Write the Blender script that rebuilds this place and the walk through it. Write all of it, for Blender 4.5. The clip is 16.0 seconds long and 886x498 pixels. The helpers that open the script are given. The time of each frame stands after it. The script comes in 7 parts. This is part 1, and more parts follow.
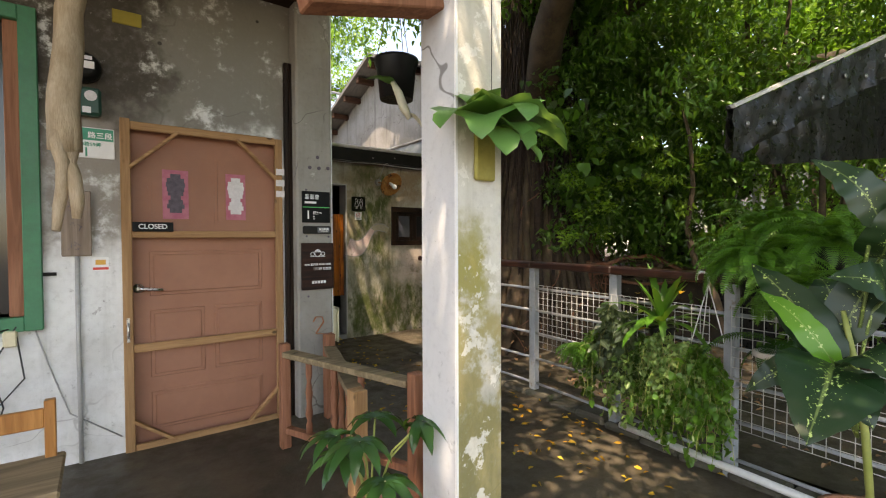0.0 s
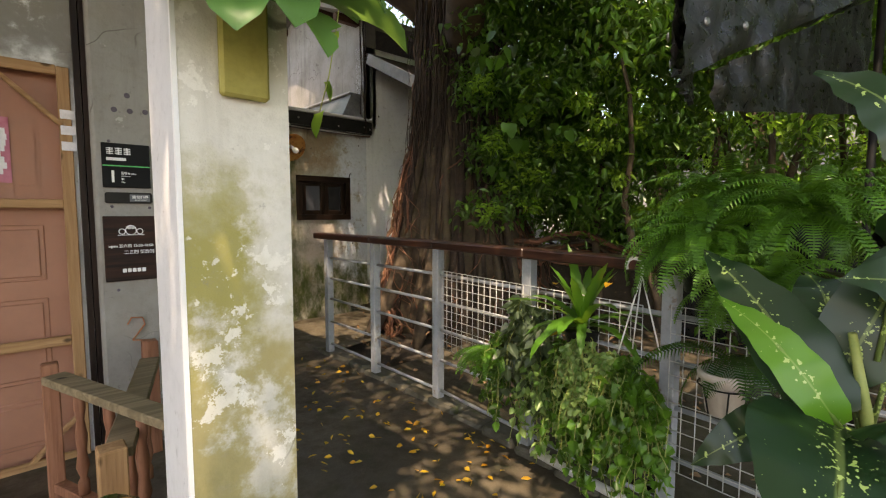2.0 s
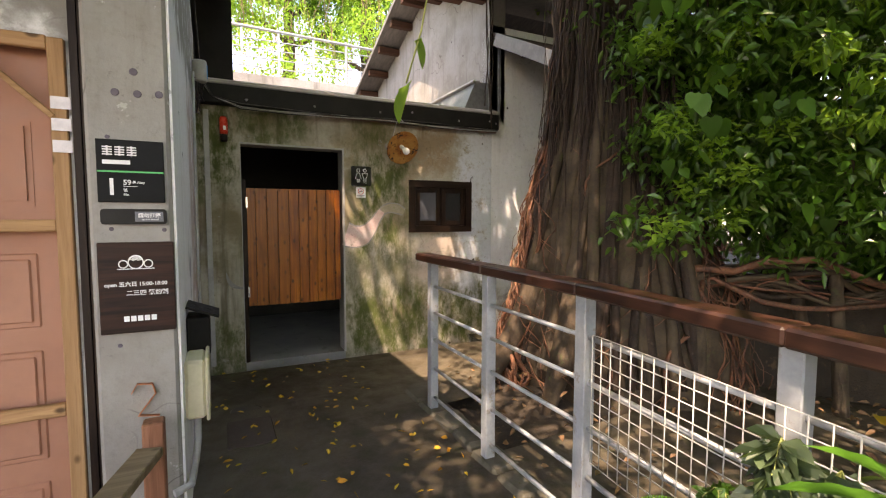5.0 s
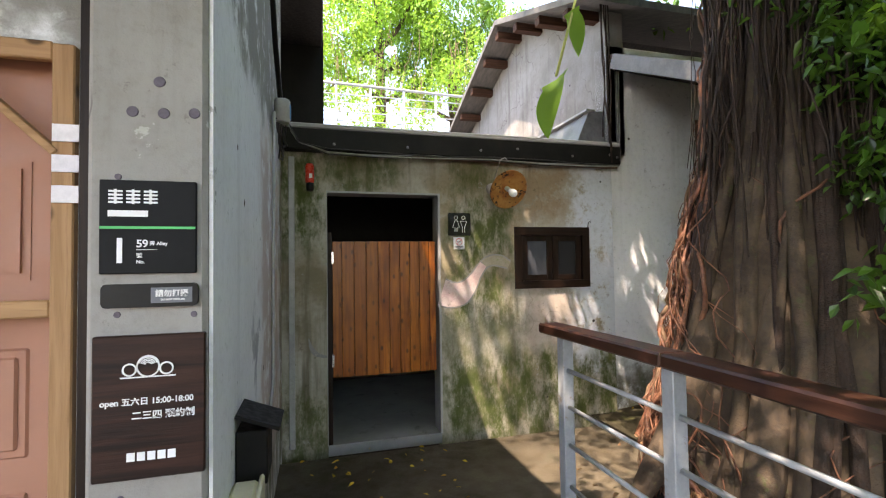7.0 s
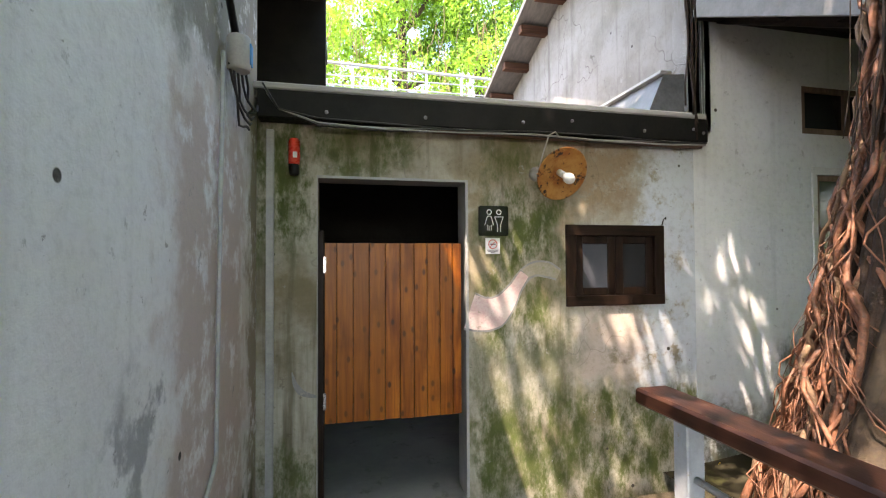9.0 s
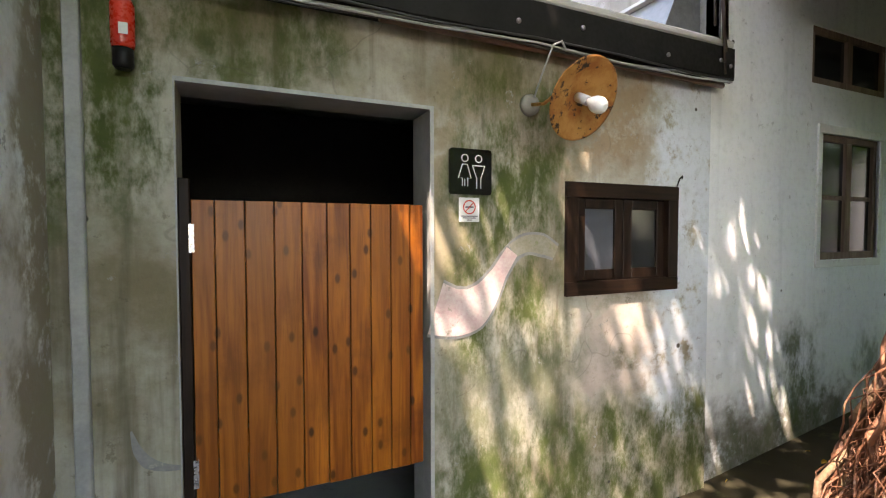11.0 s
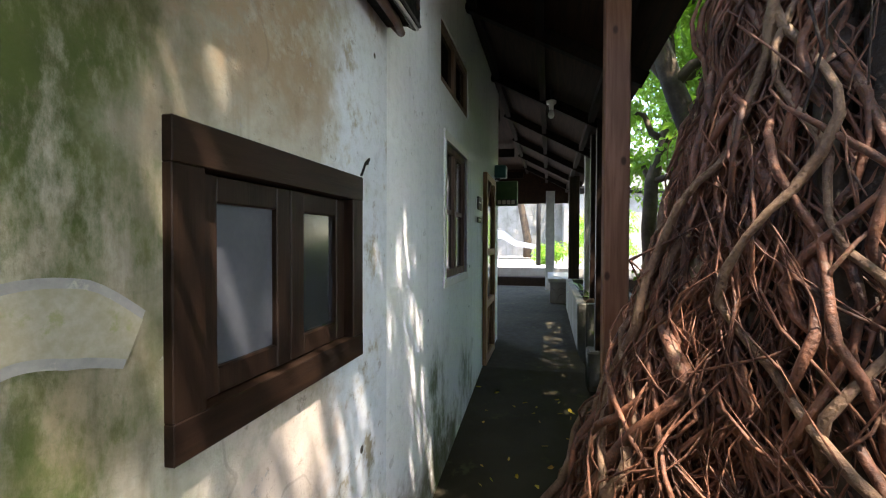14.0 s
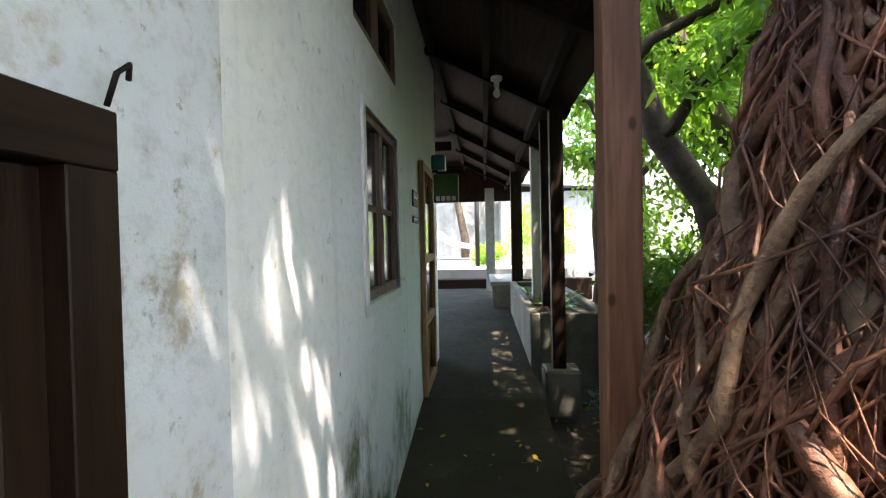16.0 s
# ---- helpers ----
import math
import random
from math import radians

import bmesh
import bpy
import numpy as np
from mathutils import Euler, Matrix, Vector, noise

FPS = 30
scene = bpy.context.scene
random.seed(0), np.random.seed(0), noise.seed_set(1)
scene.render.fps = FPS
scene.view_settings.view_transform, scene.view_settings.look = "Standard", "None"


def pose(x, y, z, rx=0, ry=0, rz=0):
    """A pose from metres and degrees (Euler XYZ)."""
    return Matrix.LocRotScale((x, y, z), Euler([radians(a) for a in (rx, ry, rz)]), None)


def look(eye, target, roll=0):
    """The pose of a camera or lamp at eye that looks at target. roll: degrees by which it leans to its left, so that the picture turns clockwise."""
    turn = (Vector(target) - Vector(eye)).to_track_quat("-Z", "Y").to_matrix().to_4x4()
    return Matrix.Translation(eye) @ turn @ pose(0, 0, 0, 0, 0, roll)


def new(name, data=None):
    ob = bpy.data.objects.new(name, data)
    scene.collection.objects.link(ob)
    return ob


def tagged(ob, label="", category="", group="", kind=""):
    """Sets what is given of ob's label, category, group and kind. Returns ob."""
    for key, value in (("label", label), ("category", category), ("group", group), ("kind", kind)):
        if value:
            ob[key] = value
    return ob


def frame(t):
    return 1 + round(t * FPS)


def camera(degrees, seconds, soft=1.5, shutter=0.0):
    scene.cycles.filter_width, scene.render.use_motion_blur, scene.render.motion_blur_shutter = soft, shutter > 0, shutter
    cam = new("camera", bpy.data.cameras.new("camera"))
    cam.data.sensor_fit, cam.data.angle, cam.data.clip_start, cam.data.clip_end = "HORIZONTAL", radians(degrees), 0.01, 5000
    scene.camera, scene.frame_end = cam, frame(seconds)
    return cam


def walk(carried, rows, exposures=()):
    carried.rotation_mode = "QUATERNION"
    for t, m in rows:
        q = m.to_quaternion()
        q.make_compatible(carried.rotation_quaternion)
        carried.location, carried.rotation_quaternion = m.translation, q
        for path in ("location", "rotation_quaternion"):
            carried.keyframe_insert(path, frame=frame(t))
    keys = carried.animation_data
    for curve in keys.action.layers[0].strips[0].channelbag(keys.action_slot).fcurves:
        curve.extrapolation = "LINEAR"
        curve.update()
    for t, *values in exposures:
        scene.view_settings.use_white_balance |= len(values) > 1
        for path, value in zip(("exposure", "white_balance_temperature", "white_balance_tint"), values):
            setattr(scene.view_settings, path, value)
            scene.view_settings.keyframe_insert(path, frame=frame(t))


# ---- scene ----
cam = camera(87.3, 16.0, 1.15)
PATH = [
    (0, (0.108, 0.27, 1.321), (1.296, 1.878, 1.272), -0.2),
    (0.5, (0.311, 0.353, 1.297), (1.554, 1.917, 1.205), -0.1),
    (1, (0.544, 0.475, 1.309), (1.842, 1.991, 1.186), -0.2),
    (1.5, (0.769, 0.551, 1.301), (2.106, 2.031, 1.151), -0.0),
    (2, (0.969, 0.626, 1.306), (2.31, 2.101, 1.15), 0.1),
    (2.5, (1.14, 0.739, 1.303), (2.458, 2.236, 1.152), 0.1),
    (3, (1.267, 0.906, 1.316), (2.57, 2.416, 1.167), 0.2),
    (3.5, (1.43, 1.012, 1.285), (2.706, 2.543, 1.116), 0.2),
    (4, (1.594, 1.123, 1.282), (2.803, 2.703, 1.072), 0.3),
    (4.5, (1.653, 1.282, 1.329), (2.711, 2.966, 1.119), 0.3),
    (5, (1.688, 1.508, 1.384), (2.558, 3.304, 1.244), 0.1),
    (7.5, (1.893, 2.518, 1.496), (2.349, 4.464, 1.577), -0.9),
    (8, (1.997, 2.766, 1.549), (2.38, 4.727, 1.633), -0.8),
    (10.3, (2.044, 3.992, 1.524), (2.684, 5.887, 1.494), -0.2),
    (10.5, (2.049, 4.121, 1.527), (2.734, 6.0, 1.487), -0.4),
    (11, (2.073, 4.38, 1.53), (2.892, 6.203, 1.457), -0.1),
    (11.5, (2.175, 4.655, 1.525), (3.171, 6.387, 1.45), -0.0),
    (12, (2.279, 4.93, 1.525), (3.535, 6.486, 1.467), -0.2),
    (12.5, (2.356, 5.189, 1.543), (3.907, 6.45, 1.488), 0.0),
    (13, (2.529, 5.345, 1.534), (4.283, 6.306, 1.483), -0.0),
    (13.5, (2.739, 5.459, 1.56), (4.612, 6.158, 1.519), 0.1),
    (14, (2.933, 5.619, 1.578), (4.882, 6.065, 1.54), 0.2),
    (14.5, (3.096, 5.718, 1.571), (5.076, 5.993, 1.531), 0.3),
    (15, (3.325, 5.715, 1.594), (5.314, 5.927, 1.553), -0.5),
    (15.5, (3.553, 5.722, 1.609), (5.544, 5.908, 1.569), -1.1),
    (16, (3.775, 5.741, 1.607), (5.767, 5.919, 1.569), -1.2),
]
EXPOSURE = [(0.0, 2.2, 9000, 18), (3.5, 2.35, 9800, 21), (5.0, 2.9, 9400, 25), (7.5, 3.12, 7900, 20), (8.0, 3.25, 7900, 20), (10.5, 3.72, 8000, 21), (12.0, 3.72, 7500, 15), (12.5, 3.52, 7300, 13), (14.0, 3.42, 7200, 15), (16.0, 3.85, 7400, 15)]
walk(cam, [(t, look(eye, target, roll)) for t, eye, target, roll in PATH], EXPOSURE)

# ---- sky and sun ----
SUN_FROM = Vector((-0.34, -0.30, 1.0)).normalized()
sky_world = bpy.data.worlds.new("world")
scene.world = sky_world
sky_world.use_nodes = True
wn = sky_world.node_tree
sky = wn.nodes.new("ShaderNodeTexSky")
sky.sky_type, sky.sun_disc = "NISHITA", False
sky.sun_elevation = math.asin(SUN_FROM.z)
sky.sun_rotation = math.atan2(SUN_FROM.x, SUN_FROM.y)
wn.nodes["Background"].inputs["Strength"].default_value = 0.15
wn.links.new(sky.outputs["Color"], wn.nodes["Background"].inputs["Color"])
sun = new("sun", bpy.data.lights.new("sun", "SUN"))
sun.data.energy, sun.data.angle, sun.data.color = 2.4, radians(0.55), (1.0, 0.95, 0.86)
sun.matrix_world = look(SUN_FROM * 20, (0, 0, 0))


# ---- building helpers ----
def link_mesh(name, bm, material):
    me = bpy.data.meshes.new(name)
    bmesh.ops.recalc_face_normals(bm, faces=bm.faces)
    bm.to_mesh(me)
    bm.free()
    if material:
        me.materials.append(material)
    return new(name, me)


def part(name, bm, material, parent, label=""):
    ob = link_mesh(name, bm, material)
    ob.parent = parent
    return tagged(ob, label)


def thing(name, label, category, group="", kind="", at=(0, 0, 0)):
    ob = new(name)
    ob.empty_display_size = 0.1
    ob.location = at
    return tagged(ob, label, category, group, kind)


def solo(name, bm, material, label, category, group="", kind=""):
    return tagged(link_mesh(name, bm, material), label, category, group, kind)


def structure(name, bm, material, label="", category=""):
    return tagged(link_mesh(name, bm, material), label, category, "", "structure")


def box(bm, x0, x1, y0, y1, z0, z1, bevel=0.0, m=None):
    r = bmesh.ops.create_cube(bm, size=1.0)
    mat = Matrix.Translation(((x0 + x1) / 2, (y0 + y1) / 2, (z0 + z1) / 2)) @ Matrix.Diagonal((abs(x1 - x0), abs(y1 - y0), abs(z1 - z0), 1))
    bmesh.ops.transform(bm, matrix=(m @ mat) if m else mat, verts=r["verts"])
    if bevel:
        edges = list({e for v in r["verts"] for e in v.link_edges})
        bmesh.ops.bevel(bm, geom=edges, offset=bevel, segments=1, affect="EDGES")
    return bm


def boxes(*rows, bevel=0.0):
    bm = bmesh.new()
    for r in rows:
        box(bm, *r, bevel=bevel)
    return bm


def bar(bm, a, b, w, h, bevel=0.0, up=(0, 0, 1)):
    """A square bar from a to b, w wide and h high."""
    a, b = Vector(a), Vector(b)
    d = b - a
    x = d.normalized()
    side = Vector(up).cross(x)
    if side.length < 1e-4:
        side = Vector((0, 1, 0)).cross(x) if abs(x.y) < 0.9 else Vector((1, 0, 0))
    side.normalize()
    u = x.cross(side)
    m = Matrix((x, side, u)).transposed().to_4x4()
    m.translation = (a + b) / 2
    return box(bm, -d.length / 2, d.length / 2, -w / 2, w / 2, -h / 2, h / 2, bevel, m)


def tube(bm, pts, radii, seg=6, cap=True):
    """A round tube along points; radii is one number or one per point."""
    pts = [Vector(p) for p in pts]
    if not isinstance(radii, (list, tuple)):
        radii = [radii] * len(pts)
    n = len(pts)
    rings, side = [], None
    for i, p in enumerate(pts):
        d = (pts[min(i + 1, n - 1)] - pts[max(i - 1, 0)]).normalized()
        if side is None:
            side = d.orthogonal().normalized()
        else:
            side = side - d * side.dot(d)
            side = side.normalized() if side.length > 1e-5 else d.orthogonal().normalized()
        up = d.cross(side)
        rings.append([bm.verts.new(p + (side * math.cos(a) + up * math.sin(a)) * radii[i]) for a in (2 * math.pi * k / seg for k in range(seg))])
    for a, b in zip(rings, rings[1:]):
        for k in range(seg):
            f = bm.faces.new((a[k], a[(k + 1) % seg], b[(k + 1) % seg], b[k]))
            f.smooth = True
    if cap:
        bm.faces.new(rings[0][::-1])
        bm.faces.new(rings[-1])
    return bm


def turned(bm, profile, seg=20, m=None):
    """A lathed shape round z: rows of (radius, height)."""
    rings = []
    for r, z in profile:
        rings.append([bm.verts.new(Vector((r * math.cos(a), r * math.sin(a), z))) for a in (2 * math.pi * k / seg for k in range(seg))])
    made = [v for ring in rings for v in ring]
    for a, b in zip(rings, rings[1:]):
        for k in range(seg):
            f = bm.faces.new((a[k], a[(k + 1) % seg], b[(k + 1) % seg], b[k]))
            f.smooth = True
    bm.faces.new(rings[0][::-1])
    bm.faces.new(rings[-1])
    if m:
        bmesh.ops.transform(bm, matrix=m, verts=made)
    return bm


def wander(a, b, n, amount, rng, sag=0.0):
    """Points from a to b that wobble."""
    a, b = Vector(a), Vector(b)
    off = Vector((rng.uniform(0, 90), rng.uniform(0, 90), rng.uniform(0, 90)))
    out = []
    for i in range(n):
        t = i / (n - 1)
        k = math.sin(math.pi * t) ** 0.5
        w = noise.noise_vector(off + Vector((t * 3.0, 0, 0))) * amount * k
        out.append(a.lerp(b, t) + w - Vector((0, 0, sag * 4 * t * (1 - t))))
    return out


# ---- materials ----
class Nodes:
    def __init__(self, name):
        self.mat = bpy.data.materials.new(name)
        self.mat.use_nodes = True
        self.t = self.mat.node_tree
        self.bsdf = self.t.nodes["Principled BSDF"]
        self.coord = self.t.nodes.new("ShaderNodeTexCoord").outputs["Object"]

    def put(self, sock, value):
        if hasattr(value, "is_linked"):
            self.t.links.new(value, sock)
        elif isinstance(value, (tuple, list)) and len(value) == 3 and sock.type == "RGBA":
            sock.default_value = (*value, 1)
        else:
            sock.default_value = value

    def math(self, op, a, b=0.0, c=0.0):
        n = self.t.nodes.new("ShaderNodeMath")
        n.operation = op
        for s, v in zip(n.inputs, (a, b, c)):
            self.put(s, v)
        return n.outputs[0]

    def scaled(self, s):
        n = self.t.nodes.new("ShaderNodeMapping")
        self.put(n.inputs["Vector"], self.coord)
        n.inputs["Scale"].default_value = s
        return n.outputs[0]

    def noise(self, scale, detail=4.0, rough=0.55, stretch=None, warp=0.0):
        n = self.t.nodes.new("ShaderNodeTexNoise")
        self.put(n.inputs["Vector"], self.scaled(stretch) if stretch else self.coord)
        n.inputs["Scale"].default_value, n.inputs["Detail"].default_value = scale, detail
        n.inputs["Roughness"].default_value, n.inputs["Distortion"].default_value = rough, warp
        return n.outputs["Fac"]

    def flat_cells(self, sx, sz):
        n, c = self.t.nodes.new("ShaderNodeTexVoronoi"), self.t.nodes.new("ShaderNodeCombineXYZ")
        n.voronoi_dimensions = "2D"
        self.put(c.inputs[0], self.math("MULTIPLY", self.axis(0), sx))
        self.put(c.inputs[1], self.math("MULTIPLY", self.axis(2), sz))
        self.put(n.inputs["Vector"], c.outputs[0])
        n.inputs["Scale"].default_value = 1.0
        return n.outputs["Distance"]

    def cells(self, scale, stretch=None, feature="F1"):
        n = self.t.nodes.new("ShaderNodeTexVoronoi")
        n.feature = feature
        self.put(n.inputs["Vector"], self.scaled(stretch) if stretch else self.coord)
        n.inputs["Scale"].default_value = scale
        return n.outputs["Distance"]

    def step(self, v, lo, hi, a=0.0, b=1.0):
        n = self.t.nodes.new("ShaderNodeMapRange")
        n.interpolation_type = "SMOOTHSTEP"
        self.put(n.inputs["Value"], v)
        n.inputs["From Min"].default_value, n.inputs["From Max"].default_value = lo, hi
        n.inputs["To Min"].default_value, n.inputs["To Max"].default_value = a, b
        return n.outputs[0]

    def axis(self, k):
        n = self.t.nodes.new("ShaderNodeSeparateXYZ")
        self.put(n.inputs[0], self.coord)
        return n.outputs[k]

    def mix(self, fac, a, b, kind="MIX"):
        n = self.t.nodes.new("ShaderNodeMix")
        n.data_type, n.blend_type = "RGBA", kind
        self.put(n.inputs[0], fac)
        self.put(n.inputs[6], a)
        self.put(n.inputs[7], b)
        return n.outputs[2]

    def island(self):
        return self.t.nodes.new("ShaderNodeNewGeometry").outputs["Random Per Island"]

    def each(self):
        return self.t.nodes.new("ShaderNodeObjectInfo").outputs["Random"]

    def bump(self, height, strength=0.3, dist=0.01):
        n = self.t.nodes.new("ShaderNodeBump")
        n.inputs["Strength"].default_value, n.inputs["Distance"].default_value = strength, dist
        self.put(n.inputs["Height"], height)
        self.put(self.bsdf.inputs["Normal"], n.outputs[0])

    def done(self, color, rough=0.8, metal=0.0, **more):
        self.put(self.bsdf.inputs["Base Color"], color)
        self.put(self.bsdf.inputs["Roughness"], rough)
        self.put(self.bsdf.inputs["Metallic"], metal)
        for k, v in more.items():
            self.put(self.bsdf.inputs[k.replace("_", " ")], v)
        return self.mat


def plain(name, a, b, scale=8.0, rough=0.7, metal=0.0, bump=0.15, spots=None, stretch=None, **more):
    """A surface that varies between two colours at two scales, with fine relief and optional spots."""
    n = Nodes(name)
    big, fine = n.noise(scale, 5, 0.6, stretch), n.noise(scale * 9, 4, 0.6, stretch)
    c = n.mix(n.step(n.math("ADD", n.math("MULTIPLY", big, 0.65), n.math("MULTIPLY", fine, 0.35)), 0.32, 0.68), a, b)
    if spots:
        c = n.mix(n.step(n.noise(scale * 2.3, 6, 0.7), 0.58, 0.68), c, spots)
    n.bump(fine, bump, 0.006)
    return n.done(c, n.step(fine, 0.3, 0.7, max(rough - 0.12, 0.03), min(rough + 0.12, 1)), metal, **more)


def wood(name, dark, light, along=2, rough=0.6, knots=True, tint=0.25, gloss=0.0, flat=False):
    """Planed wood with grain along one axis, knots, and a shade of its own for each piece."""
    n = Nodes(name)
    s = [14.0, 14.0, 14.0]
    s[along] = 0.9
    wob = n.noise(1.6, 3, 0.5, tuple(s), 1.2)
    fine = n.noise(5.0, 5, 0.6, tuple(v * 1.8 for v in s))
    c = n.mix(n.step(wob, 0.3, 0.7), dark, light)
    c = n.mix(n.step(fine, 0.5, 0.75, 0.0, 0.45), c, tuple(v * 0.5 for v in dark))
    if knots:
        k = [2.2, 2.2, 2.2]
        k[along] = 1.3
        d = n.flat_cells(9.0, 4.6) if flat else n.cells(3.4, tuple(k))
        c = n.mix(n.step(d, 0.05, 0.13, 0.95, 0.0), c, tuple(v * 0.22 for v in dark))
        if flat:
            c = n.mix(n.step(n.noise(3.5, 6, 0.65), 0.5, 0.72, 0, 0.55), c, tuple(v * 0.55 for v in dark))
    c = n.mix(n.math("MULTIPLY", n.each(), tint), c, tuple(v * 0.55 for v in light))
    n.bump(fine, 0.25, 0.004)
    return n.done(c, rough, 0.0, Coat_Weight=gloss, Coat_Roughness=0.3, Specular_IOR_Level=0.2)


def leaf_mat(name, dark, light, rough=0.38, spots=None, thin=0.25):
    """Foliage: a shade for each leaf, light passing through a little."""
    n = Nodes(name)
    c = n.mix(n.island(), dark, light)
    if spots:
        rib = n.t.nodes.new("ShaderNodeAttribute")
        rib.attribute_name = "across"
        near = n.step(rib.outputs["Fac"], 0.1, 0.6, 0.1, -0.04)
        c = n.mix(n.step(n.math("ADD", n.noise(85, 2, 0.5), near), 0.7, 0.73), c, spots)
        c = n.mix(n.step(rib.outputs["Fac"], 0.02, 0.06, 0.3, 0.0), c, spots)
    else:
        c = n.mix(n.step(n.noise(30, 3), 0.5, 0.8, 0.0, 0.25), c, light)
    m = n.done(c, rough, 0.0)
    tr = n.t.nodes.new("ShaderNodeBsdfTranslucent")
    n.put(tr.inputs["Color"], n.mix(0.5, light, (0.3, 0.5, 0.05)))
    add = n.t.nodes.new("ShaderNodeMixShader")
    add.inputs[0].default_value = thin
    out = n.t.nodes["Material Output"]
    n.t.links.new(n.bsdf.outputs[0], add.inputs[1])
    n.t.links.new(tr.outputs[0], add.inputs[2])
    n.t.links.new(add.outputs[0], out.inputs["Surface"])
    return m


def plaster(name, base, dirty, blotch=0.5, moss=(), chips=True, flakes=(0.32, 0.31, 0.3), rain=0.5, bump=0.35, patches=(), holes=True, peel=0.64, cracks=0.7):
    """Old limewash: cloudy, streaked downwards, chipped. moss: rows (x0, x1, z0, z1, amount) of green growth with
    ragged edges;
    patches: rows (x0, x1, z0, z1, colour) of another colour, bare or repainted plaster among them. Both read the wall's
    own x + y and z."""
    n = Nodes(name)
    along = n.math("ADD", n.axis(0), n.axis(1))
    z = n.axis(2)
    cloud = n.noise(1.7, 7, 0.65)
    streak = n.noise(1.0, 5, 0.6, (7, 7, 0.55))
    fine = n.noise(26, 6, 0.7)
    edge = n.math("MULTIPLY", n.math("SUBTRACT", n.noise(3.2, 6, 0.65), 0.5), 0.75)
    c = n.mix(n.step(cloud, 0.38, 0.68, 0, blotch), base, dirty)
    c = n.mix(n.step(streak, 0.52, 0.74, 0, rain), c, tuple(v * 0.55 for v in dirty))

    def region(r):
        x0, x1, z0, z1 = r[:4]
        w, h = min(0.12, max(0.03, (x1 - x0) * 0.2)), min(0.14, max(0.03, (z1 - z0) * 0.22))
        ax, az = n.math("ADD", along, edge), n.math("ADD", z, edge)
        mask = n.math("MULTIPLY", n.step(ax, x0 - w, x0 + w), n.step(ax, x1 - w, x1 + w, 1, 0))
        mask = n.math("MULTIPLY", mask, n.math("MULTIPLY", n.step(az, z0 - h, z0 + h), n.step(az, z1 - h, z1 + h, 1, 0)))
        return mask

    for r in patches:
        c = n.mix(n.math("MULTIPLY", region(r), n.step(n.noise(5.5, 6, 0.7), 0.34, 0.5)), c, r[4])
    for r in moss:
        green = n.mix(n.noise(9, 5), (0.02, 0.035, 0.006), (0.11, 0.14, 0.03))
        c = n.mix(n.math("MULTIPLY", n.math("MULTIPLY", region(r), r[4]), n.step(n.noise(4.5, 7, 0.75, (1.5, 1.5, 0.7)), 0.36, 0.6)), c, green)
    if chips:
        chip = n.step(n.noise(7, 8, 0.72), peel, peel + 0.02)
        c = n.mix(n.math("MULTIPLY", chip, 0.75), c, flakes)
        if holes:
            c = n.mix(n.step(n.cells(3.1), 0.035, 0.05, 1, 0), c, (0.05, 0.045, 0.04))
    warp = n.t.nodes.new("ShaderNodeVectorMath")
    warp.operation = "MULTIPLY_ADD"
    wn3 = n.t.nodes.new("ShaderNodeTexNoise")
    n.put(wn3.inputs["Vector"], n.coord)
    wn3.inputs["Scale"].default_value = 3.0
    n.put(warp.inputs[0], wn3.outputs["Color"])
    warp.inputs[1].default_value = (0.5, 0.5, 0.5)
    n.put(warp.inputs[2], n.coord)
    vor = n.t.nodes.new("ShaderNodeTexVoronoi")
    vor.feature = "DISTANCE_TO_EDGE"
    vor.inputs["Scale"].default_value = 1.1
    n.put(vor.inputs["Vector"], warp.outputs[0])
    crack = n.math("MULTIPLY", n.step(vor.outputs["Distance"], 0.002, 0.007, 1, 0), n.step(n.noise(1.4, 3), 0.48, 0.56))
    c = n.mix(n.math("MULTIPLY", crack, cracks), c, (0.08, 0.07, 0.06))
    spatter = n.step(n.noise(15, 7, 0.75), 0.6, 0.68, 0, 0.5)
    c = n.mix(spatter, c, tuple(v * 0.5 for v in dirty))
    c = n.mix(n.step(fine, 0.45, 0.8, 0, 0.3), c, tuple(v * 0.6 for v in dirty))
    n.bump(n.math("ADD", n.math("MULTIPLY", fine, 0.5), n.math("MULTIPLY", n.noise(6, 7, 0.7), 1.2)), bump, 0.02)
    return n.done(c, 0.9)


M = {}
# house wall: darker above about 2 m, nearly black towards its left end
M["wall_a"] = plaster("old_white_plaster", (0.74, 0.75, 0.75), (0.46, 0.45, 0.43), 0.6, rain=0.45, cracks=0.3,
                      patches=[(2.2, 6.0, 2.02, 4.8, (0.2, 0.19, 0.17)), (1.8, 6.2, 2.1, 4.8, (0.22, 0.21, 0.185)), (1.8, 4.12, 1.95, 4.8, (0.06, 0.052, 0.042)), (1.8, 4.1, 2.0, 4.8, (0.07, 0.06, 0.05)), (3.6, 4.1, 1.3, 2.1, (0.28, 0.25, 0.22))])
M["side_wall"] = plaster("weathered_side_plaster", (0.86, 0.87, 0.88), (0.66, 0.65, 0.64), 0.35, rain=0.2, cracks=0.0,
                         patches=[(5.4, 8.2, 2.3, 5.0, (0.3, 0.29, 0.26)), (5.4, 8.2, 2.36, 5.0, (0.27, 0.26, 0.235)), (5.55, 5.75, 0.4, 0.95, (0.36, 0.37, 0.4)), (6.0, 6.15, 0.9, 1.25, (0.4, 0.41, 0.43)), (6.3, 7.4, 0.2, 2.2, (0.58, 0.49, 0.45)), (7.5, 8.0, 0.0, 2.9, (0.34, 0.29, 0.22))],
                         moss=[(6.2, 7.9, -0.1, 0.35, 0.8)])
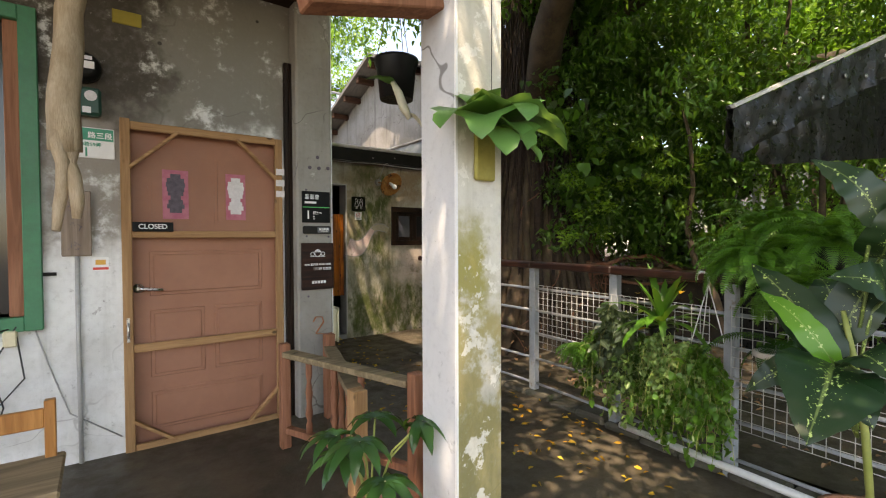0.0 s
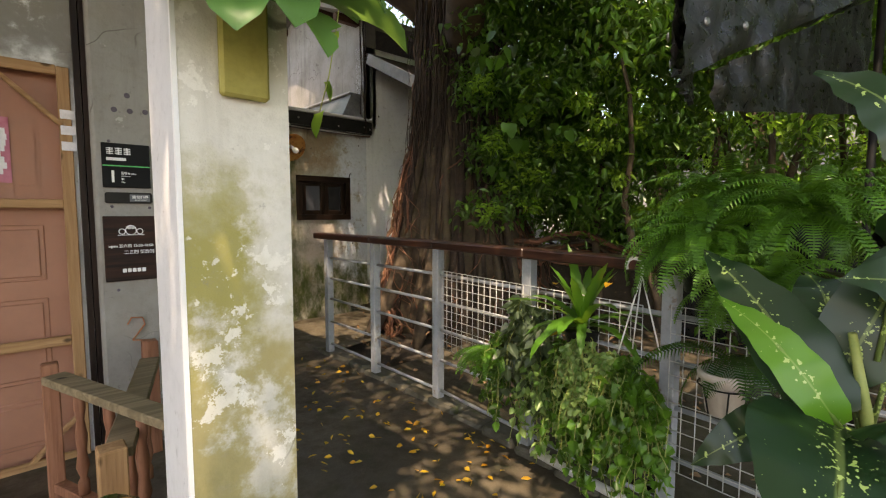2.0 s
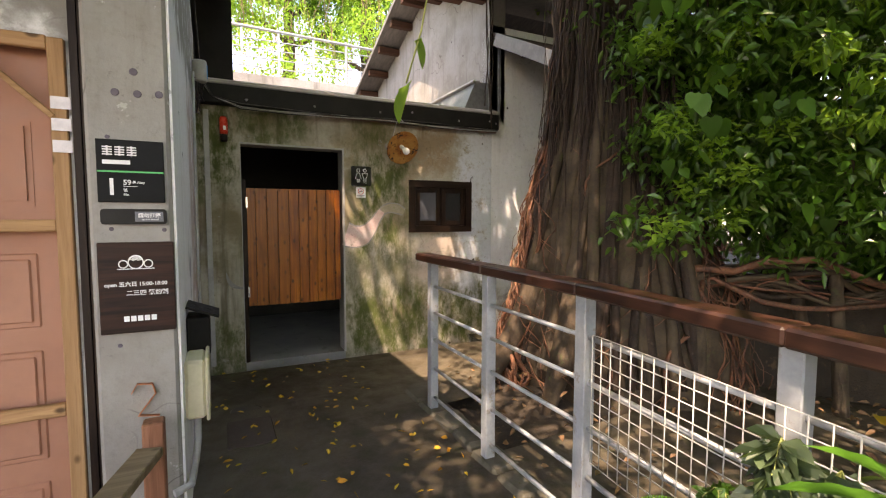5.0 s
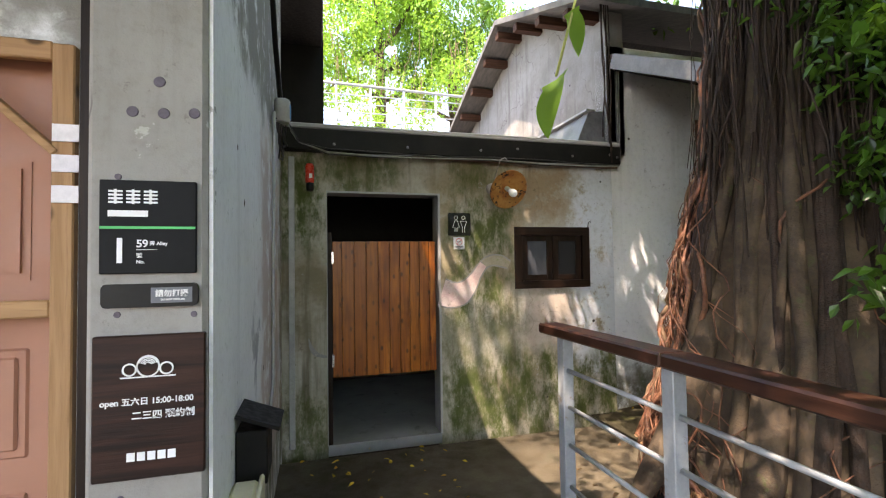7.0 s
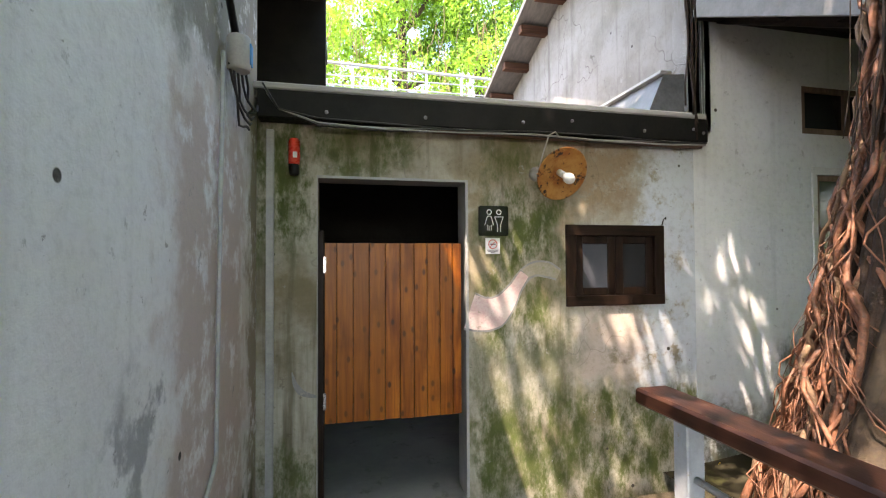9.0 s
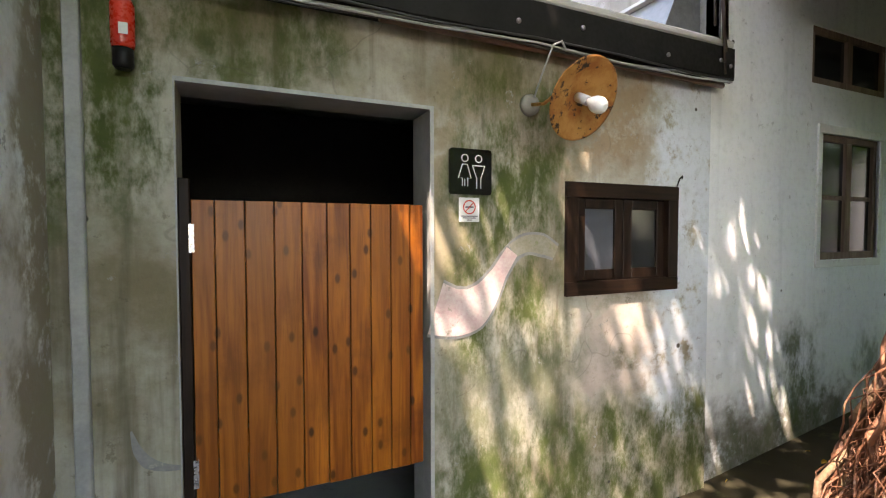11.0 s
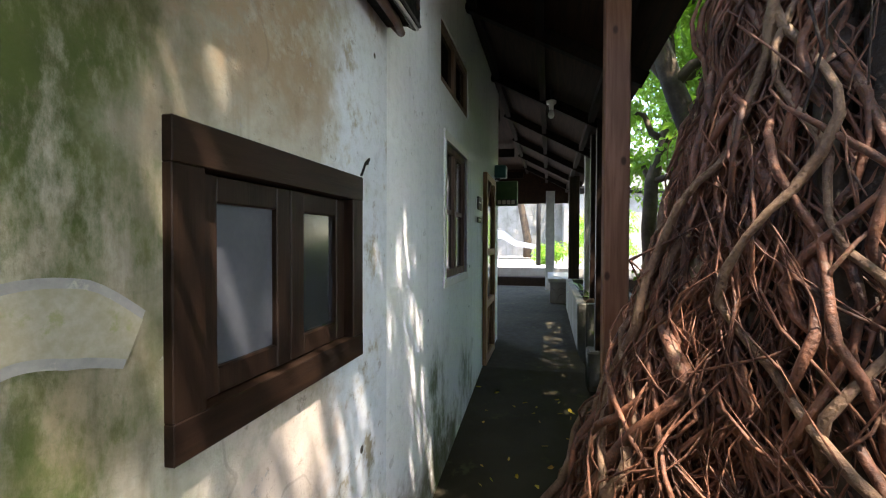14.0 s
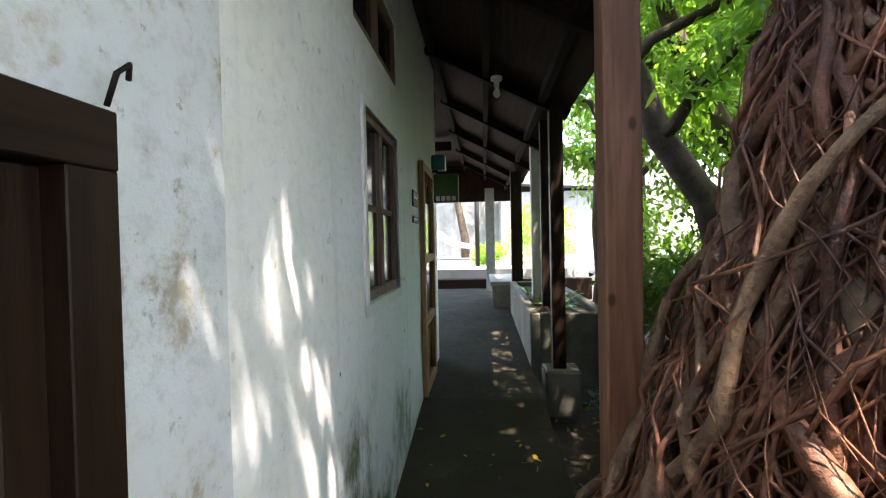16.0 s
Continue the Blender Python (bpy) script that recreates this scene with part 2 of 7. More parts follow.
M["column"] = plaster("grey_concrete_column", (0.31, 0.3, 0.28), (0.22, 0.2, 0.18), 0.7, rain=0.4, chips=True, flakes=(0.5, 0.49, 0.46))
M["toilet_wall"] = plaster("mossy_stained_plaster", (0.45, 0.42, 0.35), (0.19, 0.155, 0.09), 0.95, rain=0.9, cracks=0.25,
                           patches=[(9.7, 10.3, 1.85, 2.3, (0.30, 0.22, 0.14)), (9.85, 10.6, 0.7, 1.2, (0.5, 0.42, 0.36)), (10.42, 11.3, 0.5, 2.5, (0.6, 0.64, 0.68)), (10.42, 11.3, 0.5, 2.5, (0.6, 0.64, 0.68)),
                                    (9.0, 9.25, 1.2, 2.2, (0.3, 0.25, 0.17))],
                           moss=[(9.15, 9.75, 0.9, 2.35, 1.0), (7.7, 8.05, 1.55, 2.5, 1.0), (8.0, 8.7, 2.1, 2.45, 0.9), (7.6, 8.2, -0.2, 0.45, 0.9), (9.1, 11.0, -0.2, 0.62, 1.0), (9.0, 9.9, 0.1, 1.0, 0.55)])
M["corridor_wall"] = plaster("white_limewash", (0.8, 0.82, 0.83), (0.62, 0.63, 0.64), 0.35, rain=0.2, cracks=0.0,
                             moss=[(11.6, 12.1, 0.2, 0.85, 0.9), (12.6, 13.1, 0.25, 0.75, 0.7), (10.8, 13.6, -0.1, 0.3, 0.7)],
                             patches=[(10.75, 12.4, -0.2, 0.38, (0.24, 0.22, 0.19))], flakes=(0.5, 0.5, 0.5))
M["gable"] = plaster("weathered_gable_plaster", (0.29, 0.28, 0.265), (0.18, 0.17, 0.15), 0.8, rain=0.7)
M["pillar"] = plaster("pale_grey_painted_pillar", (0.6, 0.6, 0.61), (0.52, 0.52, 0.53), 0.4, rain=0.1, chips=False, bump=0.12)
M["pillar_face"] = plaster("mossy_peeling_pillar_face", (0.68, 0.66, 0.6), (0.5, 0.46, 0.36), 0.6, rain=0.35, chips=True, holes=False, peel=0.565, flakes=(0.8, 0.78, 0.72),
                           moss=[(2.7, 3.3, -0.2, 0.75, 0.4)], patches=[(2.6, 3.02, -0.1, 1.3, (0.33, 0.3, 0.1)), (2.6, 3.4, -0.1, 0.98, (0.38, 0.32, 0.15))])


def floor_mat():
    n = Nodes("damp_mossy_concrete_floor")
    big, mid, fine = n.noise(0.9, 6, 0.65), n.noise(5, 7, 0.7), n.noise(55, 5, 0.7)
    c = n.mix(n.step(big, 0.35, 0.65), (0.036, 0.028, 0.018), (0.085, 0.068, 0.046))
    c = n.mix(n.step(mid, 0.52, 0.72, 0, 0.6), c, (0.03, 0.036, 0.012))
    c = n.mix(n.step(fine, 0.6, 0.78, 0, 0.4), c, (0.13, 0.115, 0.095))
    n.bump(n.math("ADD", n.math("MULTIPLY", fine, 0.5), mid), 0.35, 0.012)
    return n.done(c, n.step(mid, 0.35, 0.7, 0.42, 0.85))


M["floor"] = floor_mat()
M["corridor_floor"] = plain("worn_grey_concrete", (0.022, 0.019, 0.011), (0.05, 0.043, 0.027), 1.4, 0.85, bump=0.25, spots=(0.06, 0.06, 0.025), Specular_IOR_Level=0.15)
M["toilet_floor"] = plain("smooth_grey_screed", (0.2, 0.2, 0.2), (0.3, 0.3, 0.29), 2.0, 0.7, bump=0.1, spots=(0.16, 0.16, 0.15))
M["soil"] = plain("dark_leaf_soil", (0.018, 0.013, 0.009), (0.05, 0.035, 0.023), 6, 0.95, bump=0.9, spots=(0.11, 0.07, 0.04))
M["black_tin"] = plain("black_painted_metal", (0.005, 0.005, 0.005), (0.013, 0.012, 0.011), 5, 0.6, 0.0, 0.15, Specular_IOR_Level=0.2)
M["dark_wood"] = wood("dark_stained_wood", (0.009, 0.0045, 0.003), (0.024, 0.012, 0.007), 0, 0.5, False)
M["dark_wood_z"] = wood("dark_stained_wood_upright", (0.009, 0.0045, 0.003), (0.024, 0.012, 0.007), 2, 0.5, False)
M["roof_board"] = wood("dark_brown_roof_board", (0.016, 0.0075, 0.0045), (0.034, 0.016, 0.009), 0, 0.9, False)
M["red_wood"] = wood("reddish_timber_post", (0.17, 0.075, 0.04), (0.3, 0.145, 0.085), 2, 0.6)
M["plank"] = wood("varnished_orange_plank", (0.18, 0.036, 0.004), (0.5, 0.15, 0.016), 2, 0.42, True, 0.55, 0.25, True)
M["batten"] = wood("honey_pine_batten", (0.3, 0.16, 0.075), (0.45, 0.26, 0.13), 2, 0.6)
M["batten_x"] = wood("honey_pine_batten_flat", (0.3, 0.16, 0.075), (0.45, 0.26, 0.13), 0, 0.6)
M["door_panel"] = plain("salmon_brown_door", (0.3, 0.13, 0.08), (0.36, 0.165, 0.105), 2.5, 0.6, bump=0.06)
M["grey_steel"] = plain("grey_painted_steel", (0.24, 0.26, 0.28), (0.34, 0.36, 0.38), 6, 0.45, 0.0, 0.08, (0.22, 0.19, 0.16))
M["rail_wood"] = wood("dark_varnished_handrail", (0.02, 0.008, 0.0055), (0.048, 0.02, 0.013), 1, 0.42, False, 0.1, 0.2)
M["bark"] = plain("banyan_bark", (0.028, 0.017, 0.01), (0.095, 0.066, 0.042), 5, 0.9, bump=0.9, spots=(0.06, 0.06, 0.025))
M["root"] = plain("reddish_aerial_root", (0.03, 0.011, 0.006), (0.25, 0.098, 0.052), 7, 0.65, bump=1.0, spots=(0.22, 0.13, 0.08))
# dark roots, with the shade of the tree's yard side added to their colour
M["root_dark"] = plain("dark_hanging_root", (0.01, 0.0055, 0.0035), (0.045, 0.024, 0.015), 11, 0.85, bump=1.0, spots=(0.07, 0.045, 0.03))
M["root_pale"] = plain("pale_thick_root", (0.09, 0.048, 0.028), (0.27, 0.165, 0.1), 9, 0.8, bump=1.0, spots=(0.1, 0.05, 0.03))
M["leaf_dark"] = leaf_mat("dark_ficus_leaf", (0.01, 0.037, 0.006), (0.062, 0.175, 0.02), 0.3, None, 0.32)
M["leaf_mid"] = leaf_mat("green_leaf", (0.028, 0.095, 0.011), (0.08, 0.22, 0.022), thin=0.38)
# yellow-green of young leaves; on background foliage it also carries the sun's brightness
M["leaf_light"] = leaf_mat("yellow_green_leaf_sun_in_colour", (0.09, 0.2, 0.025), (0.26, 0.46, 0.06), thin=0.55)
# near black puts the darkness of unlit rooms into the wall colour
M["room_dark"] = plain("painted_room_darkness", (0.02, 0.02, 0.02), (0.03, 0.03, 0.03), 4, 0.9)


# ---- foliage ----
def leaves(name, where, length, width, material, rng, droop=0.5, spread=0.8, normals=None, fold=0.25):
    """One mesh of many folded pointed leaves at the given places; returns the object."""
    p = np.asarray(where, float)
    n = len(p)
    az = rng.uniform(0, 2 * np.pi, n)
    tilt = -droop + rng.normal(0, spread * 0.55, n)
    d = np.stack([np.cos(az) * np.cos(tilt), np.sin(az) * np.cos(tilt), np.sin(tilt)], 1)
    side = np.stack([-np.sin(az), np.cos(az), np.zeros(n)], 1)
    up = np.cross(d, side)
    roll = rng.normal(0, 0.7, n)[:, None]
    side, up = side * np.cos(roll) + up * np.sin(roll), up * np.cos(roll) - side * np.sin(roll)
    L = (length * rng.uniform(0.6, 1.25, n))[:, None]
    W = (width * rng.uniform(0.7, 1.2, n))[:, None]
    v = np.empty((n, 6, 3))
    v[:, 0] = p
    v[:, 1] = p + d * L * 0.38 + side * W * 0.5 + up * W * fold
    v[:, 2] = p + d * L * 0.38 - side * W * 0.5 + up * W * fold
    v[:, 3] = p + d * L * 0.75 + side * W * 0.34 + up * W * fold * 0.2 - [0, 0, 1] * L * 0.05
    v[:, 4] = p + d * L * 0.75 - side * W * 0.34 + up * W * fold * 0.2 - [0, 0, 1] * L * 0.05
    v[:, 5] = p + d * L - np.array([0, 0, 1]) * L * 0.16
    base = np.arange(n)[:, None] * 6
    faces = np.concatenate([base + [0, 1, 3], base + [0, 3, 5], base + [0, 5, 4], base + [0, 4, 2]], 0)
    me = bpy.data.meshes.new(name)
    me.from_pydata(v.reshape(-1, 3).tolist(), [], faces.tolist())
    me.materials.append(material)
    return new(name, me)


def heart_leaves(name, where, size, material, rng):
    """Hanging heart-shaped leaves with a folded midrib, each turned its own way."""
    half = np.array([(0.0, 0.06), (0.2, -0.06), (0.38, 0.06), (0.43, 0.25), (0.36, 0.48), (0.2, 0.76), (0.0, 1.08)])
    verts, faces = [], []
    for p in np.asarray(where, float):
        az, roll, big = rng.uniform(0, 2 * np.pi), rng.normal(0, 0.35), size * rng.uniform(0.6, 1.2)
        out = np.array([np.cos(az), np.sin(az), 0.0])
        down = out * rng.uniform(0.1, 0.7) + [0, 0, -1.0]
        down /= np.linalg.norm(down)
        side = np.array([-np.sin(az), np.cos(az), 0.0])
        up = np.cross(side, down)
        side, up = side * np.cos(roll) + up * np.sin(roll), up * np.cos(roll) - side * np.sin(roll)
        k = len(verts)
        rib = [p + down * big * z + up * big * 0.05 * np.sin(3 * z) for z in (0.06, 0.3, 0.55, 0.8, 1.08)]
        verts += [v.tolist() for v in rib]
        for s in (1, -1):
            m = len(verts)
            verts += [(p + side * s * big * x + down * big * z + up * big * (0.3 * x - 0.35 * x * x)).tolist() for x, z in half[1:6]]
            fan = [(k, m, m + 1, k + 1), (k + 1, m + 1, m + 2), (k + 1, m + 2, m + 3, k + 2), (k + 2, m + 3, m + 4, k + 3), (k + 3, m + 4, k + 4)]
            faces += fan if s > 0 else [f[::-1] for f in fan]
    me = bpy.data.meshes.new(name)
    me.from_pydata(verts, [], faces)
    me.polygons.foreach_set("use_smooth", [True] * len(faces))
    me.materials.append(material)
    return new(name, me)


def clumps(rng, centres, radius, per, flat=0.7):
    """Points in ragged clumps round centres, dense outside and thin inside."""
    c = np.repeat(np.asarray(centres, float), per, 0)
    d = rng.normal(0, 1, c.shape)
    d /= np.linalg.norm(d, axis=1)[:, None]
    r = radius * rng.uniform(0.25, 1.0, len(c)) ** 0.6
    d[:, 2] *= flat
    return c + d * r[:, None]

# ---- the large structure ----
DOOR_Y = 3.74      # front of the house with the brown door
FRONT_Y = 6.22     # front of the toilet block
HALL_Y = 6.26      # wall along the covered walk
FLOOR_UP = 0.32    # height of the covered walk's floor at its far end


def ramp(x):
    """Height of the covered walk's floor."""
    t = min(max((x - 4.6) / 2.9, 0), 1)
    return FLOOR_UP * t


# ground
bm = bmesh.new()
box(bm, -60, 80, -60, 60, -0.9, -0.25)
structure("ground", bm, M["soil"], "dark earth with dead leaves", "ground")
bm = bmesh.new()
xs = [-4.0 + 0.25 * i for i in range(29)]
ys = [-4.0 + 0.25 * i for i in range(41)]
grid = {}
for i, x in enumerate(xs):
    for j, y in enumerate(ys):
        xx = x if x < 2.9 or y < 4.6 else x + (2.0 if i == len(xs) - 1 else 0)
        w = 0.012 * noise.noise(Vector((x * 0.9, y * 0.9, 3)))
        grid[i, j] = bm.verts.new((xx, y, w - 0.02 if y > 5 else w))
for i in range(len(xs) - 1):
    for j in range(len(ys) - 1):
        bm.faces.new((grid[i, j], grid[i + 1, j], grid[i + 1, j + 1], grid[i, j + 1])).smooth = True
structure("floor", bm, M["floor"], "damp dark concrete yard floor with moss", "floor")
# soil bed beyond the railing
bm = bmesh.new()
soil = {}
for i in range(61):
    for j in range(57):
        x, y = 3.0 + i * 0.2, -6 + j * 0.2
        rise = 0.32 * math.exp(-((x - 4.9) ** 2 + (y - 4.6) ** 2) / 1.6)
        w = -0.12 + rise + 0.07 * noise.noise(Vector((x * 1.3, y * 1.3, 0))) + 0.03 * noise.noise(Vector((x * 5, y * 5, 7)))
        if x < 3.15:
            w = -0.05
        if y > 4.85 and x < 5.1:
            w = min(w, -0.07)
        soil[i, j] = bm.verts.new((x, y, w))
for i in range(60):
    for j in range(56):
        bm.faces.new((soil[i, j], soil[i + 1, j], soil[i + 1, j + 1], soil[i, j + 1])).smooth = True
structure("soil_bed", bm, M["soil"], "bare earth bed littered with dead leaves", "soil")
# dark paving beyond the railing, and a made-up bank in the shadowed void behind
bm = bmesh.new()
pave = {}
for i in range(13):
    for j in range(19):
        x, y = 3.12 + i * 0.24, -0.6 + j * 0.24
        pave[i, j] = bm.verts.new((x, y, 0.015 + 0.02 * noise.noise(Vector((x, y, 5))) + 0.2 * math.exp(-((x - 4.9) ** 2 + (y - 4.6) ** 2) / 0.9)))
for i in range(12):
    for j in range(18):
        bm.faces.new((pave[i, j], pave[i + 1, j], pave[i + 1, j + 1], pave[i, j + 1])).smooth = True
structure("pavement", bm, M["floor"], "dark damp concrete paving round the tree", "paving")
bm = bmesh.new()
edge = [(4.75, 4.3), (5.3, 3.72), (5.9, 3.1), (6.3, 2.4), (6.7, 1.6)]
low = [bm.verts.new((x + 0.02, y + 0.02, -0.1)) for x, y in edge]
top = [bm.verts.new((x + 0.12, y + 0.1, 0.84)) for x, y in edge]
far = [bm.verts.new((x + 1.6, y + 0.3, 0.8)) for x, y in edge]
for k in range(4):
    bm.faces.new((low[k], low[k + 1], top[k + 1], top[k]))
    bm.faces.new((top[k], top[k + 1], far[k + 1], far[k]))
structure("earth_bank", bm, M["soil"], "dark bank filling the shadowed void under the roots", "soil")
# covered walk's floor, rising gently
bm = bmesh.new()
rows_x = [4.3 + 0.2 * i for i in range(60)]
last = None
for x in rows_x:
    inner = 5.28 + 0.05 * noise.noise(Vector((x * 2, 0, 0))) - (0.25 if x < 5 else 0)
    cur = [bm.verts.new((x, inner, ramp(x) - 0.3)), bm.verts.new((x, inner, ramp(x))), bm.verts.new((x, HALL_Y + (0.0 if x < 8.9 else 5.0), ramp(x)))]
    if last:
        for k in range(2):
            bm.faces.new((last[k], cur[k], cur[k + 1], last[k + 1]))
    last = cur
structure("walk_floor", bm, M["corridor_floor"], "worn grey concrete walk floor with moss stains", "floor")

# house with the brown door
DX0, DX1, DTOP = 0.235, 1.19, 2.03
WX0, WX1, WZ0, WZ1 = -1.25, -0.185, 0.86, 2.55
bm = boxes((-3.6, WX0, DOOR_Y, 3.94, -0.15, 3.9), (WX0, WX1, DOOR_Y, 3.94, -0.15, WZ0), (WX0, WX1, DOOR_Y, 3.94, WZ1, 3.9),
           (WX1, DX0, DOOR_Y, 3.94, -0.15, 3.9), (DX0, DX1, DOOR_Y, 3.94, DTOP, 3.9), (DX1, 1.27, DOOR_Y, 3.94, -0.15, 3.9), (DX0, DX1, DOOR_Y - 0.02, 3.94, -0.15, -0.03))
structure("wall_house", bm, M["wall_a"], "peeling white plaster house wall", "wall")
bm = boxes((1.262, 1.53, 3.61, 3.95, -0.15, 3.9), bevel=0.012)
structure("corner_column", bm, M["column"], "grey concrete corner column with nail holes", "column")
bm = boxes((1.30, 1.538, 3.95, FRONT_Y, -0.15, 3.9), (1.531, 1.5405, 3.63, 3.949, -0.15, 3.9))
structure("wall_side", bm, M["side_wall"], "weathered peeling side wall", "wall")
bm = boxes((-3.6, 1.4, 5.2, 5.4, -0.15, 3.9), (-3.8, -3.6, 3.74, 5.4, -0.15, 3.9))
structure("wall_house_inner", bm, M["room_dark"], "room wall coloured near black for an unlit room", "wall")
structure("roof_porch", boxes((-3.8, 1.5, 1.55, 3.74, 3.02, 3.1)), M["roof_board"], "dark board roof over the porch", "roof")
bm = boxes((-3.8, 1.88, 3.2, 9.0, 3.9, 4.02))
structure("roof_house", bm, M["black_tin"], "black roof with overhanging eaves", "roof")

# toilet block
TX0, TX1, TTOP = 1.895, 2.85, 2.06
SX0, SX1, SZ0, SZ1 = 3.6, 4.30, 1.245, 1.745
bm = boxes((1.538, TX0, FRONT_Y, 6.42, -0.15, 2.5), (TX0, TX1, FRONT_Y, 6.42, TTOP, 2.5), (TX1, SX0, FRONT_Y, 6.42, -0.15, 2.5),
           (SX0, SX1, FRONT_Y, 6.42, -0.15, SZ0), (SX0, SX1, FRONT_Y, 6.42, SZ1, 2.5), (SX1, 4.60, FRONT_Y, 6.42, -0.15, 2.5))
structure("wall_toilet", bm, M["toilet_wall"], "stained plaster wall with green moss", "wall")
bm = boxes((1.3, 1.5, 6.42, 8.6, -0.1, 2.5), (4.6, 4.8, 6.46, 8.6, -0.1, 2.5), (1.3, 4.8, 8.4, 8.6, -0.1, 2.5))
structure("wall_toilet_inner", bm, M["room_dark"], "toilet walls coloured near black for the unlit room", "wall")
bm = boxes((1.5, 4.6, 6.225, 8.4, -0.1, -0.012))
structure("floor_toilet", bm, M["toilet_floor"], "grey concrete toilet floor", "floor")
bm = boxes((1.5, 4.66, 6.14, 8.8, 2.5, 2.54))
structure("roof_toilet", bm, M["column"], "flat concrete toilet roof", "roof")
bm = boxes((1.5, 4.62, 6.1, 6.2, 2.544, 2.585), (1.5, 4.62, 6.2, 6.32, 2.544, 2.61), bevel=0.008)
structure("roof_edge_board", bm, plain("weathered_grey_board", (0.3, 0.29, 0.28), (0.5, 0.49, 0.47), 4, 0.8, stretch=(0.3, 6, 6)), "weathered grey roof edge board", "board")

# main house with the covered walk
bm = bmesh.new()
W2X0, W2X1, W2Z0, W2Z1 = 5.79, 6.54, 1.33, 2.21     # casement window
W3X0, W3X1, W3Z0, W3Z1 = 5.66, 6.62, 2.54, 2.93     # high window
D2X0, D2X1, D2TOP = 7.5, 8.2, 2.26
END_X = 8.86
for r in [(4.60, W3X0, 0), (W3X0, W3X1, 1), (W3X1, D2X0, 0), (D2X0, D2X1, 2), (D2X1, END_X, 0)]:
    x0, x1, k = r
    if k == 0:
        box(bm, x0, x1, HALL_Y, 6.46, -0.15, 3.6)
    elif k == 1:
        box(bm, x0, W2X0, HALL_Y, 6.46, -0.15, W3Z0)
        box(bm, W2X1, x1, HALL_Y, 6.46, -0.15, W3Z0)
        box(bm, W2X0, W2X1, HALL_Y, 6.46, -0.15, W2Z0)
        box(bm, W2X0, W2X1, HALL_Y, 6.46, W2Z1, W3Z0)
        box(bm, x0, x1, HALL_Y, 6.46, W3Z1, 3.6)
    else:
        box(bm, x0, x1, HALL_Y, 6.46, D2TOP, 3.6)
structure("wall_walk", bm, M["corridor_wall"], "whitewashed wall along the covered walk", "wall")
bm = boxes((END_X - 0.2, END_X, 6.46, 9.5, -0.15, 3.6), (4.8, END_X, 9.3, 9.5, -0.15, 3.6), (4.8, END_X - 0.2, 7.6, 7.7, -0.1, 3.4))
structure("wall_main_inner", bm, M["gable"], "plain plaster house wall", "wall")
# gable wall and its roof: ridge along x
RIDGE_Y, RIDGE_Z, LOW_Y, LOW_Z = 8.16, 4.72, 11.4, 3.5
bm = bmesh.new()
prof = [(6.26, 2.5), (LOW_Y, 2.5), (LOW_Y, LOW_Z), (RIDGE_Y, RIDGE_Z - 0.05), (6.26, 3.95)]
a = [bm.verts.new((4.6, y, z)) for y, z in prof]
b = [bm.verts.new((4.8, y, z)) for y, z in prof]
bm.faces.new(a), bm.faces.new(b[::-1])
for k in range(5):
    bm.faces.new((a[k], a[(k + 1) % 5], b[(k + 1) % 5], b[k]))
structure("wall_gable", bm, M["gable"], "weathered plaster gable wall", "wall")


def slab(bm, x0, x1, p, q, thick):
    """A sloping roof sheet from (y, z) p to q."""
    vs = [bm.verts.new((x, y, z + dz)) for x in (x0, x1) for (y, z) in (p, q) for dz in (0, thick)]
    for f in ((0, 1, 3, 2), (4, 6, 7, 5), (0, 4, 5, 1), (2, 3, 7, 6), (1, 5, 7, 3), (0, 2, 6, 4)):
        bm.faces.new([vs[k] for k in f])


bm = bmesh.new()
slab(bm, 4.2, 9.3, (RIDGE_Y, RIDGE_Z), (LOW_Y, LOW_Z), 0.07)
slab(bm, 4.2, 9.3, (RIDGE_Y, RIDGE_Z), (5.95, 3.85), 0.07)
structure("roof_main_back", bm, plain("grey_roof_tiles", (0.1, 0.1, 0.1), (0.18, 0.17, 0.16), 6, 0.8, stretch=(4, 1, 1)), "grey tiled back slope of the roof", "roof")
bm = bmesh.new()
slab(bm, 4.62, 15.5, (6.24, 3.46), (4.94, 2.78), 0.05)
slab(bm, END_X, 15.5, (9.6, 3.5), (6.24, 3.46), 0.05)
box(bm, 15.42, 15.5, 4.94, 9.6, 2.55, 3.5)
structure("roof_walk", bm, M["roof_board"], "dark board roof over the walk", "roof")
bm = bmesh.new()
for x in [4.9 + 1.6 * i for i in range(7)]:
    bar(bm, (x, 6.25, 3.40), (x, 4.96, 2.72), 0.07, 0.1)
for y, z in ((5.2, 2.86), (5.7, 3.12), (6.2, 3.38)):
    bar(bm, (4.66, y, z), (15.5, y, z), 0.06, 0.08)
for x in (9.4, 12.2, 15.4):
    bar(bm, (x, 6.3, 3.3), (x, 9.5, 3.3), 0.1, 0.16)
# timbers are nearly black, darker than the roof boards
structure("roof_timbers", bm, wood("near_black_roof_timber", (0.006, 0.004, 0.003), (0.016, 0.009, 0.006), 0, 0.95, False), "dark rafters and purlins under the walk roof", "beam")

# ---- the banyan ----
TC = Vector((4.9, 4.5, 0))


def trunk_r(z):
    zs, rs = (-0.3, 0.3, 0.6, 0.9, 1.4, 2.1, 3.5, 5.0, 7.0), (1.06, 0.97, 0.89, 0.79, 0.64, 0.44, 0.36, 0.32, 0.26)
    return float(np.interp(z, zs, rs))


